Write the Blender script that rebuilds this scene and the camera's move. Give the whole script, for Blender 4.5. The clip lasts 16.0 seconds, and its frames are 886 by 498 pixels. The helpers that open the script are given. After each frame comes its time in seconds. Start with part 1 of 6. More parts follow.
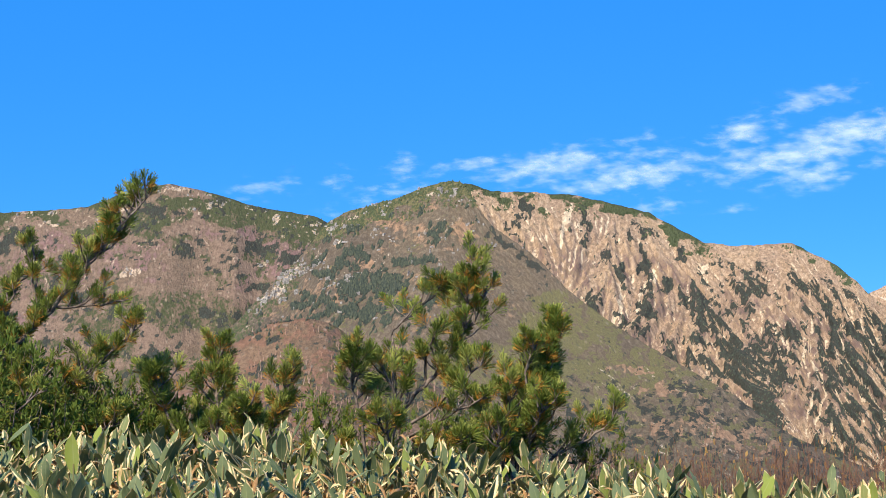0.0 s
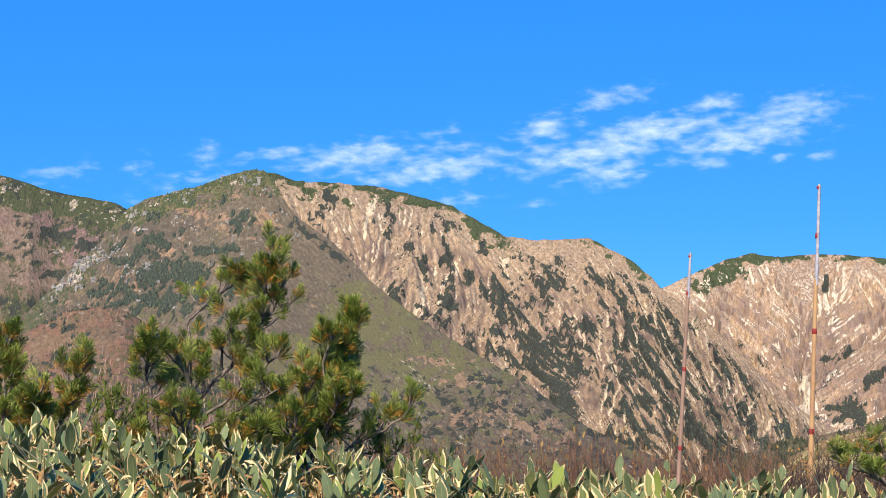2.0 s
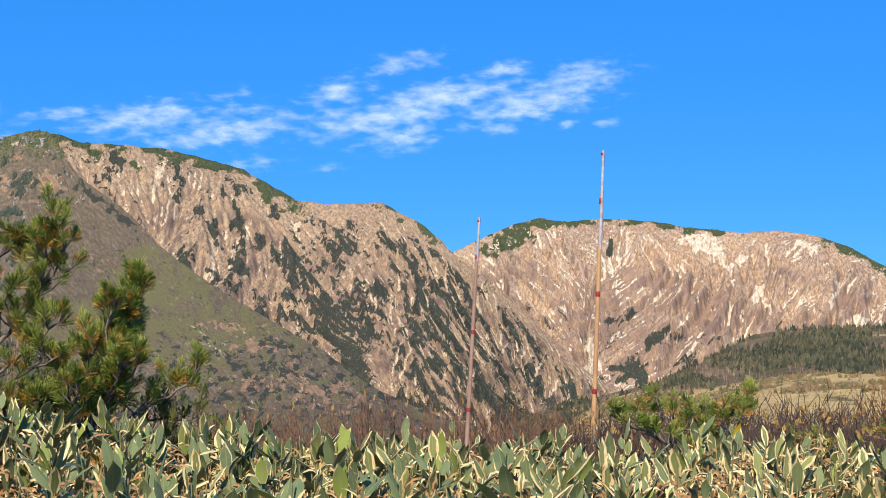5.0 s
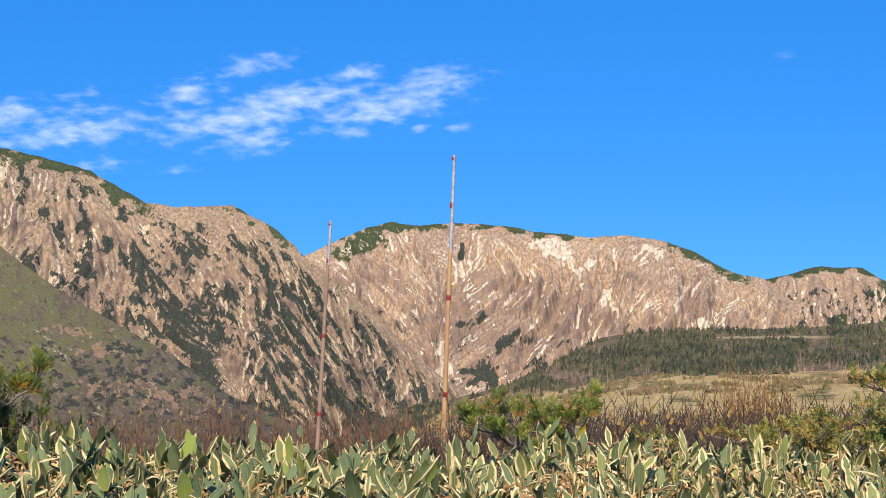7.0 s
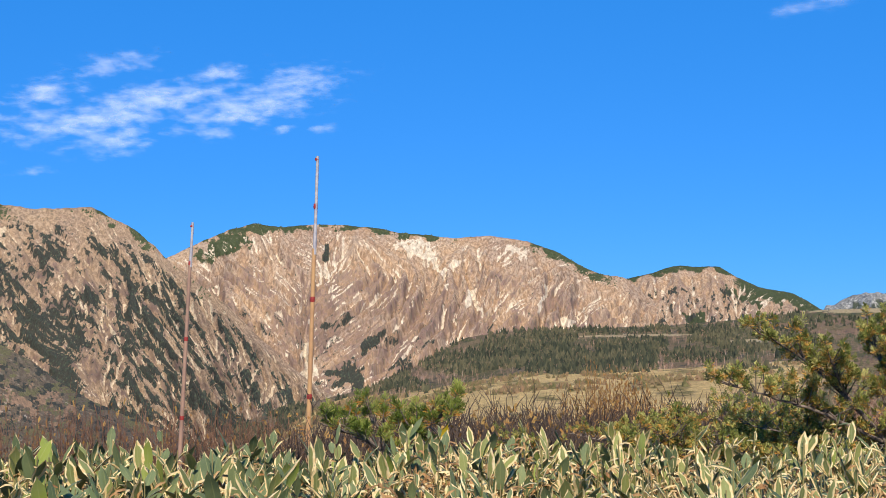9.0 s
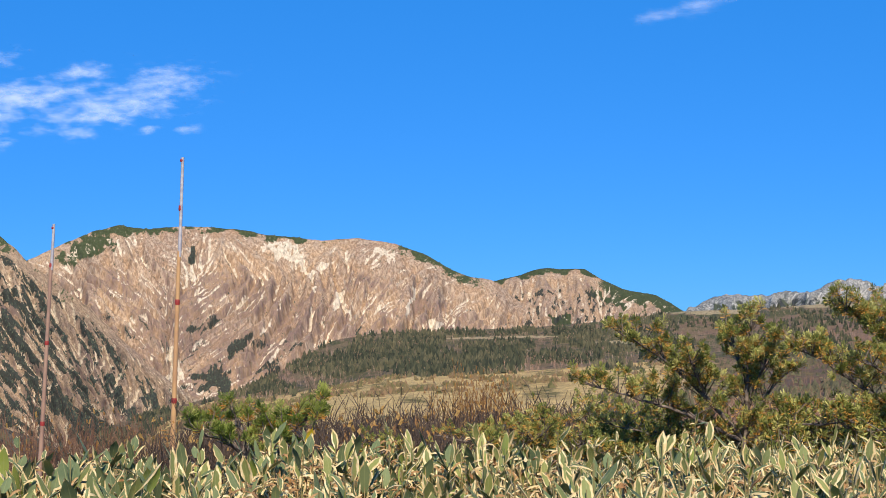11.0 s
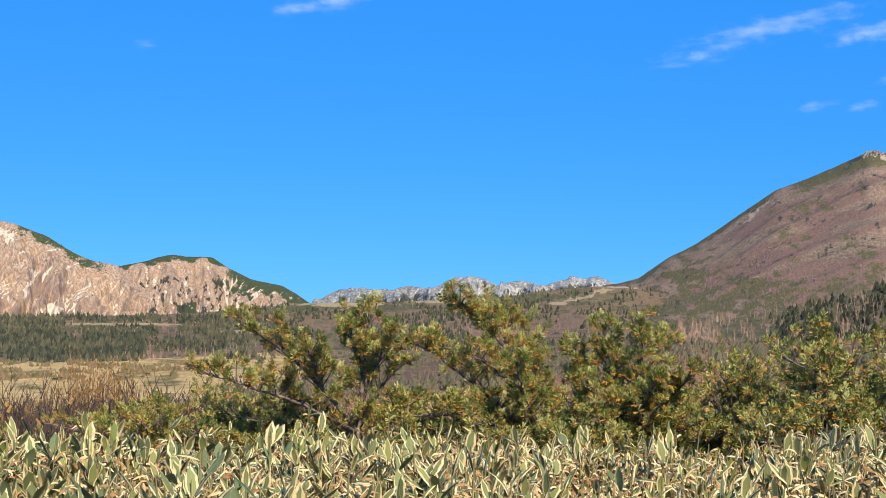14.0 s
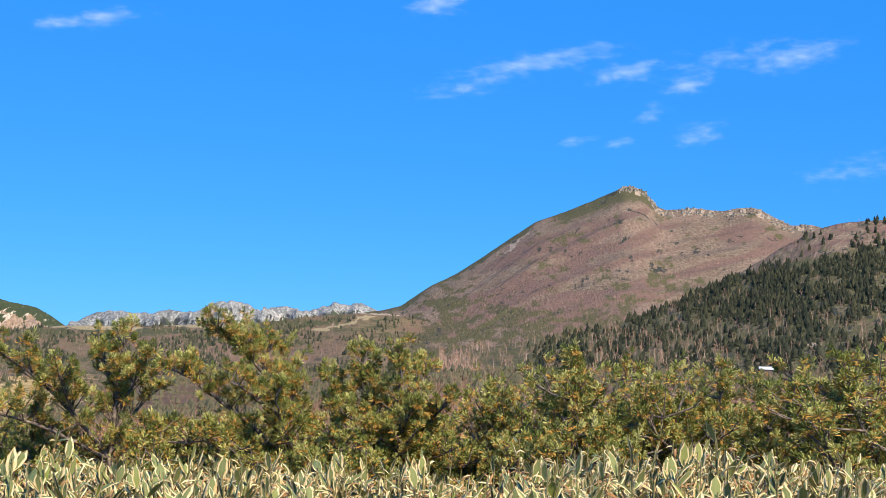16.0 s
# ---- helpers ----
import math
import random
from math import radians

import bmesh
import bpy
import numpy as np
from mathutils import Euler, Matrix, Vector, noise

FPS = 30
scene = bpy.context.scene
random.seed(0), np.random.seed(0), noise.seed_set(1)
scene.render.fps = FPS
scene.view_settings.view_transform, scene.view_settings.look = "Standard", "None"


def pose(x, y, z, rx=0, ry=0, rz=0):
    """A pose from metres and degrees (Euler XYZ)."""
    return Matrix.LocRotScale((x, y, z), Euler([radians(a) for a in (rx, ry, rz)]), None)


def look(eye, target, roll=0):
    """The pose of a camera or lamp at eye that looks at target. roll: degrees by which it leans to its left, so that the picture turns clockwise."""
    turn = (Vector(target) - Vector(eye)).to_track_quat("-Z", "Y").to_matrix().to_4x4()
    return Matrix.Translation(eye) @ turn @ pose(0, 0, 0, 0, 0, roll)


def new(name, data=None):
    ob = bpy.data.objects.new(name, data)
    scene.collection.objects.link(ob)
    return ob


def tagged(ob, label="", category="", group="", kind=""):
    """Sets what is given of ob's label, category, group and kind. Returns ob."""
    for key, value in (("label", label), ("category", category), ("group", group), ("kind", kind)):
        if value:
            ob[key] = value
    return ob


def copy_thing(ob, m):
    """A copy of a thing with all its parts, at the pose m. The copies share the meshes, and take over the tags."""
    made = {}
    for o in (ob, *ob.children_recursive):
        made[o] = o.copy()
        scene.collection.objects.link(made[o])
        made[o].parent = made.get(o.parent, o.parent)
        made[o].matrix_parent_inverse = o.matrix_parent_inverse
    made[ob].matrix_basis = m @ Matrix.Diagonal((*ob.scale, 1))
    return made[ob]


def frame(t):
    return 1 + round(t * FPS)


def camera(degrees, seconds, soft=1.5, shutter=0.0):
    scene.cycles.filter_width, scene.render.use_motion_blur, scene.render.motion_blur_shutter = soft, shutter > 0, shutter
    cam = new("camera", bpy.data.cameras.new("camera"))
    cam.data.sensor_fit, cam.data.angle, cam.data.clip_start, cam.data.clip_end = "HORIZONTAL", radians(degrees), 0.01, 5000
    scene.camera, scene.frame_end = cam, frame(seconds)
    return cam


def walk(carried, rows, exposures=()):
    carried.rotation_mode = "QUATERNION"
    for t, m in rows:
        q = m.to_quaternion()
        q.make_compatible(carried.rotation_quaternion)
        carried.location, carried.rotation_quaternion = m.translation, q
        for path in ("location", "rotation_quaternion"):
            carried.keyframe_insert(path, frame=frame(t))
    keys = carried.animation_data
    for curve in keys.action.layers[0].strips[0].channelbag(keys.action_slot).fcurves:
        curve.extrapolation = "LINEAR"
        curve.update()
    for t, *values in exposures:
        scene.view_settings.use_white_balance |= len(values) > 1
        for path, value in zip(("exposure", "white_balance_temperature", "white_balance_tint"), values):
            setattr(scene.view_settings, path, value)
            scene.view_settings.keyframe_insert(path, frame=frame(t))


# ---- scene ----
EYE = 1.65
cam = camera(33.85, 16.0, soft=0.9)
# seconds, yaw, pitch, roll: a camera held before the body and turned to the right, on a small arc
REACH = 0.18
ROWS = [
    (0.0, 0.0, 5.0, 0.3), (0.5, -2.242, 4.888, 0.194), (1.0, -4.619, 4.937, 0.278), (1.5, -6.19, 4.957, 0.521),
    (2.0, -7.754, 4.704, 0.601), (2.5, -9.479, 4.393, 0.459), (3.0, -11.194, 3.981, 0.283), (3.5, -12.751, 3.593, 0.178),
    (6.0, -18.437, 3.364, 0.13), (6.5, -20.152, 3.371, 0.111), (7.0, -21.788, 3.49, -0.09), (7.5, -23.447, 3.537, -0.325),
    (8.0, -24.834, 3.533, -0.403), (8.5, -26.031, 3.503, -0.54), (11.0, -32.308, 3.515, -0.964), (11.5, -34.316, 3.432, -0.842),
    (12.0, -36.521, 3.202, -0.688), (12.5, -38.741, 2.88, -0.482), (13.0, -41.176, 2.44, -0.247), (13.5, -43.804, 2.524, 0.037),
    (14.0, -46.863, 3.067, 0.513), (14.5, -49.69, 3.873, 0.851), (15.0, -51.987, 4.523, 1.017), (15.5, -53.958, 4.389, 1.153),
    (16.0, -56.125, 4.23, 1.166),
]
walk(cam, [(t, pose(0, 0, EYE, 0, 0, yaw) @ pose(0, REACH, 0, 90 + pitch) @ pose(0, 0, 0, 0, 0, roll)) for t, yaw, pitch, roll in ROWS],
     [(0.0, 0.46), (3.5, 0.36), (7.0, 0.23), (8.5, 0.16), (12.0, 0.16), (12.5, 0.21), (13.5, 0.36), (14.5, 0.38), (16.0, 0.43)])

# ---- light: clear autumn noon, sun high behind ----
SUN_AZ, SUN_EL = 205.0, 41.0
world = bpy.data.worlds.new("sky")
scene.world = world
world.use_nodes = True
wn, wl = world.node_tree.nodes, world.node_tree.links
sky = wn.new("ShaderNodeTexSky")
sky.sky_type = 'NISHITA'
sky.sun_disc = False
sky.sun_elevation, sky.sun_rotation = radians(SUN_EL), radians(SUN_AZ)
sky.altitude, sky.air_density, sky.dust_density, sky.ozone_density = 2000, 0.9, 0.1, 3.0
tone = wn.new("ShaderNodeMix")
tone.data_type, tone.blend_type = 'RGBA', 'MULTIPLY'
tone.inputs[0].default_value = 1.0
tone.inputs[7].default_value = (0.36, 0.73, 1.33, 1)
clear = wn.new("ShaderNodeMix")
clear.data_type = 'RGBA'
clear.inputs[0].default_value = 0.55
clear.inputs[7].default_value = (0.08, 3.1, 9.4, 1)
wl.new(sky.outputs[0], tone.inputs[6])
wl.new(tone.outputs[2], clear.inputs[6])
wl.new(clear.outputs[2], wn["Background"].inputs[0])
wn["Background"].inputs[1].default_value = 0.09
sun = new("sun", bpy.data.lights.new("sun", 'SUN'))
sun.data.energy, sun.data.angle, sun.data.color = 5.0, radians(0.5), (1.0, 0.90, 0.76)
sun.matrix_world = look((0, 0, 0), (-math.sin(radians(SUN_AZ)) * math.cos(radians(SUN_EL)), -math.cos(radians(SUN_AZ)) * math.cos(radians(SUN_EL)), -math.sin(radians(SUN_EL))))

# ---- arithmetic: lattice noise, meshes from arrays ----
LATTICE = np.random.RandomState(7).rand(256, 256)


def vnoise(x, y, seed=0):
    x, y = np.asarray(x, float) + seed * 17.31, np.asarray(y, float) + seed * 9.77
    xi, yi = np.floor(x).astype(int), np.floor(y).astype(int)
    fx, fy = x - xi, y - yi
    fx, fy = fx * fx * (3 - 2 * fx), fy * fy * (3 - 2 * fy)
    g = lambda i, j: LATTICE[(xi + i) % 256, (yi + j) % 256]
    return (g(0, 0) * (1 - fx) + g(1, 0) * fx) * (1 - fy) + (g(0, 1) * (1 - fx) + g(1, 1) * fx) * fy


def fbm(x, y, octaves=4, seed=0, gain=0.5):
    total, amp, norm = 0.0, 1.0, 0.0
    for k in range(octaves):
        total = total + amp * vnoise(x * 2.03 ** k, y * 2.03 ** k, seed + k)
        norm, amp = norm + amp, amp * gain
    return total / norm


def ridged(x, y, octaves=3, seed=0):
    total, amp, norm = 0.0, 1.0, 0.0
    for k in range(octaves):
        total = total + amp * (1 - np.abs(2 * vnoise(x * 2.1 ** k, y * 2.1 ** k, seed + k) - 1))
        norm, amp = norm + amp, amp * 0.5
    return total / norm


def step(a, b, x):
    t = np.clip((x - a) / (b - a), 0, 1)
    return t * t * (3 - 2 * t)


def smooth_line(points, at):
    """A soft curve through a few (place, value) points."""
    px, py = zip(*points)
    fine = np.linspace(px[0], px[-1], 900)
    v = np.interp(fine, px, py)
    k = np.hanning(13)
    v = np.convolve(np.pad(v, 6, mode='edge'), k / k.sum(), 'valid')
    return np.interp(at, fine, v)


def mesh_np(name, verts, faces, cover=None, uv=None, smooth=True, loop_uv=None, plain=None):
    """A mesh from arrays: faces is an (n, 3) or (n, 4) array, cover an (n, 4) attribute on points, uv on points too."""
    me = bpy.data.meshes.new(name)
    verts, faces = np.asarray(verts, np.float32), np.asarray(faces, np.int32)
    n, k = faces.shape
    me.vertices.add(len(verts))
    me.vertices.foreach_set("co", verts.ravel())
    me.loops.add(n * k)
    me.loops.foreach_set("vertex_index", faces.ravel())
    me.polygons.add(n)
    me.polygons.foreach_set("loop_start", np.arange(0, n * k, k, dtype=np.int32))
    me.polygons.foreach_set("use_smooth", np.full(n, smooth))
    if cover is not None:
        at = me.attributes.new("cover", 'FLOAT_COLOR', 'POINT')
        at.data.foreach_set("color", np.asarray(cover, np.float32).ravel())
    if uv is not None:
        layer = me.uv_layers.new(name="UVMap")
        layer.data.foreach_set("uv", np.asarray(uv, np.float32)[faces.ravel()].ravel())
    if loop_uv is not None:
        layer = me.uv_layers.new(name="UVMap")
        layer.data.foreach_set("uv", np.asarray(loop_uv, np.float32).ravel())
    if plain is not None:
        layer = me.uv_layers.new(name="Plain")
        layer.data.foreach_set("uv", np.asarray(plain, np.float32)[faces.ravel()].ravel())
    me.update(calc_edges=True)
    me.validate()
    return me


def put(name, me, material, parent=None, label=""):
    ob = new(name, me)
    if material is not None and not me.materials:
        me.materials.append(material)
    if parent is not None:
        ob.parent = parent
    if label:
        tagged(ob, label)
    return ob


def part(name, bm, material, parent, label=""):
    me = bpy.data.meshes.new(name)
    bm.to_mesh(me)
    bm.free()
    return put(name, me, material, parent, label)


def joined(pieces):
    """Joins (verts, faces[, cover[, uv]]) pieces into arrays."""
    off, vs, fs, cs, us = 0, [], [], [], []
    for p in pieces:
        vs.append(p[0]); fs.append(p[1] + off); off += len(p[0])
        if len(p) > 2: cs.append(p[2])
        if len(p) > 3: us.append(p[3])
    return np.concatenate(vs), np.concatenate(fs), (np.concatenate(cs) if cs else None), (np.concatenate(us) if us else None)


def tube(path, radii, sides=6):
    """A tapered round limb along a polyline, as quads; the last ring closes to a thin tip."""
    path, radii = np.asarray(path, float), np.asarray(radii, float)
    d = np.gradient(path, axis=0)
    d /= np.linalg.norm(d, axis=1)[:, None] + 1e-9
    ref = np.where(np.abs(d[:, 2:3]) > 0.9, np.array([[1.0, 0, 0]]), np.array([[0, 0, 1.0]]))
    a = np.cross(d, ref); a /= np.linalg.norm(a, axis=1)[:, None]
    b = np.cross(d, a)
    th = np.linspace(0, 2 * np.pi, sides, endpoint=False)
    ring = a[:, None] * np.cos(th)[None, :, None] + b[:, None] * np.sin(th)[None, :, None]
    v = (path[:, None] + ring * radii[:, None, None]).reshape(-1, 3)
    n = len(path)
    i, j = np.meshgrid(np.arange(n - 1), np.arange(sides), indexing='ij')
    j2 = (j + 1) % sides
    f = np.stack([i * sides + j, i * sides + j2, (i + 1) * sides + j2, (i + 1) * sides + j], -1).reshape(-1, 4)
    return v, f


def polar(az, r, z):
    a = np.radians(az)
    return np.stack([np.sin(a) * r, np.cos(a) * r, z], -1)


# ---- materials ----
def nodes_of(name):
    m = bpy.data.materials.new(name)
    m.use_nodes = True
    t = m.node_tree
    return m, t.nodes, t.links, t.nodes["Principled BSDF"]


def mix(n, l, fac, a, b):
    k = n.new("ShaderNodeMix")
    k.data_type = 'RGBA'
    for sock, v in ((k.inputs[0], fac), (k.inputs[6], a), (k.inputs[7], b)):
        if isinstance(v, tuple): sock.default_value = (*v, 1) if len(v) == 3 else v
        elif isinstance(v, (int, float)): sock.default_value = v
        else: l.new(v, sock)
    return k.outputs[2]


def calc(n, l, op, a, b=None, c=None, clamp=False):
    k = n.new("ShaderNodeMath")
    k.operation, k.use_clamp = op, clamp
    for i, v in enumerate((a, b, c)):
        if v is None: continue
        if isinstance(v, (int, float)): k.inputs[i].default_value = v
        else: l.new(v, k.inputs[i])
    return k.outputs[0]


def ramp(n, l, v, lo, hi, a=0.0, b=1.0):
    k = n.new("ShaderNodeMapRange")
    k.interpolation_type = 'SMOOTHSTEP'
    l.new(v, k.inputs[0])
    for i, x in enumerate((lo, hi, a, b)): k.inputs[i + 1].default_value = x
    return k.outputs[0]


def noise_tex(n, l, vec, scale, detail=4.0, rough=0.55):
    k = n.new("ShaderNodeTexNoise")
    k.inputs["Scale"].default_value, k.inputs["Detail"].default_value, k.inputs["Roughness"].default_value = scale, detail, rough
    l.new(vec, k.inputs["Vector"])
    return k.outputs[0]


def bump(n, l, b, height, strength, dist):
    k = n.new("ShaderNodeBump")
    k.inputs["Strength"].default_value, k.inputs["Distance"].default_value = strength, dist
    l.new(height, k.inputs["Height"])
    l.new(k.outputs[0], b.inputs["Normal"])


def terrain_mat(name, soil, soil2, green, pale, dark, red, streak=0.6, size=1.0, su=11.0, sv=60.0, stones=0.5, flat=True):
    """Mountain ground: soil in two tones, streaked down the slope, with shrub, scree, pine and red scrub cover."""
    m, n, l, b = nodes_of(name)
    pos = n.new("ShaderNodeNewGeometry").outputs["Position"]
    if flat:
        own = n.new("ShaderNodeUVMap"); own.uv_map = "Plain"
        sq = n.new("ShaderNodeMapping"); l.new(own.outputs[0], sq.inputs[0])
        sq.inputs["Scale"].default_value = (1, 0.6, 1)
        pos = sq.outputs[0]
    at = n.new("ShaderNodeAttribute"); at.attribute_name = "cover"
    sep = n.new("ShaderNodeSeparateColor"); l.new(at.outputs["Color"], sep.inputs[0])
    uv = n.new("ShaderNodeUVMap"); uv.uv_map = "UVMap"
    mp = n.new("ShaderNodeMapping"); l.new(uv.outputs[0], mp.inputs[0])
    mp.inputs["Scale"].default_value = (1 / (su * size), 1 / (sv * size), 1)
    big = noise_tex(n, l, pos, 0.006 / size, 4)
    mid = noise_tex(n, l, pos, 0.035 / size, 5, 0.6)
    fine = noise_tex(n, l, pos, 0.16 / size, 4, 0.6)
    grain = noise_tex(n, l, pos, 0.5 / size, 3, 0.6)
    st = noise_tex(n, l, mp.outputs[0], 1.0, 2.5, 0.55)
    st2 = noise_tex(n, l, mp.outputs[0], 2.1, 2, 0.5)
    fold = lambda v, k: calc(n, l, 'SUBTRACT', 1.0, calc(n, l, 'ABSOLUTE', calc(n, l, 'MULTIPLY_ADD', v, k, -0.5 * k)))
    line = calc(n, l, 'MAXIMUM', fold(st, 8.0), calc(n, l, 'MULTIPLY', fold(st2, 6.0), 0.9), clamp=True)
    rib = fold(st, 3.0)
    base = mix(n, l, ramp(n, l, calc(n, l, 'ADD', calc(n, l, 'MULTIPLY', big, 0.6), calc(n, l, 'MULTIPLY', mid, 0.5)), 0.42, 0.68), soil, soil2)
    s_fac = calc(n, l, 'MULTIPLY', ramp(n, l, calc(n, l, 'ADD', line, calc(n, l, 'MULTIPLY', calc(n, l, 'SUBTRACT', grain, 0.5), 0.8)), 0.25, 0.8), streak)
    s_fac = calc(n, l, 'MULTIPLY', s_fac, ramp(n, l, calc(n, l, 'MULTIPLY_ADD', mid, 0.6, calc(n, l, 'MULTIPLY', fine, 0.4)), 0.42, 0.56))
    base = mix(n, l, calc(n, l, 'MULTIPLY', ramp(n, l, rib, 0.55, 0.1), min(1.0, streak)), base, soil2)

    speck = n.new("ShaderNodeTexVoronoi"); speck.inputs["Scale"].default_value = 0.13 / size; l.new(pos, speck.inputs["Vector"])
    spot = ramp(n, l, speck.outputs["Distance"], 0.42, 0.18)
    tint = n.new("ShaderNodeSeparateColor"); l.new(speck.outputs["Color"], tint.inputs[0])
    rough_edge = calc(n, l, 'ADD', calc(n, l, 'MULTIPLY', mid, 0.35), calc(n, l, 'ADD', calc(n, l, 'MULTIPLY', fine, 0.4), calc(n, l, 'MULTIPLY', grain, 0.25)))

    def cover(channel, lo=0.42, hi=0.58, k=1.0):
        return ramp(n, l, calc(n, l, 'ADD', channel, calc(n, l, 'MULTIPLY', calc(n, l, 'SUBTRACT', rough_edge, 0.5), 3.4 * k)), lo, hi)

    c = mix(n, l, s_fac, base, pale)
    c = mix(n, l, cover(at.outputs["Alpha"], 0.3, 0.7), c, mix(n, l, ramp(n, l, grain, 0.35, 0.65), red, tuple(v * 0.6 for v in red)))
    c = mix(n, l, cover(sep.outputs[0], 0.38, 0.62), c, mix(n, l, ramp(n, l, fine, 0.35, 0.65), green, tuple(v * 0.62 for v in green)))
    c = mix(n, l, cover(sep.outputs[1], 0.4, 0.6, 0.55), c, mix(n, l, ramp(n, l, grain, 0.35, 0.7), pale, tuple(v * 0.7 for v in pale)))
    c = mix(n, l, cover(sep.outputs[2], 0.42, 0.55, 1.2), c, mix(n, l, ramp(n, l, grain, 0.35, 0.65), dark, tuple(v * 0.5 for v in dark)))
    c = mix(n, l, ramp(n, l, calc(n, l, 'MULTIPLY_ADD', grain, 0.5, calc(n, l, 'MULTIPLY', fine, 0.5)), 0.43, 0.58, 0.75, 0.0), c, mix(n, l, 0.62, c, (0.05, 0.036, 0.026)))
    bush = calc(n, l, 'MULTIPLY', spot, ramp(n, l, tint.outputs[0], 0.62, 0.7))
    stone = calc(n, l, 'MULTIPLY', spot, calc(n, l, 'MULTIPLY', ramp(n, l, tint.outputs[1], 0.80, 0.86), calc(n, l, 'SUBTRACT', 1.0, cover(sep.outputs[2]), clamp=True)))
    c = mix(n, l, calc(n, l, 'MULTIPLY', bush, 0.55), c, mix(n, l, 0.75, c, dark))
    c = mix(n, l, calc(n, l, 'MULTIPLY', stone, stones), c, pale)
    l.new(c, b.inputs["Base Color"])
    b.inputs["Roughness"].default_value = 0.95
    b.inputs["Specular IOR Level"].default_value = 0.1
    h = calc(n, l, 'ADD', calc(n, l, 'MULTIPLY', fine, 1.0), calc(n, l, 'ADD', calc(n, l, 'MULTIPLY', rib, 0.9 * streak), calc(n, l, 'MULTIPLY', grain, 0.35)))
    bump(n, l, b, h, 0.9, 5.0 * size)
    return m


def plain_mat(name, col, col2, scale, rough=0.8, spec=0.2, rnd=0.0, relief=0.0):
    m, n, l, b = nodes_of(name)
    tc = n.new("ShaderNodeTexCoord").outputs["Object"]
    f = noise_tex(n, l, tc, scale, 5, 0.6)
    fac = ramp(n, l, f, 0.35, 0.65)
    if rnd:
        oi = n.new("ShaderNodeObjectInfo").outputs["Random"]
        fac = calc(n, l, 'ADD', calc(n, l, 'MULTIPLY', fac, 1 - rnd), calc(n, l, 'MULTIPLY', oi, rnd))
    l.new(mix(n, l, fac, col, col2), b.inputs["Base Color"])
    b.inputs["Roughness"].default_value, b.inputs["Specular IOR Level"].default_value = rough, spec
    if relief: bump(n, l, b, f, 0.6, relief)
    return m


def island_mat(name, cols, rough=0.7, spec=0.2, through_light=0.0, attr=True, tuft=False):
    """Foliage: a colour for each leaf or needle by its island, pulled towards the last colour by the cover attribute."""
    m, n, l, b = nodes_of(name)
    g = n.new("ShaderNodeNewGeometry")
    cr = n.new("ShaderNodeValToRGB")
    el = cr.color_ramp.elements
    for i, c in enumerate(cols[:-1]):
        e = el[i] if i < 2 else el.new(1.0)
        e.position, e.color = i / max(1, len(cols) - 2), (*c, 1)
    at = n.new("ShaderNodeAttribute"); at.attribute_name = "cover"
    sep = n.new("ShaderNodeSeparateColor"); l.new(at.outputs["Color"], sep.inputs[0])
    pick = g.outputs["Random Per Island"]
    if tuft: pick = calc(n, l, 'MULTIPLY_ADD', pick, 0.25, calc(n, l, 'MULTIPLY', sep.outputs[1], 0.75))   # each tuft has its own tone
    l.new(pick, cr.inputs[0])
    c = mix(n, l, sep.outputs[0], cr.outputs[0], cols[-1]) if attr else cr.outputs[0]
    l.new(c, b.inputs["Base Color"])
    b.inputs["Roughness"].default_value, b.inputs["Specular IOR Level"].default_value = rough, spec
    if through_light:
        tr = n.new("ShaderNodeBsdfTranslucent"); l.new(c, tr.inputs[0])
        ms = n.new("ShaderNodeMixShader"); ms.inputs[0].default_value = through_light
        l.new(b.outputs[0], ms.inputs[1]); l.new(tr.outputs[0], ms.inputs[2])
        l.new(ms.outputs[0], n["Material Output"].inputs[0])
    return m


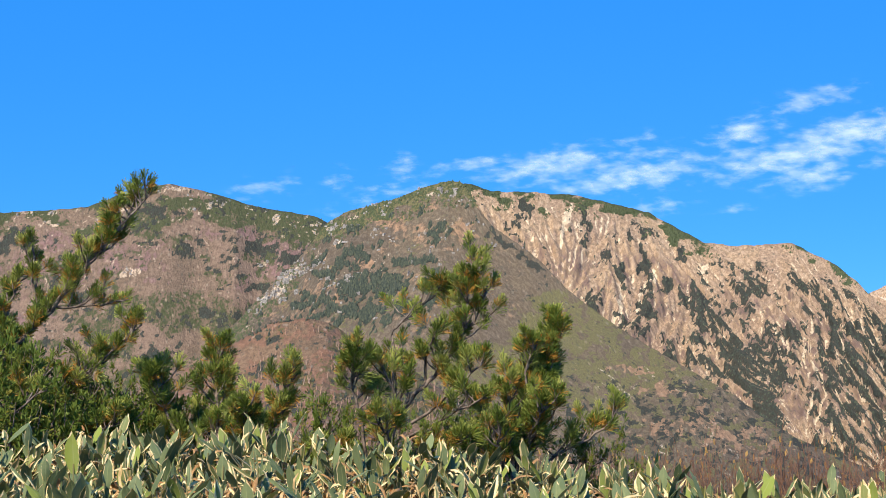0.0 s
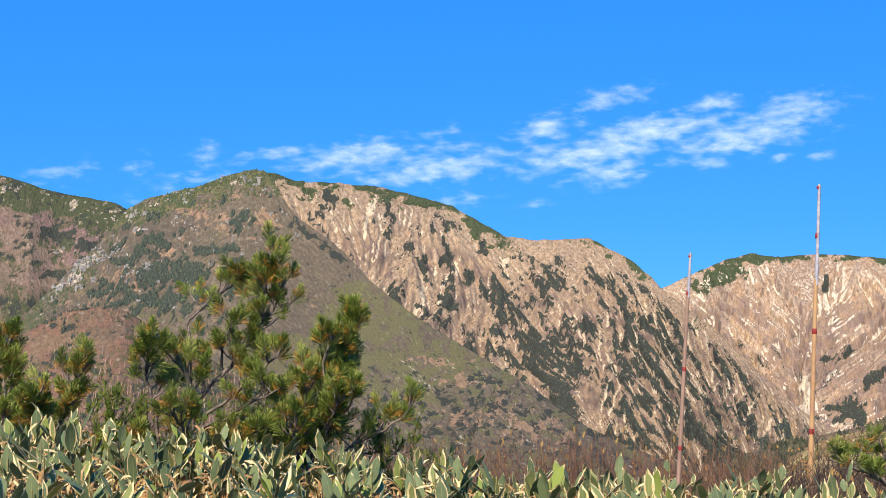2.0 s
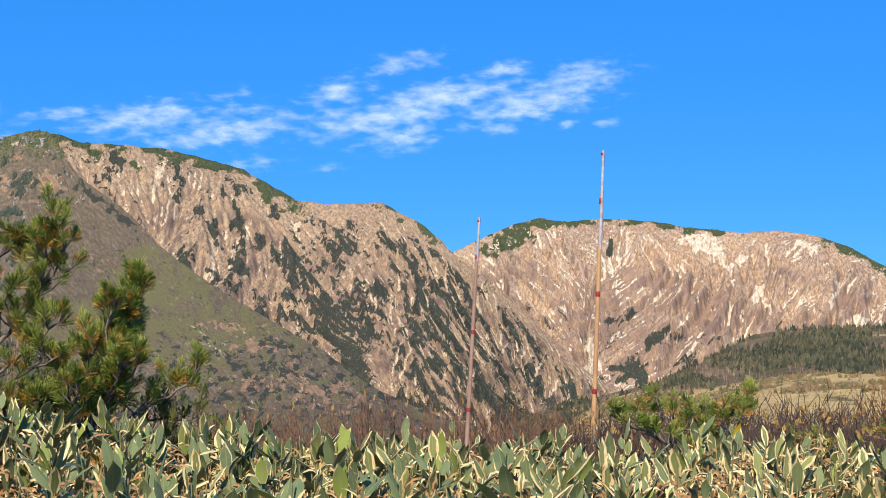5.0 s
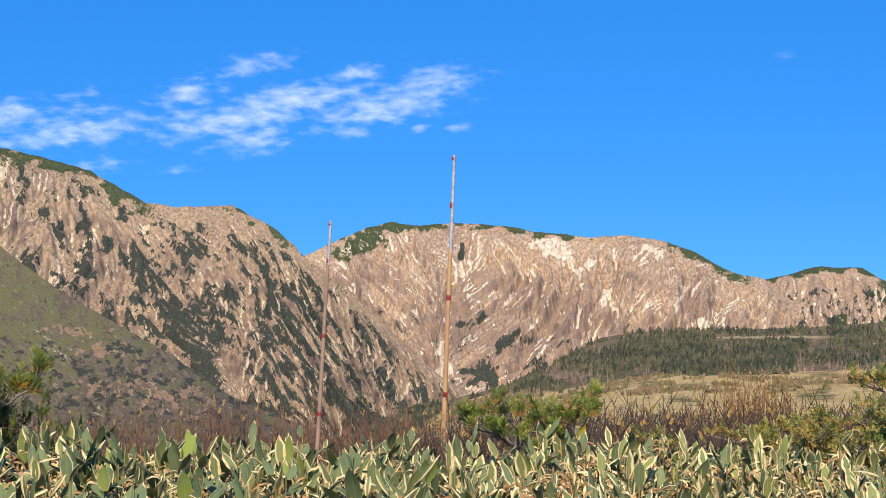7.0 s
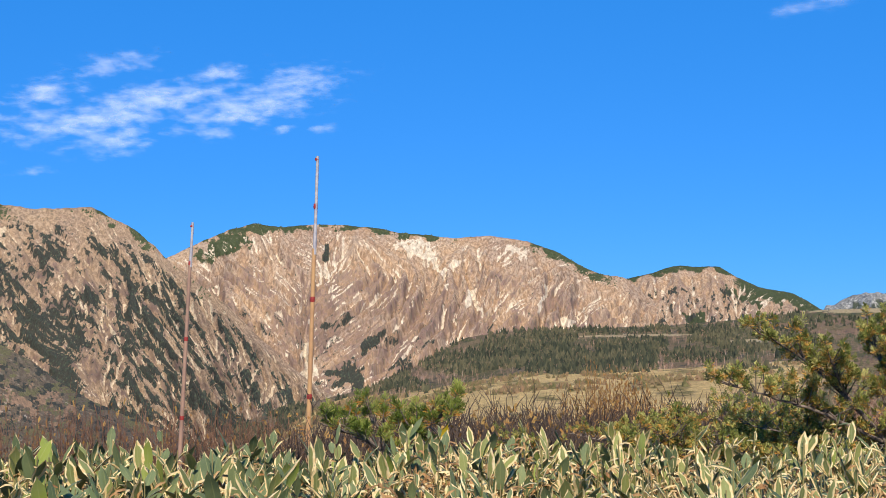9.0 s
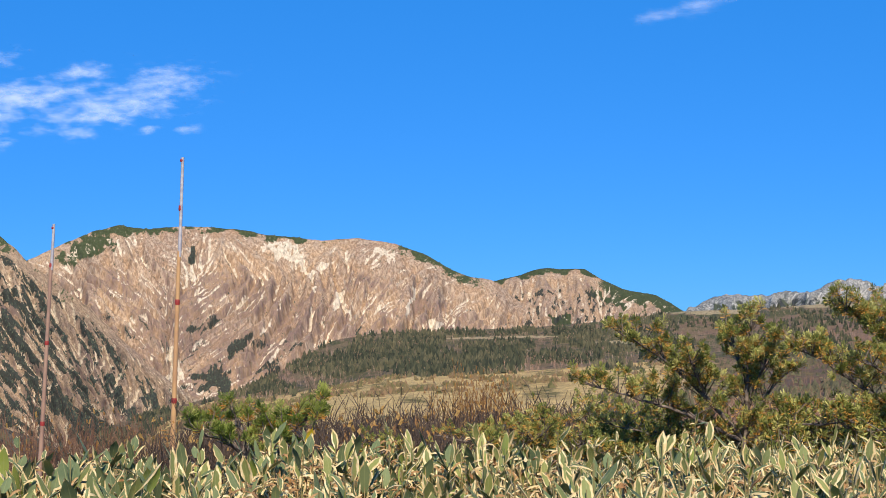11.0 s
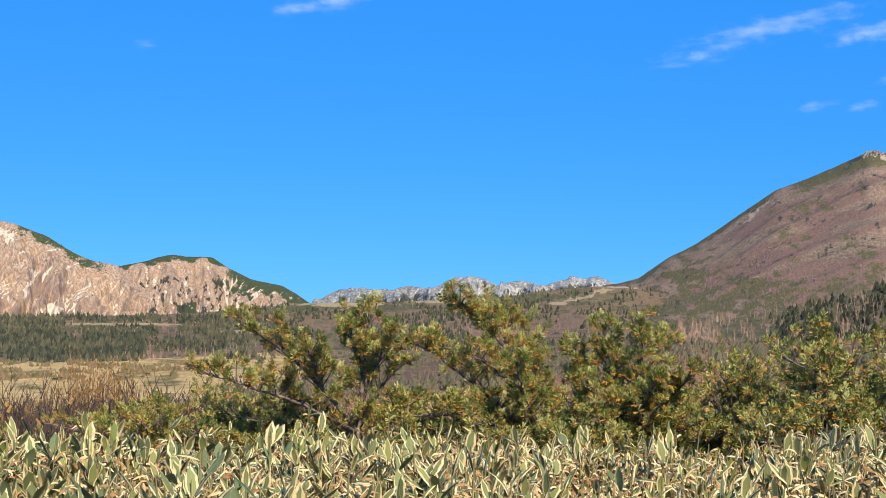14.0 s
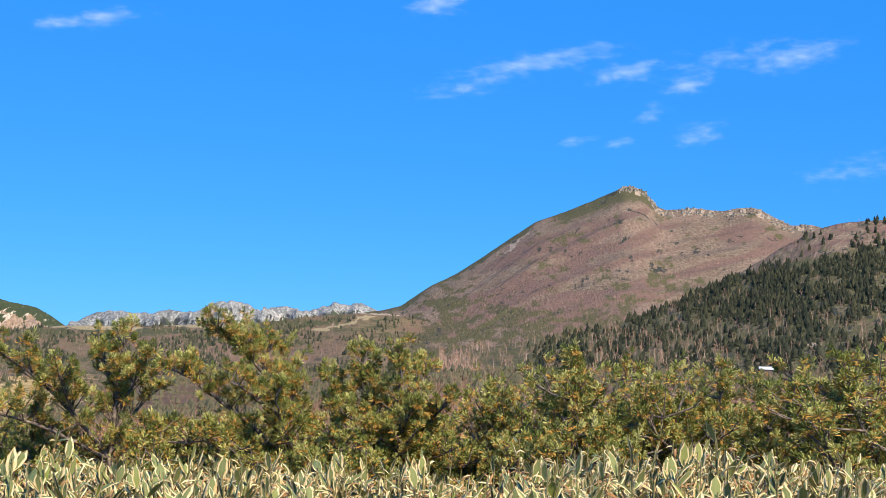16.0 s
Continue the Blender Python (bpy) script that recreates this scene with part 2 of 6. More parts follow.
def sasa_mat(name):
    """Bamboo-grass blade: grey-green middle, cream withered margin, some blades all straw or rust."""
    m, n, l, b = nodes_of(name)
    uv = n.new("ShaderNodeUVMap"); uv.uv_map = "UVMap"
    xy = n.new("ShaderNodeSeparateXYZ"); l.new(uv.outputs[0], xy.inputs[0])
    at = n.new("ShaderNodeAttribute"); at.attribute_name = "cover"
    sep = n.new("ShaderNodeSeparateColor"); l.new(at.outputs["Color"], sep.inputs[0])
    oi = n.new("ShaderNodeObjectInfo").outputs["Random"]
    rnd = n.new("ShaderNodeNewGeometry").outputs["Random Per Island"]
    pos = n.new("ShaderNodeNewGeometry").outputs["Position"]
    ns = noise_tex(n, l, pos, 35.0, 4, 0.6)
    edge = calc(n, l, 'ABSOLUTE', calc(n, l, 'MULTIPLY_ADD', xy.outputs[0], 2.0, -1.0))
    tip = calc(n, l, 'MULTIPLY', ramp(n, l, xy.outputs[1], 0.75, 1.0), 0.5)
    ns2 = noise_tex(n, l, pos, 9.0, 3, 0.6)
    e = calc(n, l, 'ADD', calc(n, l, 'ADD', edge, tip), calc(n, l, 'MULTIPLY', calc(n, l, 'SUBTRACT', calc(n, l, 'MULTIPLY_ADD', ns, 0.5, calc(n, l, 'MULTIPLY', ns2, 0.5)), 0.5), 1.5))
    e = calc(n, l, 'ADD', e, calc(n, l, 'MULTIPLY', calc(n, l, 'SUBTRACT', calc(n, l, 'MULTIPLY_ADD', rnd, 0.5, sep.outputs[0]), 0.78), 0.75))
    margin = ramp(n, l, e, 0.70, 0.85)
    r2 = calc(n, l, 'FRACT', calc(n, l, 'ADD', rnd, oi))
    green = mix(n, l, ramp(n, l, r2, 0.0, 1.0), (0.072, 0.108, 0.046), (0.155, 0.20, 0.085))
    green = mix(n, l, ramp(n, l, r2, 0.86, 0.9), green, (0.24, 0.29, 0.04))
    green = mix(n, l, sep.outputs[2], green, mix(n, l, r2, (0.13, 0.15, 0.035), (0.30, 0.30, 0.075)))
    green = mix(n, l, ramp(n, l, ns2, 0.35, 0.7), green, mix(n, l, 0.35, green, (0.28, 0.31, 0.13)))
    green = mix(n, l, calc(n, l, 'MULTIPLY', ramp(n, l, edge, 0.12, 0.02), 0.35), green, (0.36, 0.36, 0.14))
    veins = n.new("ShaderNodeTexWave"); veins.inputs["Scale"].default_value = 9.0; l.new(uv.outputs[0], veins.inputs[0])
    green = mix(n, l, calc(n, l, 'MULTIPLY', veins.outputs[1], 0.18), green, (0.30, 0.30, 0.14))
    cream = mix(n, l, ramp(n, l, ns, 0.3, 0.7), (0.92, 0.74, 0.40), (0.66, 0.46, 0.19))
    c = mix(n, l, margin, green, cream)
    c = mix(n, l, sep.outputs[1], c, mix(n, l, ramp(n, l, ns, 0.3, 0.7), (0.44, 0.215, 0.075), (0.26, 0.125, 0.045)))
    l.new(c, b.inputs["Base Color"])
    b.inputs["Roughness"].default_value, b.inputs["Specular IOR Level"].default_value = 0.55, 0.2
    bump(n, l, b, veins.outputs[1], 0.25, 0.002)
    tr = n.new("ShaderNodeBsdfTranslucent"); l.new(c, tr.inputs[0])
    ms = n.new("ShaderNodeMixShader"); ms.inputs[0].default_value = 0.14
    l.new(b.outputs[0], ms.inputs[1]); l.new(tr.outputs[0], ms.inputs[2])
    l.new(ms.outputs[0], n["Material Output"].inputs[0])
    return m


TAN, TAN2 = (0.465, 0.315, 0.185), (0.32, 0.21, 0.14)
PALE, GREEN, DARK, RUST = (0.86, 0.67, 0.43), (0.075, 0.10, 0.04), (0.066, 0.075, 0.058), (0.275, 0.182, 0.14)
M_face = terrain_mat("eroded_slope", TAN, TAN2, GREEN, PALE, DARK, RUST, 0.15, 1.0, 12.0, 26.0, stones=0.12)
M_far_face = terrain_mat("bare_slope", (0.51, 0.325, 0.185), (0.34, 0.215, 0.142), GREEN, (0.92, 0.75, 0.53), DARK, (0.345, 0.22, 0.168), 0.28, 1.0, 10.0, 95.0, stones=0.12)
M_spur = terrain_mat("grassy_spur", (0.185, 0.143, 0.092), (0.13, 0.102, 0.072), (0.215, 0.195, 0.088), (0.66, 0.53, 0.38), DARK, (0.45, 0.28, 0.165), 0.04, stones=0.12)
M_left = terrain_mat("scrub_slope", (0.275, 0.187, 0.128), (0.205, 0.145, 0.095), (0.10, 0.115, 0.05), (0.66, 0.50, 0.34), DARK, (0.325, 0.198, 0.168), 0.0, 1.0, 12.0, 40.0, stones=0.25)
M_grey = terrain_mat("grey_rock", (0.29, 0.29, 0.26), (0.15, 0.16, 0.145), (0.125, 0.15, 0.085), (0.74, 0.68, 0.57), (0.07, 0.08, 0.08), (0.3, 0.22, 0.15), 0.6, 1.2, 8, 60)
M_red = terrain_mat("red_scrub_slope", (0.28, 0.185, 0.125), (0.185, 0.13, 0.082), (0.16, 0.145, 0.06), (0.62, 0.46, 0.31), DARK, (0.31, 0.187, 0.135), 0.25, 0.6, 9.0, 90.0, stones=0.15)
M_rust = terrain_mat("rust_scrub", (0.26, 0.165, 0.10), (0.19, 0.125, 0.075), (0.16, 0.14, 0.055), (0.60, 0.48, 0.36), DARK, (0.31, 0.17, 0.105), 0.0, 0.5, stones=0.2)
M_plateau = terrain_mat("plateau", (0.25, 0.18, 0.09), (0.19, 0.13, 0.07), (0.125, 0.13, 0.045), (0.55, 0.42, 0.22), DARK, (0.33, 0.195, 0.12), 0.0, 0.35, stones=0.1)
M_ground = terrain_mat("meadow_ground", (0.76, 0.52, 0.205), (0.60, 0.405, 0.155), (0.22, 0.18, 0.06), (0.62, 0.48, 0.24), DARK, (0.21, 0.13, 0.08), 0.0, 0.3, stones=0.05, flat=False)
M_bark = plain_mat("pine_bark", (0.085, 0.065, 0.05), (0.27, 0.21, 0.16), 25.0, 0.9, 0.1, 0, 0.004)
M_needle = island_mat("pine_needles", [(0.064, 0.086, 0.018), (0.235, 0.25, 0.055), (0.66, 0.59, 0.20), (0.66, 0.31, 0.06)], 0.6, 0.12, 0.14, tuft=True)
M_twig = island_mat("bare_twigs", [(0.17, 0.085, 0.052), (0.24, 0.13, 0.08), (0.115, 0.07, 0.053), (0.30, 0.15, 0.05)], 0.9, 0.1)
M_tangle = island_mat("dark_twigs", [(0.085, 0.06, 0.045), (0.13, 0.09, 0.065), (0.065, 0.05, 0.042), (0.2, 0.12, 0.06)], 0.9, 0.1)
M_sasa = sasa_mat("bamboo_grass_blade")
M_culm = plain_mat("bamboo_culm", (0.20, 0.17, 0.06), (0.34, 0.26, 0.12), 12.0, 0.6, 0.3, 0.4)
M_conifer = island_mat("far_conifer", [(0.03, 0.036, 0.024), (0.052, 0.057, 0.034), (0.09, 0.086, 0.048), (0.22, 0.18, 0.095)], 0.9, 0.1)
M_birch = island_mat("bare_birch", [(0.38, 0.27, 0.195), (0.33, 0.195, 0.135), (0.48, 0.37, 0.29), (0.37, 0.19, 0.125)], 0.9, 0.1)
M_scrub = island_mat("bare_scrub", [(0.16, 0.10, 0.07), (0.24, 0.14, 0.09), (0.30, 0.20, 0.13), (0.22, 0.12, 0.08)], 0.9, 0.1)
M_bush = island_mat("meadow_bush", [(0.07, 0.075, 0.03), (0.12, 0.115, 0.045), (0.17, 0.13, 0.06), (0.24, 0.15, 0.08)], 0.9, 0.1)
M_rock = plain_mat("pale_rock", (0.13, 0.12, 0.105), (0.38, 0.345, 0.295), 0.3, 0.95, 0.1, 0, 0.5)
M_cliff = plain_mat("cliff_rock", (0.11, 0.095, 0.075), (0.36, 0.31, 0.24), 0.35, 0.95, 0.1, 0, 0.5)
# a little haze of distance is mixed into these greens, lifting and greying them
M_mountain_pine = island_mat("mountain_pine", [(0.04, 0.052, 0.042), (0.062, 0.075, 0.056), (0.10, 0.11, 0.07), (0.1, 0.1, 0.06)], 0.9, 0.1)
M_crest_pine = island_mat("crest_pine", [(0.045, 0.058, 0.034), (0.07, 0.088, 0.044), (0.10, 0.115, 0.054), (0.08, 0.095, 0.045)], 0.9, 0.1)
M_needle_near = island_mat("near_pine_needles", [(0.055, 0.09, 0.013), (0.16, 0.205, 0.033), (0.44, 0.44, 0.105), (0.52, 0.21, 0.035)], 0.55, 0.15, 0.12, tuft=True)
M_hill_conifer = island_mat("hill_conifer", [(0.016, 0.021, 0.015), (0.026, 0.032, 0.02), (0.046, 0.05, 0.027), (0.11, 0.095, 0.045)], 0.9, 0.1)

# ---- the land ----
def ground_z(az, r):
    """The ground round the eye: a flat brow, a valley ahead, a marsh meadow to the right of it, rising land further right."""
    lr = np.log([0.5, 9, 30, 100, 300, 700, 1500, 4900])
    tables = ((-180, (0, -0.1, -0.5, -1, -2, -4, -10, -60)), (-60, (0, -0.3, -1.8, -8, -26, -60, -130, -250)), (17, (0, -0.3, -1.8, -8, -26, -60, -130, -250)),
              (24, (0, -0.3, -1.4, -5.0, -13.0, -25, -70, -250)), (31, (0, -0.3, -1.3, -4.6, -10.4, -14.5, -60, -250)), (46, (0, -0.3, -1.2, -4.4, -9.0, -10.0, -50, -250)), (58, (0, -0.3, -0.9, -2.0, -1.6, -2, -30, -250)),
              (90, (0, -0.2, -0.6, -0.9, -0.3, -1, -30, -250)), (180, (0, -0.1, -0.5, -1, -2, -4, -10, -60)))
    x = np.log(np.maximum(r, 0.5))
    zs = np.stack([np.interp(x, lr, row) for _, row in tables])
    keys = np.array([k for k, _ in tables], float)
    i = np.clip(np.searchsorted(keys, az) - 1, 0, len(keys) - 2)
    t = step(0, 1, (az - keys[i]) / (keys[i + 1] - keys[i]))
    lo = np.take_along_axis(zs, i[None], 0)[0]
    hi = np.take_along_axis(zs, i[None] + 1, 0)[0]
    z = lo * (1 - t) + hi * t
    a = np.radians(az)
    roll = step(20, 25, az) * step(50, 43, az) * step(160, 330, r) * step(1100, 700, r)
    z = z + 5.0 * roll * (fbm(np.sin(a) * r / 90 + 7, np.cos(a) * r / 90 + 3, 3, 106) - 0.5)
    return z + (fbm(np.sin(a) * r / 30 + 40, np.cos(a) * r / 30 + 40, 3, 3) - 0.5) * np.clip(r - 8, 0, 60) * 0.016


def grid_faces(ni, nj):
    i, j = np.meshgrid(np.arange(ni - 1), np.arange(nj - 1), indexing='ij')
    return np.stack([i * nj + j, (i + 1) * nj + j, (i + 1) * nj + j + 1, i * nj + j + 1], -1).reshape(-1, 4)


def make_ground():
    az = np.concatenate([np.linspace(-180, -24, 40, endpoint=False), np.linspace(-24, 80, 380, endpoint=False), np.linspace(80, 180, 26)])
    r = np.concatenate([[0.0], np.geomspace(0.8, 4900, 130)])
    A, Rr = np.meshgrid(az, r, indexing='ij')
    Z = ground_z(A.ravel(), Rr.ravel()).reshape(A.shape)
    P = polar(A, Rr, Z)
    x, y = P[..., 0], P[..., 1]
    wet = fbm(A / 1.6, np.log(np.maximum(Rr, 1)) * 8, 4, 11)
    far = step(90, 160, Rr)
    green = np.where(Rr > 60, step(0.54, 0.66, wet) * 0.55, 0.3)
    green = np.maximum(green, 0.8 * (1 - step(17, 23, A)) * (A > -60))
    red = np.maximum((1 - far) * 0.9, 0.8 * step(38, 45, A))
    green = np.maximum(green, 0.75 * step(42, 48, A) * step(0.35, 0.6, wet))
    cover = np.stack([green, 0.25 * step(0.5, 0.7, fbm(x / 20, y / 20, 3, 4)) * far, 0 * green, red], -1).reshape(-1, 4)
    uv = np.stack([x, y], -1).reshape(-1, 2)
    ob = put("ground", mesh_np("ground", P.reshape(-1, 3), grid_faces(len(az), len(r)), cover, uv), M_ground)
    tagged(ob, "dry straw-coloured marsh meadow and brown scrub ground", "ground", kind="structure")


def soften(a, n, axis):
    """A running mean, n cells to each side."""
    pad = [(0, 0), (0, 0)]
    pad[axis] = (n + 1, n)
    c = np.cumsum(np.pad(a, pad, mode='edge'), axis)
    m = a.shape[axis]
    return (np.take(c, np.arange(2 * n + 1, 2 * n + 1 + m), axis) - np.take(c, np.arange(m), axis)) / (2 * n + 1)


def water_worn(drift, rows, total, seed, passes=4):
    """Runnels and ribs on a slope of cells: water goes down row by row to the lowest neighbour, and wears the slope by how much flows."""
    n = len(drift)
    I, J = np.meshgrid(np.arange(n), np.arange(rows), indexing='ij')
    drift = np.broadcast_to(drift, (n, rows))
    drift = 1.4 * drift + 5.0 * (fbm(I / 60, J / 60, 3, seed + 51, 0.6) - 0.5)
    low = 7.0 * fbm(I / 16, J / 16, 5, seed + 52, 0.55)
    h, at = low.copy(), np.arange(n)
    for _ in range(passes):
        water, to = np.ones((n, rows)), np.zeros((n, rows), int)
        for j in range(rows - 1, 0, -1):
            cost = np.stack([h[np.clip(at + d, 0, n - 1), j - 1] + 1.1 * np.maximum(np.abs(d - drift[:, j]) - 0.5, 0) ** 2 for d in (-3, -2, -1, 0, 1, 2, 3)])
            to[:, j] = np.clip(at + np.argmin(cost, 0) - 3, 0, n - 1)
            np.add.at(water[:, j - 1], to[:, j], water[:, j])
        h = np.zeros((n, rows))
        for j in range(1, rows):
            h[:, j] = h[to[:, j], j - 1] + water[:, j] ** -0.42
        h = soften(h, 1, 0)
        h = h - h.mean(0) + 0.25 * low
    flow = np.log2(water)
    side = np.pad(flow, ((1, 1), (0, 0)), mode='edge')
    flow = np.maximum(flow, np.maximum(side[:-2], side[2:]) - 1.3)
    rise = soften(soften(h, 1, 0), 1, 1)
    rise = rise - soften(soften(rise, 26, 0), 26, 1)
    rise = np.clip(rise / rise.std(), -2.2, 2.2)
    grow_up = lambda a: np.concatenate([a, np.repeat(a[:, -1:], total - rows, 1)], 1)
    return grow_up(flow), grow_up(rise)


class Sheet:
    """One mountain side as a height field in bearing and distance: a ridge line given by bearing and height angle, a foot, gullies between."""

    def __init__(self, ridge, d_ridge, d_base, el_base, rows=150, step_az=0.055, power=1.0, jag=0.05, jag_size=0.35, seed=0, rough=16.0, gully=180.0, back=0.35, lean=0.0, pinch=0.15, ribs=0.45, fall=None, carve=1.0):
        az0, az1 = ridge[0][0], ridge[-1][0]
        self.az = az = np.arange(az0, az1, step_az)
        line = lambda v: smooth_line(v, az) if isinstance(v, (list, tuple)) else np.full(len(az), float(v))
        d1, d0, e0 = line(d_ridge), line(d_base), line(el_base)
        er = smooth_line(ridge, az) + jag * (fbm(az / jag_size, az * 0 + seed, 4, seed) - 0.5) * 2
        k = np.hanning(int(3.0 / step_az) | 1)
        soft = np.convolve(np.pad(er, len(k) // 2, mode='edge'), k / k.sum(), 'valid')
        soft = np.minimum(soft, er + 0.15)
        e0 = np.minimum(e0, np.minimum(er, soft) - 0.3)
        s = np.concatenate([np.linspace(0, 1, rows), 1 + np.linspace(0, 1, 9)[1:] * back])
        S = s[None, :].repeat(len(az), 0)
        s1 = np.minimum(S, 1)
        self.A = A = az[:, None].repeat(len(s), 1)
        Rr = d0[:, None] + (d1 - d0)[:, None] * s1 + np.maximum(S - 1, 0) * 1200
        crest = soft[:, None] + (er - soft)[:, None] * s1 ** 5
        EL = e0[:, None] + (crest - e0[:, None]) * s1 ** power
        u, v = np.radians(A) * d1.mean(), (1 - s1) * (d1 - d0)[:, None]
        # gullies: streaks run down both flanks into each gully's floor
        uw = u - line(lean)[:, None] * v + 0.6 * gully * (fbm(u / 330, v / 2600, 2, seed + 5) - 0.5) * 2
        idx = np.floor(uw / gully)
        w = np.abs(uw / gully - idx - 0.5) * gully
        kk = pinch * (0.5 + LATTICE[idx.astype(int) % 256, seed % 256])
        w = np.sqrt(w * w + (0.05 * gully) ** 2)
        self.u2 = u2 = w + kk * v + idx * 91.0
        self.idx, self.ul = idx, u - line(lean)[:, None] * v
        g = ridged(u2 / 26, v / 420, 3, seed + 2)
        depth = 0.6 + 0.8 * LATTICE[(idx.astype(int) * 7) % 256, (seed + 3) % 256]
        taper = step(0, 0.08, S) * step(0, 0.16, 1 - s1)
        flank = np.minimum(w / (gully * 0.5), 0.9)
        self.flow = self.rib = np.zeros(A.shape)
        if fall is not None:                           # worn by running water: a net of runnels between ribs
            drop = fall(A[:, :rows], EL[:, :rows]) if callable(fall) else line(fall)[:, None]
            self.flow, self.rib = water_worn(drop * (crest - e0[:, None])[:, :1] / rows / step_az, rows, len(s), seed)
            if callable(fall):                         # the grain of the slope follows the water down from the crest
                at = self.az[:, None].repeat(len(s), 1)
                for j in range(rows - 1, 0, -1):
                    at[:, j - 1] = np.interp(self.az - 1.2 * drop[:, j] * (crest - e0[:, None])[:, 0] / rows, self.az, at[:, j])
                self.ul = np.radians(at) * d1.mean()
            self.u2, self.idx = self.ul, idx * 0
            flank, depth, g = 0.55 + 0.42 * carve * self.rib, 1.0, 0.55 + 0 * g
        Z = EYE + Rr * np.tan(np.radians(EL)) + taper * rough * (1.5 * depth * (flank - 0.55) + ribs * (g - 0.55) + 0.8 * (fbm(u / 70, v / 120, 4, seed + 3) - 0.5))
        Z = Z - np.maximum(S - 1, 0) / max(back, 1e-6) * 320
        self.S, self.R, self.EL, self.u, self.v, self.seed = S, Rr, np.degrees(np.arctan2(Z - EYE, Rr)), u, v, seed
        self.P = polar(A, Rr, Z)
        self.depth = er[:, None] - self.EL            # degrees below the ridge
        self.shape = A.shape

    def patches(self, spots, wob=0.5):
        """1 inside soft leaning spots (bearing, height, half width, half length, lean)."""
        m = np.zeros(self.shape)
        wx = wob * (fbm(self.A / 0.25, self.EL / 0.25, 3, self.seed + 21) - 0.5)
        wy = wob * (fbm(self.A / 0.25, self.EL / 0.25, 3, self.seed + 31) - 0.5)
        for a, e, w, h, lean in spots:
            dy = self.EL - e + wy * h * 2
            dx = self.A - a - lean * dy + wx * w * 2
            m = np.maximum(m, step(1.25, 0.75, np.hypot(dx / w, dy / h)))
        return m

    def drains(self, rng, count, a0, a1, top=(0.1, 1.6), length=(1.0, 4.0), lean=0.0, fork=0.5, wide=0.03, floor=-9.0, side=0.6, reach=4):
        """1 along pale runnels: wandering lines down the slope, with short feeders that join them from both sides."""
        m = np.zeros(self.shape)
        line = lambda v, a: float(np.interp(a, *zip(*v))) if isinstance(v, (list, tuple)) else v
        step_az = self.az[1] - self.az[0]
        segs = []
        for _ in range(count):
            a = a0 + (a1 - a0) * rng.rand()
            i = int(np.clip((a - self.az[0]) / step_az, 0, len(self.az) - 1))
            e = self.EL[i, (self.S[i] <= 1).sum() - 1] - top[0] - (top[1] - top[0]) * rng.rand()
            n = int((length[0] + (length[1] - length[0]) * rng.rand() ** 1.5) / 0.14)
            drift = rng.randn() * 0.25
            for k in range(n):
                a2, e2 = a + 0.14 * (line(lean, a) + drift + 0.7 * rng.randn()), e - 0.14 * (0.7 + 0.6 * rng.rand())
                w = wide * (0.45 + 0.8 * k / n) * (0.7 + 0.6 * rng.rand())
                segs.append((a, e, a2, e2, w, 0.55 + 0.45 * rng.rand()))
                if rng.rand() < fork:
                    s, p, q = (1 if rng.rand() < 0.5 else -1), a2, e2
                    strength = 0.4 + 0.6 * rng.rand()
                    for j in range(rng.randint(1, reach)):
                        p2, q2 = p + s * 0.14 * side * (0.6 + 0.8 * rng.rand()) - 0.14 * line(lean, a), q + 0.14 * (0.7 + 0.6 * rng.rand())
                        segs.append((p, q, p2, q2, wide * (0.75 - 0.45 * j / reach), strength))
                        p, q = p2, q2
                a, e = a2, e2
                if e < floor: break
        for p, q, p2, q2, w, k in segs:
            i0, i1 = np.searchsorted(self.az, (min(p, p2) - 3 * w, max(p, p2) + 3 * w))
            if i1 <= i0: continue
            X, Y = self.A[i0:i1], self.EL[i0:i1]
            dx, dy = p2 - p, q2 - q
            t = np.clip(((X - p) * dx + (Y - q) * dy) / (dx * dx + dy * dy + 1e-9), 0, 1)
            dist = np.hypot(X - p - t * dx, Y - q - t * dy)
            m[i0:i1] = np.maximum(m[i0:i1], k * step(1.7 * w, 0.6 * w, dist))
        return m

    def build(self, name, material, parent, green, pale, dark, red, label=""):
        cover = np.stack([np.clip(c, 0, 1) * np.ones(self.shape) for c in (green, pale, dark, red)], -1).reshape(-1, 4)
        uv = np.stack([self.u2, self.v], -1).reshape(-1, 2)
        faces = grid_faces(*self.shape)
        loop_uv, idx = uv[faces], self.idx.ravel()[faces]
        cut = idx != idx[:, :1]
        loop_uv[..., 0] = np.where(cut, loop_uv[:, :1, 0], loop_uv[..., 0])   # each flank keeps its own streaks
        if parent.location.length == 0:                # the thing stands at the foot of its first side
            parent.location = self.P[:, 0].mean(0).round(1)
        return put(name, mesh_np(name, self.P.reshape(-1, 3) - np.array(parent.location), faces, cover, loop_uv=loop_uv, plain=np.stack([self.u, self.v], -1).reshape(-1, 2)), material, parent, label)

    def pick(self, weight, count, rng):
        """Random places on the side, by weight."""
        w = (np.clip(weight, 0, None) * (self.S < 0.995) * np.ones(self.shape)).ravel()
        i = rng.choice(len(w), count, p=w / w.sum())
        q = self.P.reshape(-1, 3)[i].copy()
        ii, jj = np.unravel_index(i, self.shape)
        nb = self.P[np.minimum(ii + 1, self.shape[0] - 1), np.minimum(jj + 1, self.shape[1] - 1)]
        return q + (nb - q) * rng.rand(count, 1)


def thing(name, label, category, at=(0, 0, 0), group="", kind=""):
    return_value = new(name)
    return_value.location = at
    return tagged(return_value, label, category, group, kind)


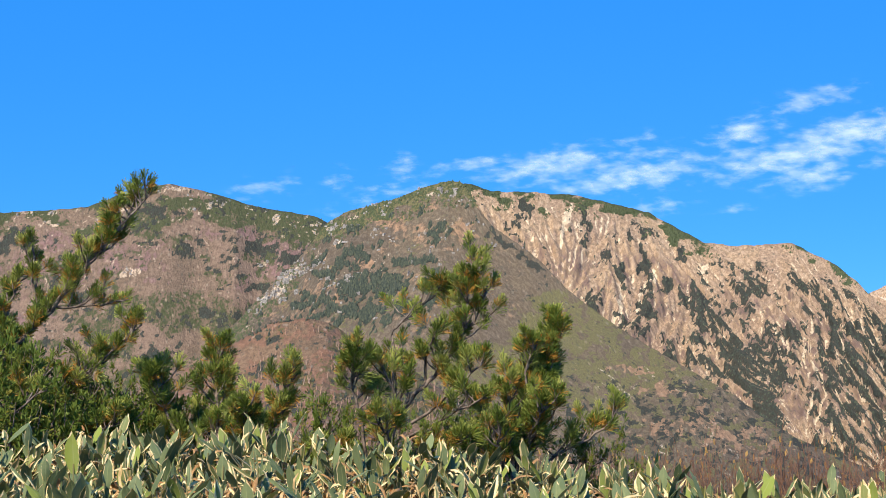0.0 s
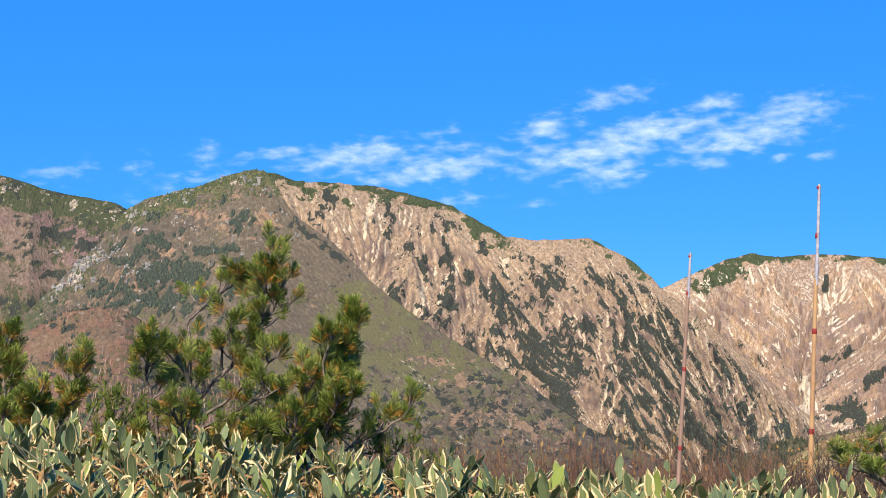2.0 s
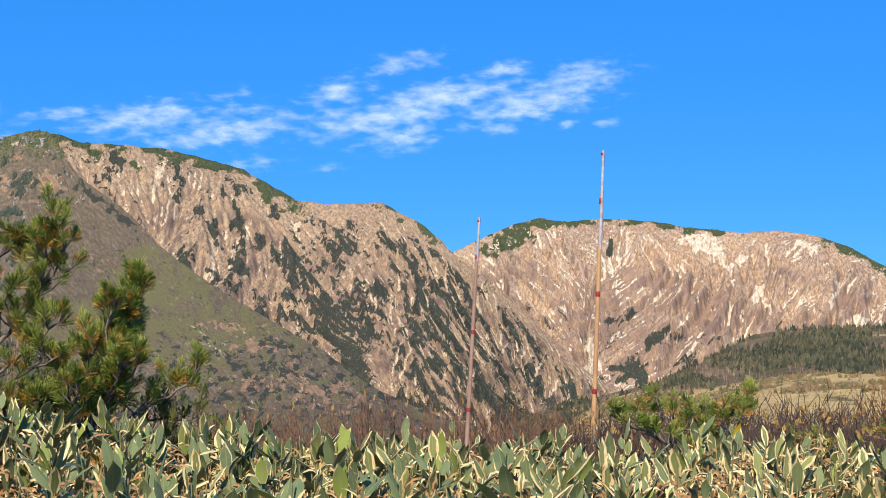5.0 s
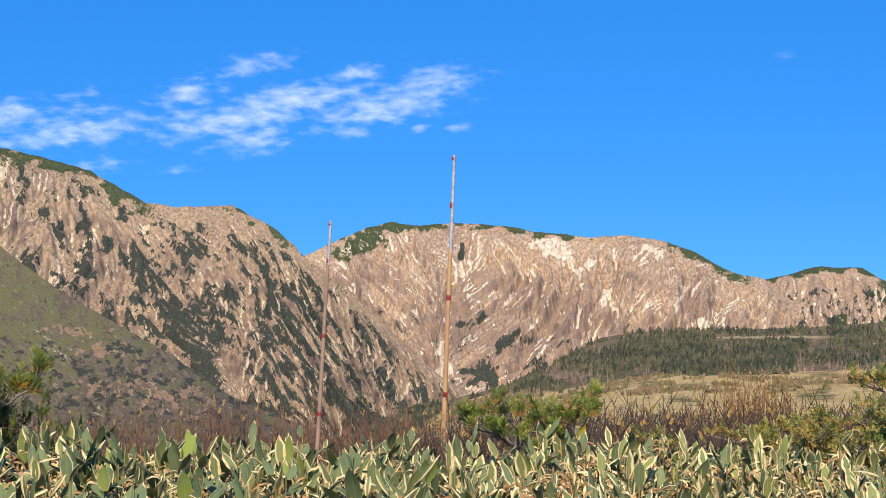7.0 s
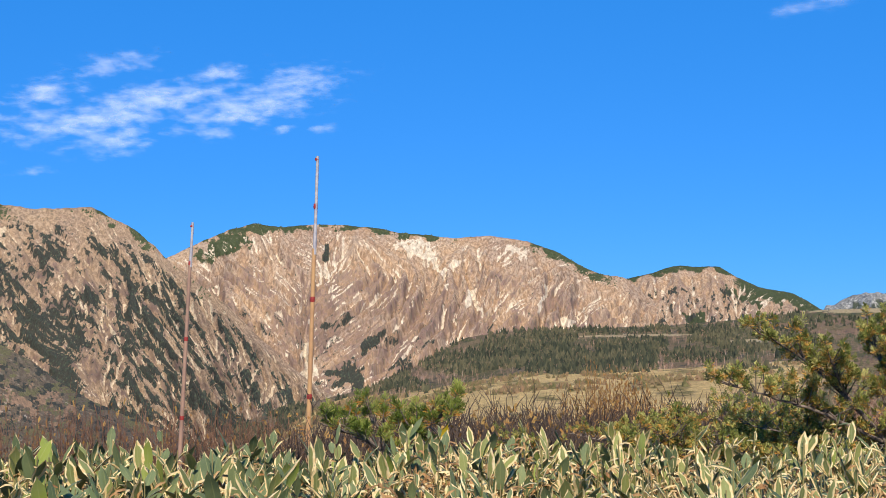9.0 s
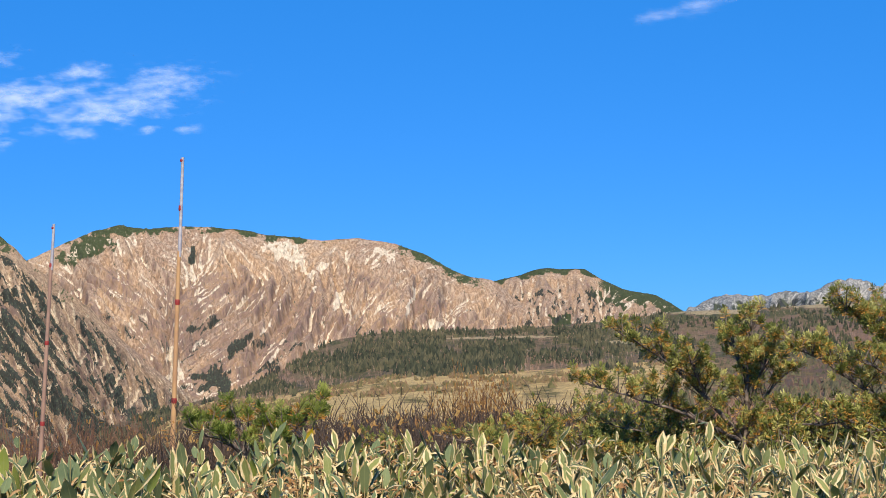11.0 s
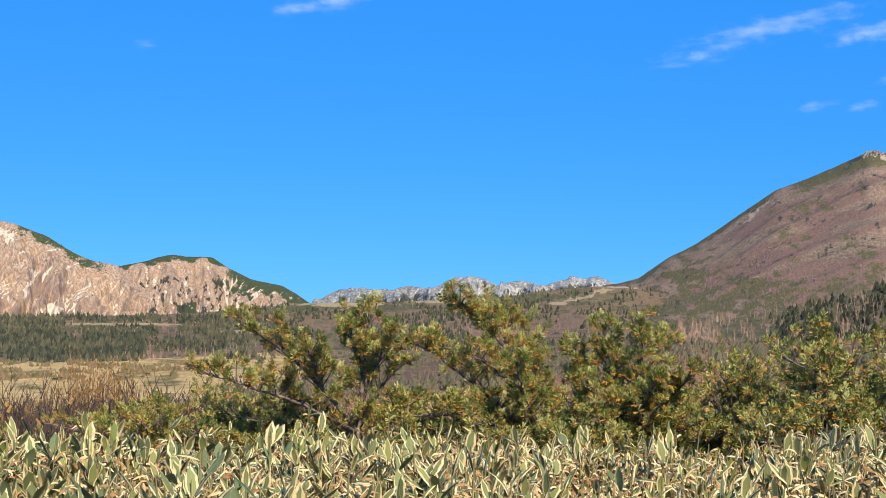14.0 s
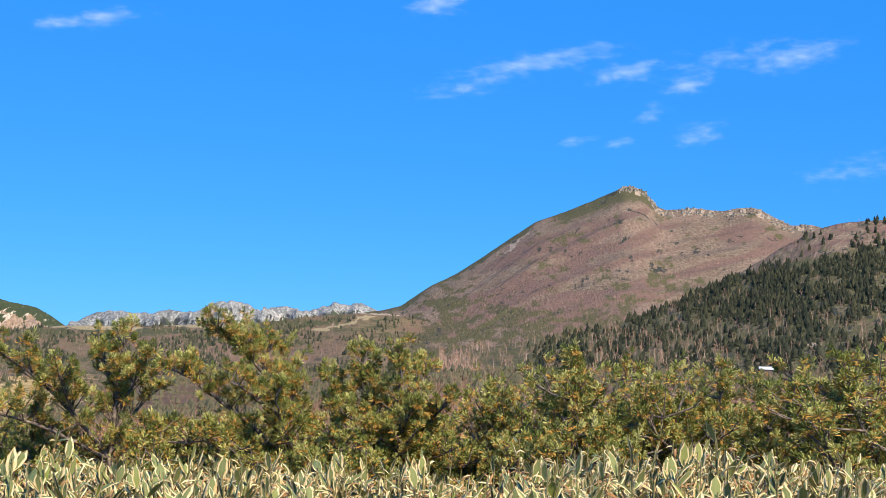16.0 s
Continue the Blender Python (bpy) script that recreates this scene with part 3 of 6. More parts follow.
def cones(points, h, rng, wide=0.2, sides=5, tiers=2, lean=0.03):
    """Small pointed conifers, joined: tiers of ragged cones."""
    n = len(points)
    hh = h * (0.55 + 0.75 * rng.rand(n))
    vs, fs = [], []
    per = sides + 1
    for k in range(tiers):
        z0, z1 = (k * 0.75 / tiers + 0.02), min(1.0, (k + 1.45) / tiers if k < tiers - 1 else 1.0)
        w = wide * (1 - 0.62 * k / tiers)
        th = rng.rand(n, 1) * 6.28 + np.linspace(0, 2 * np.pi, sides, endpoint=False)[None]
        rad = w * hh[:, None] * (0.6 + 0.8 * rng.rand(n, sides))
        ring = np.stack([np.cos(th) * rad, np.sin(th) * rad, hh[:, None] * (z0 + 0.06 * rng.rand(n, sides))], -1)
        tip = np.stack([lean * hh * rng.randn(n), lean * hh * rng.randn(n), hh * z1], -1)[:, None]
        v = np.concatenate([ring, tip], 1) + points[:, None]
        base = (np.arange(n) * tiers + k)[:, None, None] * per
        j = np.arange(sides)
        f = base + np.stack([j, (j + 1) % sides, np.full(sides, sides)], -1)[None]
        vs.append(v); fs.append(f)
    V = np.stack(vs, 1).reshape(-1, 3)
    F = np.concatenate([f.reshape(-1, 3) for f in fs])
    return V, F


def birches(points, h, rng, twigs=7, thick=1.0):
    """Bare pale birches: a leaning trunk and a fan of limbs, thin blades of wood."""
    n = len(points)
    hh = h * (0.6 + 0.7 * rng.rand(n))
    V, F, C = [], [], []
    off = 0
    for k in range(twigs + 1):
        if k == 0:
            a, b = points, points + np.stack([0.08 * hh * rng.randn(n), 0.08 * hh * rng.randn(n), hh * 0.8], -1)
            w = 0.022 * thick * hh
        else:
            t = 0.25 + 0.6 * rng.rand(n, 1)
            a = points + (b0 - points) * t
            th = rng.rand(n) * 6.28
            ln = hh * (0.22 + 0.25 * rng.rand(n))
            b = a + np.stack([np.cos(th) * ln * 0.8, np.sin(th) * ln * 0.8, ln * 0.75], -1)
            w = 0.011 * thick * hh
        if k == 0: b0 = b
        side = np.stack([np.ones(n), -np.ones(n) * 0.3, np.zeros(n)], -1) * w[:, None]
        side2 = np.stack([0.3 * np.ones(n), np.ones(n), np.zeros(n)], -1) * w[:, None]
        v = np.stack([a - side, a + side, a + side2 * 1.2, b], 1).reshape(-1, 3)
        q = np.arange(n)[:, None] * 4
        f = np.concatenate([q + np.array([0, 1, 3]), q + np.array([1, 2, 3]), q + np.array([2, 0, 3])])
        V.append(v); F.append(f + off); off += 4 * n
        C.append(np.full(4 * n, 0.0 if k == 0 else 0.6))
    c = np.concatenate(C)
    return np.concatenate(V), np.concatenate(F), np.stack([c, c, c, c], -1)


def boulders(points, size, rng):
    """Angular blocks of pale rock, joined."""
    base = np.array([(-1, -1, -1), (1, -1, -1), (1, 1, -1), (-1, 1, -1), (-.7, -.7, 1), (.7, -.7, .8), (.6, .7, 1.1), (-.7, .6, .8)], float)
    quads = np.array([(0, 1, 5, 4), (1, 2, 6, 5), (2, 3, 7, 6), (3, 0, 4, 7), (4, 5, 6, 7)])
    n = len(points)
    s = size * (0.4 + 1.2 * rng.rand(n, 1, 3) ** 2)
    th = rng.rand(n) * 6.28
    c, sn = np.cos(th)[:, None], np.sin(th)[:, None]
    v = base[None] * s * (0.75 + 0.5 * rng.rand(n, 8, 3))
    v = np.stack([v[..., 0] * c - v[..., 1] * sn, v[..., 0] * sn + v[..., 1] * c, v[..., 2]], -1) + points[:, None]
    return v.reshape(-1, 3), (np.arange(n)[:, None, None] * 8 + quads[None]).reshape(-1, 4)


def stuff(name, arrays, material, label, category, smooth=False):
    ob = put(name, mesh_np(name, arrays[0], arrays[1], arrays[2] if len(arrays) > 2 else None, smooth=smooth), material)
    return tagged(ob, label, category, kind="stuff")


def flat_cover(n, v=0.0):
    return np.full((n, 4), v)


make_ground()
rng = np.random.RandomState(5)

# far left mountain with a green rounded top
A = Sheet([(-24, 5.2), (-17, 6.08), (-15.6, 6.17), (-13.9, 6.36), (-12.9, 6.78), (-11.7, 7.19), (-10.7, 7.37), (-9.6, 7.2), (-8.55, 6.9), (-7.4, 6.6), (-6.3, 6.42), (-5, 6.22), (-4.5, 5.98), (-3.2, 5.2), (-1.9, 4.3)],
          3300, 2450, -4.5, rows=130, step_az=0.06, jag=0.05, seed=1, rough=14, gully=260, lean=0.1, ribs=0.0)
n1 = fbm(A.A / 1.1, A.EL / 0.8, 4, 41)
a_green = np.maximum(step(1.1, 0.2, A.depth + 3.0 * (fbm(A.A / 0.8, A.EL / 0.4, 4, 85) - 0.46)) * 0.9, 0.75 * A.patches([(-8.4, 6.2, 1.6, 0.45, -0.6), (-6.0, 5.7, 1.1, 0.4, -1.0), (-11.6, 5.9, 0.9, 0.5, 0.4)]))
a_green = np.maximum(a_green, 0.55 * step(3.4, 4.2, A.depth) * step(0.42, 0.6, fbm(A.A / 2, A.EL / 2, 3, 14)))
a_pale = np.maximum(A.patches([(-6.6, 6.1, 0.22, 0.25, 0.3), (-10.6, 7.2, 0.7, 0.13, -1), (-9.0, 6.6, 0.5, 0.12, -1.2), (-12.6, 6.3, 0.4, 0.12, 1.0), (-4.9, 5.9, 0.3, 0.1, -1.0), (-12.2, 3.9, 0.5, 0.22, 1.0), (-7.1, 4.3, 0.25, 0.12, 1)]) * 0.55, 0.0)
a_dark = 0.9 * A.patches([(-11.5, 6.35, 0.5, 0.35, -0.5), (-7.5, 5.0, 0.4, 0.3, 0), (-5.8, 4.6, 0.6, 0.25, 1.5), (-6.8, 3.4, 0.5, 0.2, 1), (-16.5, 5.0, 0.8, 0.5, 1), (-11.2, 0.6, 0.8, 0.4, 0), (-9.2, 2.4, 0.3, 0.2, 0)], 1.0)
a_fine = fbm(A.A / 0.45, A.EL / 0.3, 5, 91, 0.65)
a_green = np.maximum(a_green, 0.62 * step(0.5, 0.62, 0.6 * a_fine + 0.4 * n1))
a_pale = np.maximum(a_pale, 0.5 * A.drains(np.random.RandomState(3), 40, -17, -3, (0.2, 2.5), (0.5, 2.5), [(-17, 0.5), (-9, 0.1), (-5, -0.7)], 0.3, 0.03))
a_pale = np.maximum(a_pale, 0.55 * step(0.56, 0.64, fbm(A.A / 0.3, A.EL / 0.12, 4, 103, 0.65)) * step(2.0, 0.6, A.depth))
a_dark = np.maximum(a_dark, 0.75 * step(0.585, 0.64, 0.75 * fbm(A.A / 0.3, A.EL / 0.2, 4, 93, 0.65) + 0.25 * n1))
a_red = 0.8 * step(0.42, 0.62, 0.5 * a_fine + 0.5 * fbm(A.A / 2.2 + 3, A.EL / 1.4, 3, 61)) * step(0.4, 1.2, A.depth) * step(5.2, 3.5, A.depth)
far_mountain = thing("mountain", "distant mountain with red-brown scrub slopes and a green summit", "mountain", group="mountains")
A.build("scrub_slope", M_left, far_mountain, a_green, a_pale, a_dark, a_red)

# main mountain: summit and the long grassy spur that falls to the right, then the eroded face behind it
main_mountain = thing("mountain", "steep mountain with a dark grassy spur and a bare tan gullied face", "mountain", group="mountains")
B = Sheet([(-12.5, -1.6), (-9.9, 0.3), (-8.45, 1.63), (-6.95, 3.29), (-5.65, 4.6), (-4.6, 5.98), (-3.67, 6.5), (-1.9, 6.97), (-0.77, 7.42), (0.1, 7.66), (0.7, 7.66), (1.05, 7.2), (1.36, 6.7), (1.92, 5.92), (2.92, 5.25), (3.92, 4.48), (4.81, 3.48), (6.13, 2.48),
           (7.22, 1.71), (8.31, 1.06), (9.8, 0.19), (11.3, -0.67), (12.35, -1.52), (13.4, -2.15), (15.0, -2.9), (17, -3.6)],
          [(-12.5, 2200), (-4.6, 2700), (0.5, 2700), (4, 2300), (9, 1900), (17, 1500)], [(-12.5, 1600), (-3, 1900), (4, 1650), (17, 1150)], -5.0, rows=160, jag=0.06, jag_size=0.22, seed=2, rough=9, gully=150, lean=-0.25, pinch=0.1, ribs=0.0)
n2 = fbm(B.A / 0.9, B.EL / 0.7, 4, 42)
left = step(2.6, -1.0, B.A + (B.EL - 4) * -0.55)
b_green = np.maximum(step(0.9, 0.3, B.depth + 1.8 * (fbm(B.A / 0.6, B.EL / 0.35, 4, 86) - 0.46)) * step(2.0, 0.6, B.A) * step(-5.6, -4.6, B.A), 0.7 * step(0.4, 0.62, fbm(B.A / 3, B.EL / 1.6, 4, 15)) * (1 - left))
b_pale = np.maximum(B.patches([(-6.3, 3.5, 0.3, 0.5, 0.7), (-7.0, 2.9, 0.18, 0.35, 0.4), (-5.8, 4.05, 0.3, 0.3, 0.7), (-4.0, 3.5, 0.14, 0.2, 0.6), (-4.1, 5.2, 0.16, 0.12, 0.8), (-4.4, 5.75, 0.3, 0.12, 0.6), (-0.4, 7.15, 0.3, 0.12, 0), (-3.6, 6.2, 0.3, 0.12, 1)]) * 0.5,
                    left * 0.25 * step(0.55, 0.75, fbm(B.A / 0.35, B.EL / 0.3, 4, 10, 0.6)) * step(0.25, 0.6, B.depth))
b_pale = np.maximum(b_pale, B.patches([(6.8, -0.3, 0.8, 0.17, 0.9), (7.5, -0.75, 0.6, 0.1, 0.9), (10.2, -2.0, 0.3, 0.5, 0), (9.6, -1.6, 0.12, 0.1, 0)], 1.6) * 0.42)
b_ragged = 0.55 * fbm(B.A / 0.22, B.EL / 0.2, 4, 33, 0.6) + 0.45 * fbm((B.A - B.EL) / 0.5, (B.A + B.EL) / 1.6, 3, 34)
b_clumps = B.patches([(-0.2, 5.7, 0.55, 0.34, 1.0), (-3.6, 4.6, 0.75, 0.36, 1.0), (-3.1, 3.55, 0.9, 0.5, 1.0), (-3.3, 2.5, 0.95, 0.42, 0.6), (-1.5, 2.7, 0.4, 0.3, 0.5), (-1.1, 4.5, 0.5, 0.22, 1.1), (-5.3, 2.9, 0.5, 0.28, 1.0), (-2.0, 3.4, 0.3, 0.3, 0.8), (-2.2, 5.3, 0.3, 0.16, 1.0), (-4.6, 3.9, 0.35, 0.22, 1.0), (-4.9, 5.2, 0.3, 0.14, 1.2), (1.5, 6.0, 0.18, 0.3, -0.9)], 1.6)
b_dark = left * step(0.5, 0.54, b_ragged + 0.24 * (b_clumps - 0.5) + 0.01) * step(0.3, 0.8, B.depth) * (B.EL > 1.2)
b_dark = np.maximum(b_dark, (1 - left) * step(0.58, 0.68, fbm(B.A / 0.5, B.EL / 0.4, 4, 35)) * step(1.0, -1.2, B.EL) * 0.4)
b_green = np.maximum(b_green, 0.75 * B.patches([(7.4, 0.2, 2.6, 0.9, 0.9), (5.2, 1.6, 2.0, 1.3, 0.8)], 0.9))
b_dark = np.maximum(b_dark, 0.8 * B.patches([(2.3, 5.35, 0.25, 0.5, -1.3), (3.4, 4.55, 0.2, 0.5, -1.3)], 1.0))
b_green = np.maximum(b_green * np.where(B.depth < 0.9, 1.0, np.maximum(left, step(5.6, 3.2, B.EL))), 0.36 * left * step(0.42, 0.6, fbm(B.A / 0.7, B.EL / 0.5, 4, 89)))
b_red = np.maximum(0.5 * step(0.46, 0.64, 0.5 * n2 + 0.5 * fbm(B.A / 0.3, B.EL / 0.16, 4, 87)) * left, 0.62 * B.patches([(0.85, 5.75, 0.4, 0.4, -0.4), (-0.8, 6.6, 0.6, 0.12, 1.2), (-1.9, 6.15, 0.35, 0.13, 1.2), (-1.0, 5.8, 0.25, 0.18, 1.0), (-2.9, 4.4, 0.22, 0.2, 0.8), (-2.4, 4.95, 0.22, 0.12, 1.0), (-4.9, 4.5, 0.22, 0.14, 1.0), (1.5, 6.7, 0.2, 0.4, -0.7), (-4.2, 2.9, 0.18, 0.3, 0.7), (8.6, -0.4, 0.9, 0.25, 0.9), (0.2, 5.0, 0.2, 0.12, 0), (9.9, -1.6, 0.7, 0.5, 0.3), (11.3, -2.3, 0.5, 0.4, 0)], 0.9))
b_fine = fbm(B.A / 0.4, B.EL / 0.22, 5, 94, 0.65)
b_pale = np.maximum(b_pale, 0.5 * B.drains(np.random.RandomState(4), 75, 4.0, 15, (0.5, 4.2), (0.3, 1.2), 1.3, 0.25, 0.026) * step(2.4, 0.8, B.EL))
b_pale = np.maximum(b_pale, 0.5 * left * B.drains(np.random.RandomState(5), 55, -9, 1.5, (0.2, 3.0), (0.4, 1.6), -0.6, 0.3, 0.03))
b_green = np.maximum(b_green, 0.6 * (1 - left) * step(2.0, 0.5, B.EL))
b_green = np.where(left < 0.5, b_green * (0.55 + 0.75 * step(0.4, 0.6, b_fine)), b_green)
b_dark = np.maximum(b_dark, 0.4 * (1 - left) * step(0.56, 0.66, 0.8 * fbm(B.A / 0.11, B.EL / 0.10, 4, 95, 0.65) + 0.2 * n2))
b_red = np.maximum(b_red, 0.6 * step(0.5, 0.64, b_fine) * step(2.2, 0.2, B.EL))
b_red = np.maximum(b_red, 0.28 * (1 - left) * step(0.46, 0.6, fbm(B.A / 0.7, B.EL / 0.3, 5, 90, 0.65)))
b_soil = B.patches([(8.9, -0.5, 0.8, 0.22, 0.9), (9.9, -1.7, 0.45, 0.6, 0.3), (11.2, -2.2, 0.6, 0.4, 0), (7.4, 0.3, 0.9, 0.12, 1.0), (12.4, -2.7, 0.5, 0.3, 0), (8.4, -1.9, 0.5, 0.3, 0)], 2.2)
b_low = 0.75 * (1 - left) * step(0.2, -1.5, B.EL) * step(0.47, 0.58, fbm(B.A / 0.5, B.EL / 0.3, 5, 104, 0.65))
b_green = b_green * (1 - np.maximum(b_soil, b_low))
b_red = np.maximum(b_red * (1 - 0.6 * b_low), 0.85 * b_soil)
b_dark = np.maximum(b_dark, 0.8 * (1 - left) * step(0.8, -0.8, B.EL) * step(0.55, 0.62, fbm(B.A / 0.22, B.EL / 0.18, 4, 105, 0.62)))
B.build("grassy_spur", M_spur, main_mountain, b_green, b_pale, b_dark, b_red, "dark olive grassy spur with rocks and pine clumps")
C = Sheet([(-1.5, 6.3), (-0.5, 6.9), (0.3, 7.5), (1.0, 7.6), (1.9, 7.28), (3.5, 7.23), (5.0, 7.14), (6.6, 6.80), (8.1, 6.40), (9.2, 5.79), (10.2, 5.23), (11.4, 5.09), (12.2, 5.10), (13.5, 5.16), (14.3, 4.75), (15.2, 4.27), (16.0, 3.57), (16.33, 3.18), (17.2, 2.5), (18.65, 1.4),
           (19.7, 0.3), (20.8, -0.8), (21.9, -1.66), (22.6, -2.1), (23.4, -2.5), (25, -3.4)],
          [(-1.5, 2850), (8, 3000), (13.5, 2900), (16.3, 2700), (20, 2200), (25, 1700)], [(-1.5, 2150), (10, 2100), (18, 1850), (25, 1400)], -5.0, rows=240, step_az=0.036, jag=0.05, jag_size=0.3, seed=3, rough=7, gully=170, pinch=0.35, lean=[(-1.5, -0.1), (6, 0.0), (11, 0.18), (18, 0.4), (25, 0.45)],
          fall=[(-1.5, 0.4), (2, 0.45), (5, 0.25), (7, -0.2), (9, 0.15), (12, 0.55), (25, 0.8)])
n3 = fbm(C.A / 1.0, C.EL / 0.8, 4, 43)
dark_slope = step(0.0, 1.0, (C.A - 6) * 0.35 - (C.EL - 2.2) * 1.1 + 1.2)
c_green = np.maximum(step(0.75, 0.15, C.depth + 2.0 * (fbm(C.A / 0.5, C.EL / 0.35, 4, 81) - 0.42)) * step(11, 9.5, C.A), step(0.45, 0.1, C.depth + 1.3 * (fbm(C.A / 0.4, C.EL / 0.3, 4, 82) - 0.42)) * step(12.4, 14.5, C.A) * step(18.5, 16, C.A) * 0.8)
c_break = fbm(C.A / 0.5, C.EL / 0.6, 4, 108, 0.64)
c_runs = step(3.4, 5.2, C.flow) * step(0.46, 0.56, c_break + 0.05 * step(6, 8, C.flow) + 0.05 * step(3.0, 5.0, C.EL) + 0.05 * step(11, 15, C.A) * step(3.0, 1.5, C.EL)) * step(11.5, 9.0, C.flow)
c_pale = np.maximum((0.5 + 0.16 * step(11, 15, C.A) * step(3.0, 1.5, C.EL)) * c_runs, C.patches([(4.9, 6.35, 0.16, 0.45, 0.35), (4.7, 5.6, 0.07, 0.6, 0.1), (8.0, 3.5, 0.1, 0.9, 0.5), (16.1, -0.6, 0.2, 0.35, 0.2), (13.0, 1.6, 0.1, 0.5, -0.5), (10.2, 4.2, 0.12, 0.3, 0.5), (6.9, 2.6, 0.1, 0.7, 0.4), (14.4, 0.2, 0.1, 0.5, -0.4)], 0.7) * 0.85)
c_dark = 0.95 * step(0.575, 0.615, 0.45 * fbm(C.ul / 13, C.v / 30, 4, 36, 0.65) + 0.22 * fbm(C.ul / 4, C.v / 7, 3, 38, 0.6) + 0.35 * fbm(C.ul / 40, C.v / 90, 3, 37) + 0.045 * np.clip(soften(soften(C.rib, 3, 0), 3, 1), -1.5, 1.5) + 0.085 * dark_slope - 0.055 * step(3.2, 4.8, C.EL)) * step(0.3, 0.8, C.depth) * (1 - 0.5 * c_runs)
c_dark = np.maximum(c_dark, 0.95 * C.patches([(5.6, 6.25, 0.22, 0.4, -0.5), (6.9, 4.0, 0.22, 0.45, -0.4), (7.9, 4.4, 0.22, 0.6, -0.3), (3.2, 6.6, 0.3, 0.3, -0.8), (9.3, 4.6, 0.25, 0.3, -0.3), (8.8, 3.6, 0.25, 0.3, 0), (2.9, 5.5, 0.16, 0.6, -0.9)], 1.3))
c_red = 0.08 + 0.5 * step(0.4, 1.6, C.depth - 0.6 + 1.2 * (n3 - 0.5)) * step(0.42, 0.6, 0.25 * fbm(C.A / 2 + 1, C.EL / 1.3, 4, 63) + 0.75 * fbm(C.ul / 9, C.v / 30, 4, 73, 0.65)) * step(0.6, 1.6, C.depth)
C.build("gullied_face", M_face, main_mountain, c_green, c_pale, c_dark, c_red, "bare tan face cut by gullies with dark pine patches")

# the long pale ridge beyond the valley
ridge_mountain = thing("mountain", "long pale eroded mountain ridge with white scree and dark green crest", "mountain", group="mountains")


def ridge_fall(az, el):
    """How far the runnels of the pale ridge go sideways as they drop: towards one deep gully below, and two basins under the crest."""
    low = np.interp(az, [13.5, 20.5, 21.4, 22.2, 26.2, 27.2, 30, 37], [0.9, 0.9, 0.3, -1.2, -1.2, -0.6, -0.5, -0.4])
    high = np.interp(az, [13.5, 20, 22.2, 22.7, 23.3, 23.9, 26.0, 26.7, 30, 37], [0.8, 0.7, 0.6, -0.6, -0.7, 0.9, 1.0, -0.8, -0.7, -0.4])
    k = step(2.1, 2.8, el)
    return low + (high - low) * k


D = Sheet([(13.5, 1.6), (15.5, 2.84), (16.4, 3.22), (17.25, 3.65), (18.6, 4.25), (19.7, 4.56), (20.8, 4.40), (22.1, 4.51), (23.5, 4.45), (24.5, 4.36), (25.5, 4.15), (27.7, 3.92), (29.0, 3.99), (30.5, 3.73), (31.6, 3.31), (32.7, 2.67), (33.3, 2.4), (34.2, 2.26), (35.2, 1.45), (37, 0.3)],
          3700, 2850, -4.0, rows=200, step_az=0.034, jag=0.035, seed=4, rough=14, gully=210, pinch=0.5, lean=[(13.5, 0.15), (22, 0.05), (30, -0.08), (37, -0.1)],
          fall=ridge_fall)
crest = step(0.3, 0.06, D.depth + 1.0 * (fbm(D.A / 0.5, D.EL / 0.3, 4, 83) - 0.42))
d_green = np.maximum(crest * step(0.42, 0.55, fbm(D.A / 1.6, D.A * 0, 3, 66)), D.patches([(18.7, 3.85, 1.0, 0.40, 0.6), (19.7, 4.35, 1.1, 0.17, 0), (18.2, 3.4, 0.5, 0.3, 0.8), (21.4, 4.4, 0.7, 0.1, 0)], 1.2))
d_green = np.maximum(d_green, step(0.4, 0.14, D.depth + 0.8 * (fbm(D.A / 0.4, D.EL / 0.3, 4, 111) - 0.45)) * step(30.0, 31.2, D.A) * step(34.4, 32.6, D.A))
d_break = fbm(D.A / 0.6, D.EL / 0.6, 4, 109, 0.66)
d_runs = step(2.9, 4.5, D.flow) * step(0.44, 0.56, d_break) * step(11.0, 8.5, D.flow)
d_pale = np.maximum(D.patches([(22.55, 2.75, 0.09, 0.45, 0.0), (22.85, 2.8, 0.09, 0.4, 0.45), (22.25, 2.75, 0.08, 0.35, -0.5), (26.1, 3.5, 0.45, 0.35, -1.0), (26.9, 2.7, 0.2, 0.5, -0.7), (27.6, 2.9, 0.3, 0.2, 1.0), (28.25, 1.55, 0.17, 0.35, 0.35), (28.5, 1.05, 0.12, 0.35, -0.35), (21.8, -1.0, 0.3, 0.7, -0.2), (21.6, -1.7, 0.5, 0.3, 0), (30.0, 3.3, 0.2, 0.3, -1), (31.0, 1.5, 0.12, 0.5, 0.3), (32.0, 0.5, 0.3, 0.2, 0)], 1.3), 0.66 * d_runs)
d_dark = np.maximum(0.9 * D.patches([(23.4, -1.5, 0.7, 0.5, 0), (24.3, -0.3, 0.3, 0.5, 0.6), (17.6, 0.0, 0.5, 0.5, 0), (22.5, 3.4, 0.12, 0.3, 0)], 1.0), 0.6 * step(0.62, 0.70, fbm(D.ul / 18, D.v / 80, 4, 38, 0.65) + 0.02 * D.rib) * step(2.6, 3.6, D.depth))
d_red = 0.06 + 0.44 * step(0.42, 0.62, 0.45 * fbm(D.A / 1.3, D.EL / 0.9, 4, 64) + 0.55 * fbm(D.ul / 8, D.v / 100, 4, 75, 0.65) + 0.09 * step(0.8, 2.8, D.depth)) * step(0.5, 1.6, D.depth)
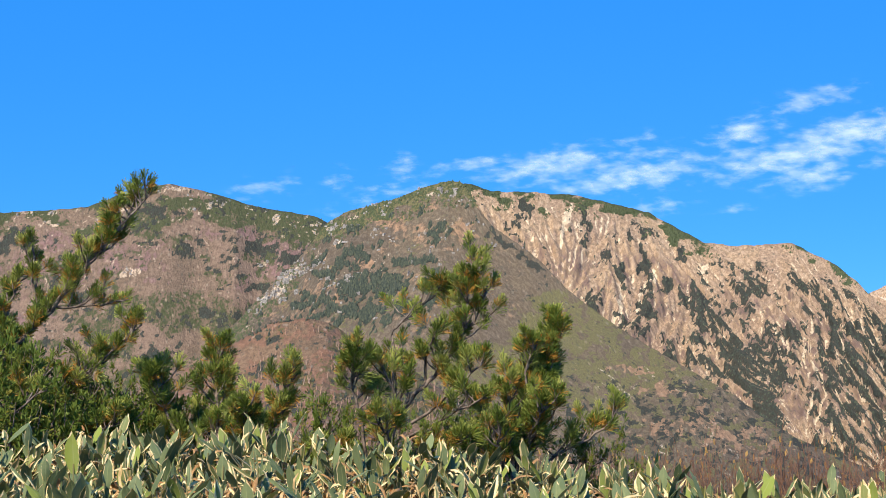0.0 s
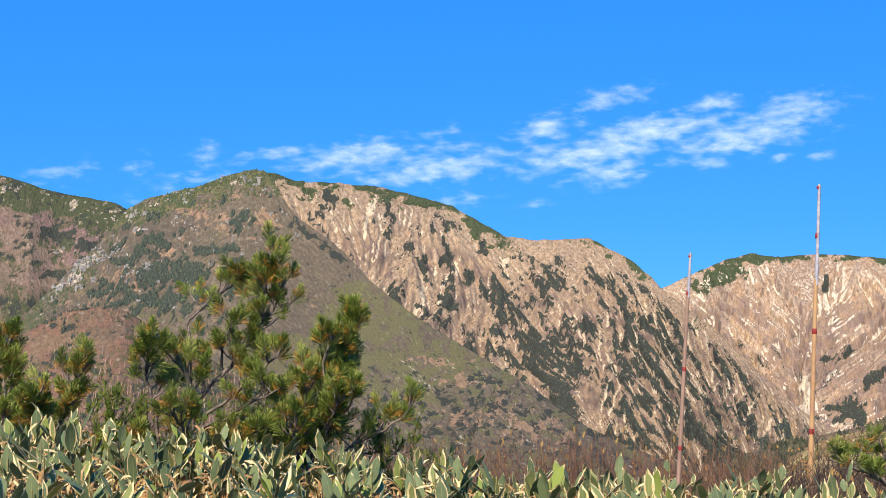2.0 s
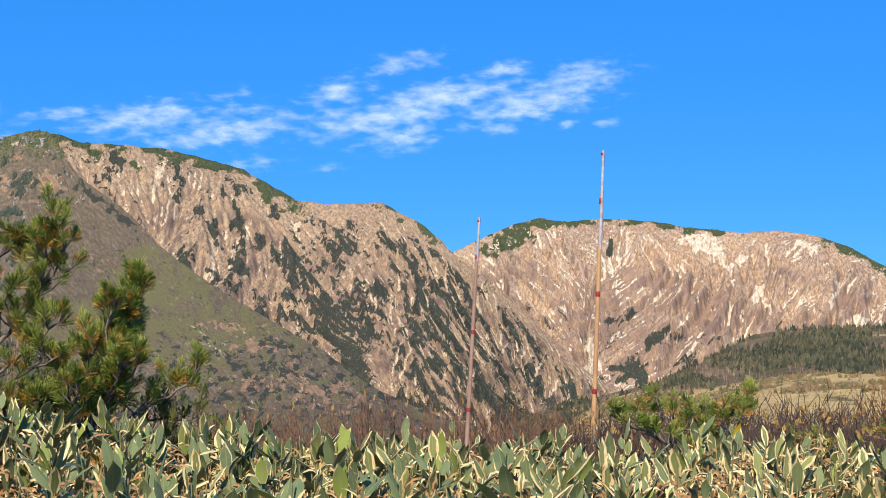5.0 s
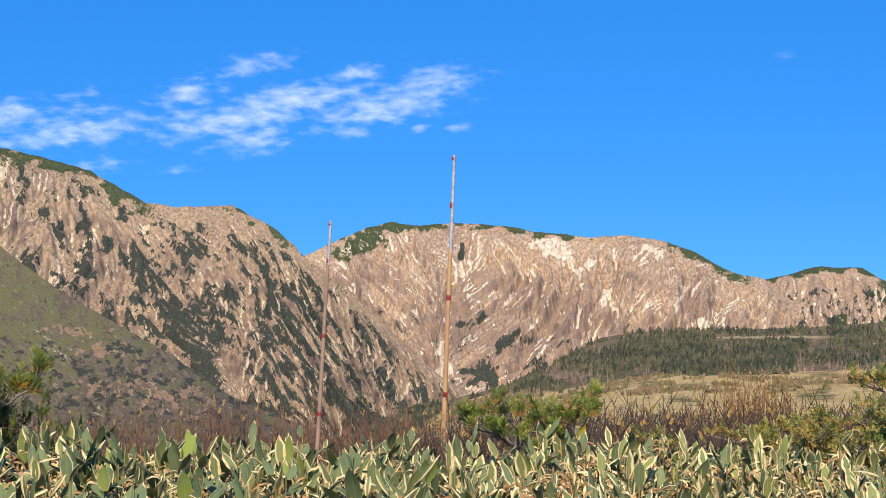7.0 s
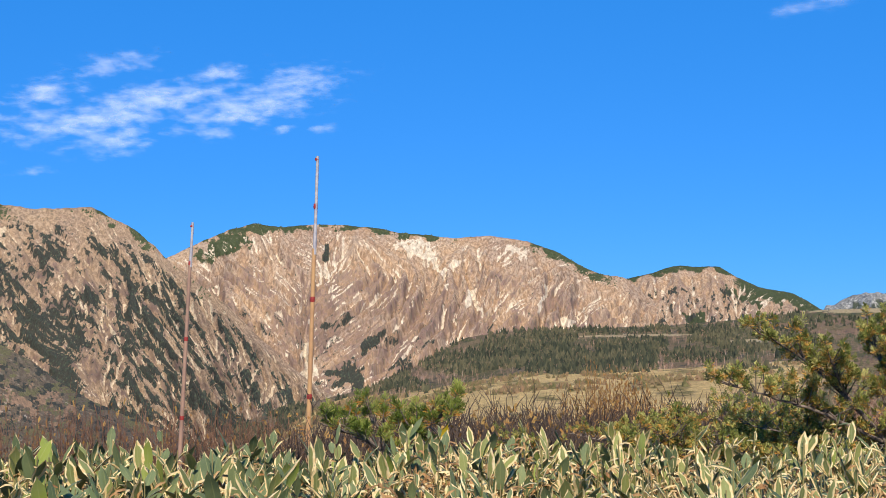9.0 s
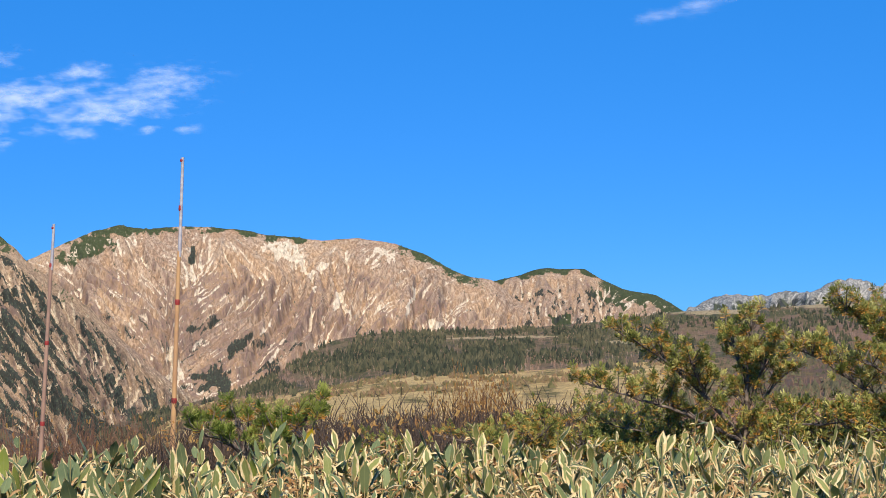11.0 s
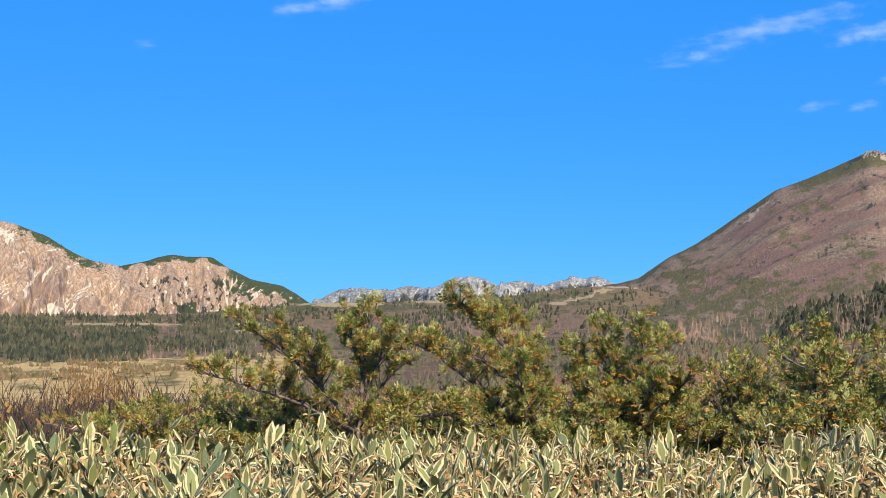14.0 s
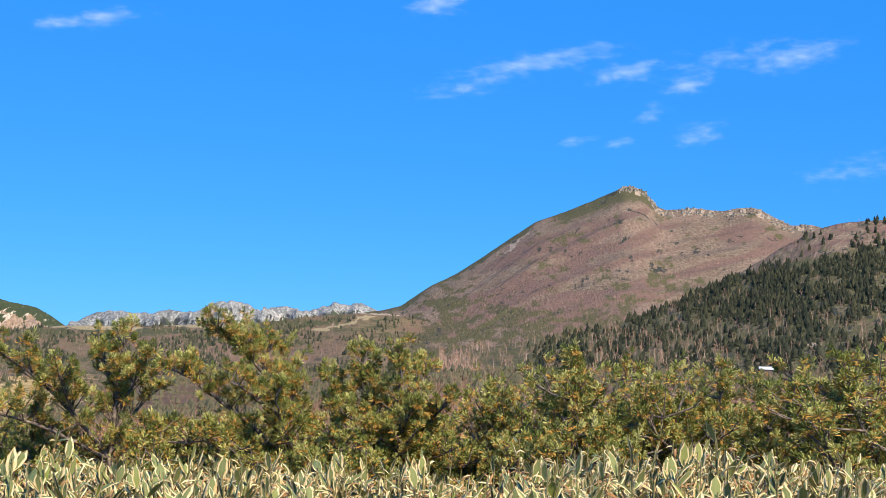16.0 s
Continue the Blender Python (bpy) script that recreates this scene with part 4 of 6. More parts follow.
D.build("eroded_face", M_far_face, ridge_mountain, d_green, d_pale, d_dark, d_red)

# small tan peak
tan_peak = thing("mountain", "small tan peak with a green crest behind the wooded plateau", "mountain", group="mountains")
E = Sheet([(31.5, 0.4), (33.3, 1.52), (34.2, 2.19), (35.1, 2.38), (36.1, 2.69), (37.0, 2.64), (37.86, 2.64), (38.5, 2.2), (39.3, 1.81), (40.6, 1.54), (41.1, 1.26), (41.55, 0.97), (42.3, 0.5), (43.5, -0.2)], 3900, 3250, -1.5, rows=90, jag=0.04, seed=6, rough=8, gully=170, step_az=0.036, fall=[(31.5, 0.3), (36, 0.3), (38, -0.2), (43.5, -0.3)])
e_green = np.maximum(step(0.34, 0.08, E.depth + 1.0 * (fbm(E.A / 0.5, E.EL / 0.3, 4, 84) - 0.42)) * 0.9, E.patches([(39.6, 1.45, 0.9, 0.3, -1.5), (37.0, 0.5, 0.4, 0.3, 0)], 1.8))
e_green = np.maximum(e_green, step(0.48, 0.2, E.depth + 0.8 * (fbm(E.A / 0.4, E.EL / 0.3, 4, 112) - 0.45)) * step(38.0, 39.0, E.A))
E.build("eroded_face", M_far_face, tan_peak, e_green, 0.6 * step(2.9, 4.5, E.flow) * step(0.44, 0.56, fbm(E.A / 0.3, E.EL / 0.3, 4, 110, 0.62)), 0.75 * step(0.56, 0.63, fbm(E.ul / 10, E.v / 40, 4, 39, 0.65)) * step(0.4, 1.0, E.depth), 0.08 + 0.34 * step(0.42, 0.62, fbm(E.ul / 10, E.v / 50, 4, 65, 0.65)))

# far grey jagged range
grey_range = thing("mountain", "far jagged range of pale grey rock", "mountain", group="mountains")
G = Sheet([(39.5, 0.2), (41.3, 0.65), (42.1, 1.06), (42.8, 1.45), (43.7, 1.51), (44.8, 1.44), (45.6, 1.61), (46.5, 1.56), (47.4, 1.97), (48.3, 1.98), (49.2, 1.66), (50.1, 1.9), (50.75, 1.64), (51.9, 1.99), (53, 1.98), (53.4, 1.83), (54.5, 1.3), (57, 0.6)], 4650, 3600, -0.8, rows=80, step_az=0.04, jag=0.13, jag_size=0.22, seed=7, rough=45, gully=110, back=0.15)
G.build("rock_face", M_grey, grey_range, 0.8 * step(0.46, 0.57, fbm(G.A / 0.35, G.EL / 0.3, 4, 46, 0.6) + 0.1 * step(0.3, 0.9, G.depth)) * step(0.12, 0.4, G.depth), 0.95 * G.drains(np.random.RandomState(11), 85, 41, 54.5, (0.0, 0.4), (0.3, 1.3), 0.0, 0.35, 0.032) * (0.6 + 0.4 * step(45, 48, G.A)), 0.6 * step(0.54, 0.62, fbm(G.ul / 14, G.v / 120, 4, 47, 0.6)) * step(0.1, 0.35, G.depth), 0.0)

# red scrub cone on the right with a rocky top
red_cone = thing("mountain", "broad red-brown scrub mountain with a rocky summit and cliffs", "mountain", group="mountains")
H = Sheet([(48, 0.5), (51, 1.36), (52.7, 1.6), (53.85, 1.77), (54.5, 1.96), (55.6, 2.72), (56.7, 3.27), (57.8, 4.02), (58.9, 4.79), (59.75, 5.36), (60.8, 5.74), (61.9, 6.16), (62.75, 6.56), (63.2, 6.78), (63.5, 6.8), (64.0, 6.61), (64.5, 6.0), (64.9, 5.87), (66.0, 5.94), (67.0, 5.81), (67.6, 5.95), (68.2, 5.97), (69.0, 5.6), (69.6, 5.27), (70.4, 5.31), (71.7, 4.84), (80, 3.0)],
          [(48, 1900), (63, 1900), (80, 2000)], [(48, 900), (60, 520), (80, 420)], [(48, -1.4), (56, -1.0), (80, -0.7)], rows=150, jag=0.03, jag_size=0.4, seed=8, rough=5, gully=130, power=1.15, lean=-1.1, pinch=0.1, ribs=0.2, step_az=0.075)
n6 = fbm(H.A / 1.4, H.EL / 0.9, 4, 48)
h_green = np.maximum(step(0.8, 0.2, H.depth + 0.8 * (n6 - 0.5)) * step(59.5, 61, H.A) * step(66, 63.5, H.A) * 0.9, step(0.2, 0.05, H.depth + 0.5 * (n6 - .5)) * step(53.5, 55, H.A) * step(62, 60, H.A))
h_green = np.maximum(h_green, 0.7 * step(0.44, 0.62, 0.3 * n6 + 0.7 * fbm(H.A / 0.35, H.EL / 0.14, 5, 91, 0.65) - 0.03 + 0.17 * step(3.0, 0.8, H.EL) - 0.05 * step(2.8, 4.2, H.EL)))
h_green = np.maximum(h_green, 0.9 * H.patches([(56.3, 2.1, 0.9, 0.22, 1.2), (52, 1.1, 2.5, 0.4, 2)], 0.8))
h_pale = np.maximum(H.patches([(59.1, 4.55, 0.055, 0.5, 1.6), (53.2, 1.55, 1.1, 0.09, 5.0), (51.6, 1.05, 0.45, 0.1, -2), (57.2, 0.1, 0.5, 0.06, 2)], 0.5) * 1.4, 0.85 * step(0.34, 0.22, H.depth) * step(63.0, 63.5, H.A) * step(71, 70, H.A) * step(0.4, 0.6, fbm(H.A / 0.15, H.EL / 0.4, 3, 49)))
h_red = step(0.4, 0.62, fbm(H.A / 2.5, H.EL / 0.35 - H.A / 1.3, 4, 67)) * step(0.2, 0.8, H.depth) * 0.9
H.build("scrub_slope", M_red, red_cone, h_green, h_pale, 0.6 * step(0.64, 0.74, fbm(H.u / 14, H.v / 30, 4, 50, 0.65)), h_red)

# wooded plateau behind the meadow, wooded hill far right, red hillock left
plateau = thing("plateau", "low plateau covered with dark conifers and bare birches", "hill")
K = Sheet([(19, -3.2), (22.5, -2.3), (24.2, -1.9), (25.5, -1.4), (26.8, -0.6), (27.95, 0.0), (29.5, 0.2), (31.7, 0.27), (33.9, 0.32), (35.7, 0.36), (38.4, 0.55), (41.4, 0.88), (44.8, 0.95), (46.5, 1.05), (49.2, 1.2), (51.2, 1.5), (52.7, 1.62), (54.5, 1.55), (58, 1.0), (62, 0.2)],
          [(19, 1000), (30, 1200), (45, 1500), (62, 1500)], [(19, 560), (30, 620), (62, 600)], [(19, -4.6), (25, -2.7), (31, -1.75), (34, -1.55), (40, -1.35), (47, -1.4), (62, -2.2)], rows=80, step_az=0.08, jag=0.02, seed=9, rough=2.5, gully=120, pinch=0.1)
n7 = fbm(K.A / 2.4, K.EL / 0.45, 4, 51)
k_red = np.maximum(0.45 * step(0.5, 0.62, n7), 0.65 * K.patches([(47, 0.1, 3.0, 0.3, 2), (41, 0.45, 5, 0.1, 8), (50, -0.3, 3, 0.3, 0)], 0.8))
k_pale = K.patches([(43, 0.85, 1.8, 0.09, 0), (47, 1.0, 1.6, 0.07, 4), (34.5, 0.0, 2.0, 0.05, 10), (39.2, -0.25, 0.9, 0.06, 0), (52.6, 1.31, 0.2, 0.33, 3), (51.4, 0.95, 0.35, 0.06, 0)], 0.5) * 1.3
k_open = K.patches([(43, 0.74, 2.2, 0.16, 0), (47, 0.9, 2.0, 0.14, 4), (34.5, -0.08, 2.2, 0.12, 10), (39.2, -0.3, 1.2, 0.12, 0), (52.6, 1.2, 0.5, 0.4, 3)], 0.5)
K.build("slope", M_plateau, plateau, np.maximum(0.75 * K.patches([(39.8, 0.62, 2.6, 0.16, 4), (44.5, 0.75, 2.0, 0.12, 4), (43.5, -0.2, 1.6, 0.2, 0), (50.5, 1.2, 1.6, 0.2, 4)], 1.0), 0.55 * step(0.4, 0.6, fbm(K.A / 0.9, K.EL / 0.16, 5, 52, 0.65))), k_pale, 0.4 * step(0.52, 0.62, fbm(K.A / 0.25, K.EL / 0.08, 4, 53, 0.65)), np.maximum(k_red, 0.6 * step(0.46, 0.58, fbm(K.A / 1.4, K.EL / 0.16, 5, 58, 0.65)) * step(37, 42, K.A)))
hill = thing("hill", "steep hill wooded with dark conifers and bare birches", "hill")
W = Sheet([(56, 0.1), (58.8, 0.55), (61, 0.95), (63.2, 1.5), (65.3, 2.3), (67.5, 3.35), (69.2, 4.4), (70.45, 5.1), (71.3, 5.35), (72.3, 5.45), (74, 5.5), (80, 4.8)], [(56, 560), (80, 900)], [(56, 330), (80, 300)], -1.0, rows=110, step_az=0.08, jag=0.03, seed=10, rough=1.6, gully=90, pinch=0.1, ribs=0.1)
n8 = fbm(W.A / 1.2, W.EL / 0.6, 4, 53)
band = W.EL - np.interp(W.A, [56, 65.3, 67.5, 69.6, 72, 80], [2.0, 2.5, 3.2, 3.7, 4.35, 4.7])   # height over the upper edge of the conifers
wood = step(0.25, -0.15, band + 0.8 * (n8 - 0.5)) * (0.15 + 0.85 * step(1.2, 2.1, W.EL + 1.6 * (n8 - 0.5)))
W.build("slope", M_red, hill, 0.1 + 0.5 * step(0.3, -0.2, band) + 0.4 * step(0.42, 0.58, 0.3 * n8 + 0.7 * fbm(W.A / 0.3, W.EL / 0.15, 4, 96, 0.65)), W.patches([(70.4, 0.75, 0.35, 0.07, 0), (65.8, 0.2, 0.8, 0.06, 0)]), (0.45 + 0.4 * wood) * step(0.56, 0.64, fbm(W.A / 0.2, W.EL / 0.1, 4, 97, 0.65)), 0.8 * step(0.42, 0.6, fbm(W.A / 0.4, W.EL / 0.2, 4, 54, 0.65)))
hillock = thing("hillock", "rounded hillock of rust-brown scrub and bare bushes", "hill")
Q = Sheet([(-22, -4.5), (-17, -3.0), (-13.5, -1.4), (-10.6, 0.0), (-9.5, 0.45), (-8.0, 1.3), (-6.7, 2.05), (-5.4, 2.25), (-4.5, 2.1), (-3.6, 1.57), (-2.3, 0.93), (-0.95, 0.1), (0.4, -0.8), (3, -2.4), (9, -4.5)], 1000, 700, -6.0, rows=80, step_az=0.08, jag=0.03, seed=12, rough=5, gully=90, pinch=0.1, ribs=0.1)
n9 = fbm(Q.A / 0.9, Q.EL / 0.6, 4, 55)
q_fine = fbm(Q.A / 0.35, Q.EL / 0.16, 5, 98, 0.65)
Q.build("scrub_slope", M_rust, hillock, 0.75 * step(0.44, 0.6, 0.5 * q_fine + 0.5 * n9 + 0.1 * step(-6.5, -3.5, Q.A) - 0.04), 0.0, 0.8 * step(0.55, 0.64, 0.8 * q_fine + 0.2 * n9), 0.8 * step(0.4, 0.58, 0.7 * fbm(Q.A / 0.5, Q.EL / 0.25, 4, 56, 0.65) + 0.3 * n9))

# conifers and rocks on the far slopes
for sheet, mask, count, size in ((A, a_dark, 1800, 3.4), (B, b_dark * (0.15 + 0.85 * left), 9500, 5.0), (C, c_dark, 12000, 3.3), (D, d_dark, 2200, 3.8)):
    few = 0.012 * (sheet.depth > 0.3) if sheet is C or sheet is D else 0.0
    pts = sheet.pick(np.where(mask > 0.12, mask * (mask > 0.45), few), count, rng)
    v, f = cones(pts - (0, 0, 1), size, rng, 0.44, 5, 1, 0.14)
    stuff("mountain_pines", (v, f, flat_cover(len(v))), M_mountain_pine, "clumps of dark dwarf pines on the mountain slope", "trees")
for sheet, mask, count, size in ((A, a_green * (A.depth < 1.2), 1100, 4), (B, b_green * (B.depth < 1.1) * (B.A < 1.2) * left, 2600, 4), (C, c_green, 1500, 4), (D, d_green, 1300, 4), (E, e_green * (E.depth < 0.8), 600, 4)):
    v, f = cones(sheet.pick(mask, count, rng) - (0, 0, 1.5), size, rng, 0.6, 5, 1)
    stuff("crest_pines", (v, f, flat_cover(len(v), 0.6)), M_crest_pine, "low green pine scrub along the mountain crest", "trees")
pts = np.concatenate([B.pick(left * (B.depth > 0.15) * (B.EL > 2.2) * step(0.5, 0.6, fbm(B.A / 0.5, B.EL / 0.3, 3, 88)), 80, rng), B.pick(B.patches([(-6.5, 3.3, 0.4, 0.45, 0.5), (-7.2, 2.8, 0.25, 0.35, 0.2), (-5.2, 4.2, 0.5, 0.3, 0.8), (-4.3, 5.6, 0.4, 0.2, 0.6), (-0.2, 7.2, 0.6, 0.15, 0), (-2.6, 6.6, 0.7, 0.15, 0.3), (2.8, 5.0, 0.6, 0.15, -0.9)], 2.0), 70, rng), A.pick(np.where(a_pale > 0.5, 1.0, 0), 160, rng)])
crag = B.pick(left * B.patches([(-6.3, 3.5, 0.4, 0.5, 0.7), (-7.0, 2.9, 0.25, 0.35, 0.4), (-5.8, 4.05, 0.4, 0.35, 0.8), (-4.3, 5.8, 0.4, 0.16, 0.6), (-4.1, 5.2, 0.35, 0.14, 0.9), (-4.1, 3.6, 0.35, 0.3, 0.9), (-3.5, 5.7, 0.3, 0.12, 0.8), (-2.9, 4.0, 0.4, 0.14, 0.9), (-3.9, 2.8, 0.2, 0.3, 0.6), (-1.4, 3.3, 0.2, 0.15, 0.6), (-0.2, 7.2, 0.6, 0.15, 0), (-2.6, 6.6, 0.7, 0.15, 0.3)], 1.5), 110, rng)
stuff("slope_crags", boulders(crag - (0, 0, 1.5), 4.6, rng), M_rock, "pale grey rock outcrops among the pines", "rocks")
stuff("slope_rocks", boulders(pts, 2.8, rng), M_rock, "pale grey boulders scattered on the mountain slope", "rocks")
cliff = np.concatenate([H.pick((H.depth < 0.32) * (H.A > 64.4) * (H.A < 70.3) * 1.0, 300, rng), H.pick((H.depth < 0.22) * (H.A > 63.0) * (H.A < 64.5) * 1.0, 90, rng)])
stuff("cliff_rocks", boulders(cliff - (0, 0, 0.8), 2.2, rng), M_cliff, "broken pale rock crags along the summit", "rocks")

# woods on the plateau and hill
kk = step(0.40, 0.55, fbm(K.A / 1.6, K.EL / 0.5, 4, 57) + 0.1 * K.patches([(30, -0.6, 6, 0.8, 0)]))
kk = kk * (1 - np.maximum(k_pale, k_open)) * np.where(K.A > 40, 0.45, 1.0)
pts = K.pick(kk, 8200, rng)
v, f = cones(pts - (0, 0, 0.4), 4.3, rng, 0.33, 5, 2)
tone_k = np.repeat(0.45 * step(0.5, 0.62, fbm(pts[:, 0] / 25, pts[:, 1] / 60, 3, 92)) * rng.rand(len(pts)), len(v) // len(pts))
stuff("plateau_conifers", (v, f, np.stack([tone_k] * 4, -1)), M_conifer, "dense dark conifers covering the plateau", "trees")
pts = K.pick((step(0.35, 0.6, n7) + 0.2) * (K.depth > 0.1), 5200, rng)
stuff("plateau_birches", birches(pts, 3.7, rng, 5), M_birch, "bare pale birches and scrub on the plateau", "trees")
ww = step(0.41, 0.53, 0.5 * fbm(W.A / 1.0, W.EL / 0.5, 4, 58) + 0.5 * fbm(W.A / 0.3, W.EL / 0.2, 4, 59, 0.6)) * (W.S > 0.06)
pts = W.pick(ww * (0.05 + wood + 0.5 * step(0.25, 0.1, W.depth) * step(70.0, 71.0, W.A)) * step(59, 61.5, W.A), 5200, rng)
v, f = cones(pts - (0, 0, 0.4), 3.5, rng, 0.3, 6, 3)
tone_w = np.repeat(0.4 * rng.rand(len(pts)) ** 2, len(v) // len(pts))
stuff("hill_conifers", (v, f, np.stack([tone_w] * 4, -1)), M_hill_conifer, "dark spruces covering the steep hill", "trees")
pts = np.concatenate([W.pick((1.0 - 0.7 * ww) * np.where(W.EL < 2.4, 1.0, 0.3), 1300, rng), H.pick((H.EL < 1.5) * (H.R < 900) * 1.0, 700, rng)])
stuff("hill_birches", birches(pts, 4.0, rng), M_birch, "bare pale birches on the hillside", "trees")
pts = H.pick((H.EL < 6) * (H.EL > 0.5) * (0.25 + h_red) * (H.depth > 0.1), 9000, rng)
stuff("slope_scrub", birches(pts, 2.6, rng, 4), M_birch, "bare reddish scrub on the mountain slope", "shrubs")
pts = Q.pick((Q.S > 0.1) * step(0.4, 0.6, n9 + 0.1 * (Q.A > -5.5)), 1500, rng)
stuff("hillock_scrub", birches(pts, 5.5, rng, 8, 1.7), M_birch, "bare rust-brown bushes on the hillock", "shrubs")
stuff("hillock_rocks", boulders(Q.pick(Q.patches([(-4.15, 0.45, 0.16, 0.07, -1.5)], 0.3), 9, rng), 1.7, rng), M_rock, "pale rocks lying in the scrub of the hillock", "rocks")
pts = Q.pick((Q.S > 0.1) * np.maximum(step(0.5, 0.64, 0.6 * q_fine + 0.4 * n9), 3.0 * step(0.25, 0.05, Q.depth) * step(-9.5, -8.5, Q.A) * step(-5, -6, Q.A)), 1100, rng)
v, f = cones(pts - (0, 0, 0.3), 3.0, rng, 0.4, 5, 2)
stuff("hillock_pines", (v, f, flat_cover(len(v), 0.2)), M_mountain_pine, "small dark pines dotted over the hillock", "trees")

# scrub between the hedge and the hill
n = 11500
az, r = 38 + 42 * rng.rand(n), np.exp(np.log(45) + np.log(640 / 45) * rng.rand(n))
low = rng.rand(n) < 0.6
keep = fbm(az / 1.5, np.log(r) * 6, 3, 99) > np.interp(az, [38, 45], [0.56, 0.34])
az, r, low = az[keep], r[keep], low[keep] | (r[keep] < 130)
pts = polar(az, r, ground_z(az, r) - 0.1)
stuff("valley_scrub", birches(pts[low], 1.9, rng, 5), M_scrub, "bare red-brown bushes on the ground below the hill", "shrubs")
v, f = cones(pts[~low], 1.5, rng, 0.5, 6, 2)
stuff("valley_pines", (v, f, flat_cover(len(v), 0.3)), M_conifer, "low dark pines scattered below the hill", "trees")
n = 7000
az, r = 20 + 21 * rng.rand(n), np.exp(np.log(330) + np.log(680 / 330) * rng.rand(n))
clump = 0.6 * fbm(az / 1.1, np.log(r) * 9, 4, 101) + 0.4 * fbm(az / 0.3, np.log(r) * 20, 3, 102)
keep = clump > 0.60 - 0.04 * step(400, 600, r)
pts = polar(az[keep], r[keep], ground_z(az[keep], r[keep]) - 0.1)
v, f = cones(pts, 1.5, rng, 0.5, 6, 2, 0.1)
tone_m = np.repeat(rng.rand(len(pts)), len(v) // len(pts))
stuff("meadow_bushes", (v, f, np.stack([tone_m] * 4, -1)), M_bush, "low olive and brown bushes dotted over the marsh meadow", "shrubs")

# ---- clouds: thin cirrus far beyond the mountains ----
def cloud_mat():
    m, n, l, b = nodes_of("cirrus")
    at = n.new("ShaderNodeAttribute"); at.attribute_name = "cover"
    sep = n.new("ShaderNodeSeparateColor"); l.new(at.outputs["Color"], sep.inputs[0])
    uv = n.new("ShaderNodeUVMap"); uv.uv_map = "UVMap"
    mp = n.new("ShaderNodeMapping"); l.new(uv.outputs[0], mp.inputs[0])
    mp.inputs["Scale"].default_value, mp.inputs["Rotation"].default_value = (1.0, 2.4, 1), (0, 0, radians(-12))
    f = noise_tex(n, l, mp.outputs[0], 1.2, 6, 0.52)
    a = ramp(n, l, calc(n, l, 'ADD', sep.outputs[0], calc(n, l, 'MULTIPLY', calc(n, l, 'MULTIPLY_ADD', f, 2.0, -1.08), sep.outputs[1])), 0.0, 1.5, 0.0, 0.5)
    a = calc(n, l, 'MULTIPLY', a, ramp(n, l, sep.outputs[0], 0.0, 0.2))
    d = n.new("ShaderNodeBsdfDiffuse"); d.inputs[0].default_value = (0.9, 0.93, 0.97, 1)
    tp = n.new("ShaderNodeBsdfTransparent")
    ms = n.new("ShaderNodeMixShader")
    l.new(a, ms.inputs[0]); l.new(tp.outputs[0], ms.inputs[1]); l.new(d.outputs[0], ms.inputs[2])
    l.new(ms.outputs[0], n["Material Output"].inputs[0])
    return m


M_cloud = cloud_mat()


def cloud(streaks, dist, label, thin=1.0, ragged=1.0):
    """A sheet of thin cloud: soft leaning streaks (bearing, height, half length, half thickness, strength)."""
    a0, a1 = min(s[0] - 2 * s[2] for s in streaks), max(s[0] + 2 * s[2] for s in streaks)
    e0, e1 = min(s[1] - 3 * s[3] - 0.4 for s in streaks), max(s[1] + 3 * s[3] + 0.4 for s in streaks)
    az, el = np.linspace(a0, a1, 160), np.linspace(e0, e1, 60)
    Aa, Ee = np.meshgrid(az, el, indexing='ij')
    m = np.zeros(Aa.shape)
    for a, e, w, h, k in streaks:
        dx = Aa - a
        dy = Ee - e - 0.16 * dx
        m = np.maximum(m, k * thin * np.exp(-(dx / (1.3 * w)) ** 2 - (dy / (1.8 * h)) ** 2))
    mid = (a0 + a1) / 2                                # a flat upright sheet, square to its middle bearing
    across = np.tan(np.radians(Aa - mid)) * dist
    P = polar(mid, dist, 0.0) + across[..., None] * np.array([np.cos(np.radians(mid)), -np.sin(np.radians(mid)), 0.0])
    P[..., 2] = EYE + np.hypot(dist, across) * np.tan(np.radians(Ee))
    cover = np.stack([m, m * 0 + ragged, m, m], -1).reshape(-1, 4)
    ob = put("cloud", mesh_np("cloud", P.reshape(-1, 3), grid_faces(*Aa.shape), cover, np.stack([Aa, Ee], -1).reshape(-1, 2)), M_cloud)
    return tagged(ob, label, "cloud", "clouds", "stuff")


cloud([(16.5, 9.1, 4.2, 0.5, .5), (7.0, 8.15, 3.4, 0.35, .45), (20.5, 9.5, 1.8, 0.5, .6), (4.4, 8.35, 1.9, 0.28, .95), (7.4, 7.85, 2.4, 0.32, .85), (11.8, 9.45, 0.9, 0.25, .9), (14.4, 10.65, 1.2, 0.2, .75), (16.0, 9.35, 2.2, 0.3, 1.0), (13.5, 8.5, 2.6, 0.35, .9), (19.4, 9.0, 2.0, 0.3, .95), (18.4, 10.35, 0.8, 0.16, .8), (21.3, 9.95, 1.3, 0.36, .85),
       (14.3, 7.75, 1.2, 0.3, .8), (18.3, 8.05, 0.5, 0.15, .8), (22.4, 8.3, 0.4, 0.12, .65), (20.9, 8.25, 0.4, 0.1, .5), (1.2, 8.35, 1.1, 0.14, .75), (7.6, 9.1, 0.5, 0.22, .6)], 4750, "thin bright bank of cirrus cloud")
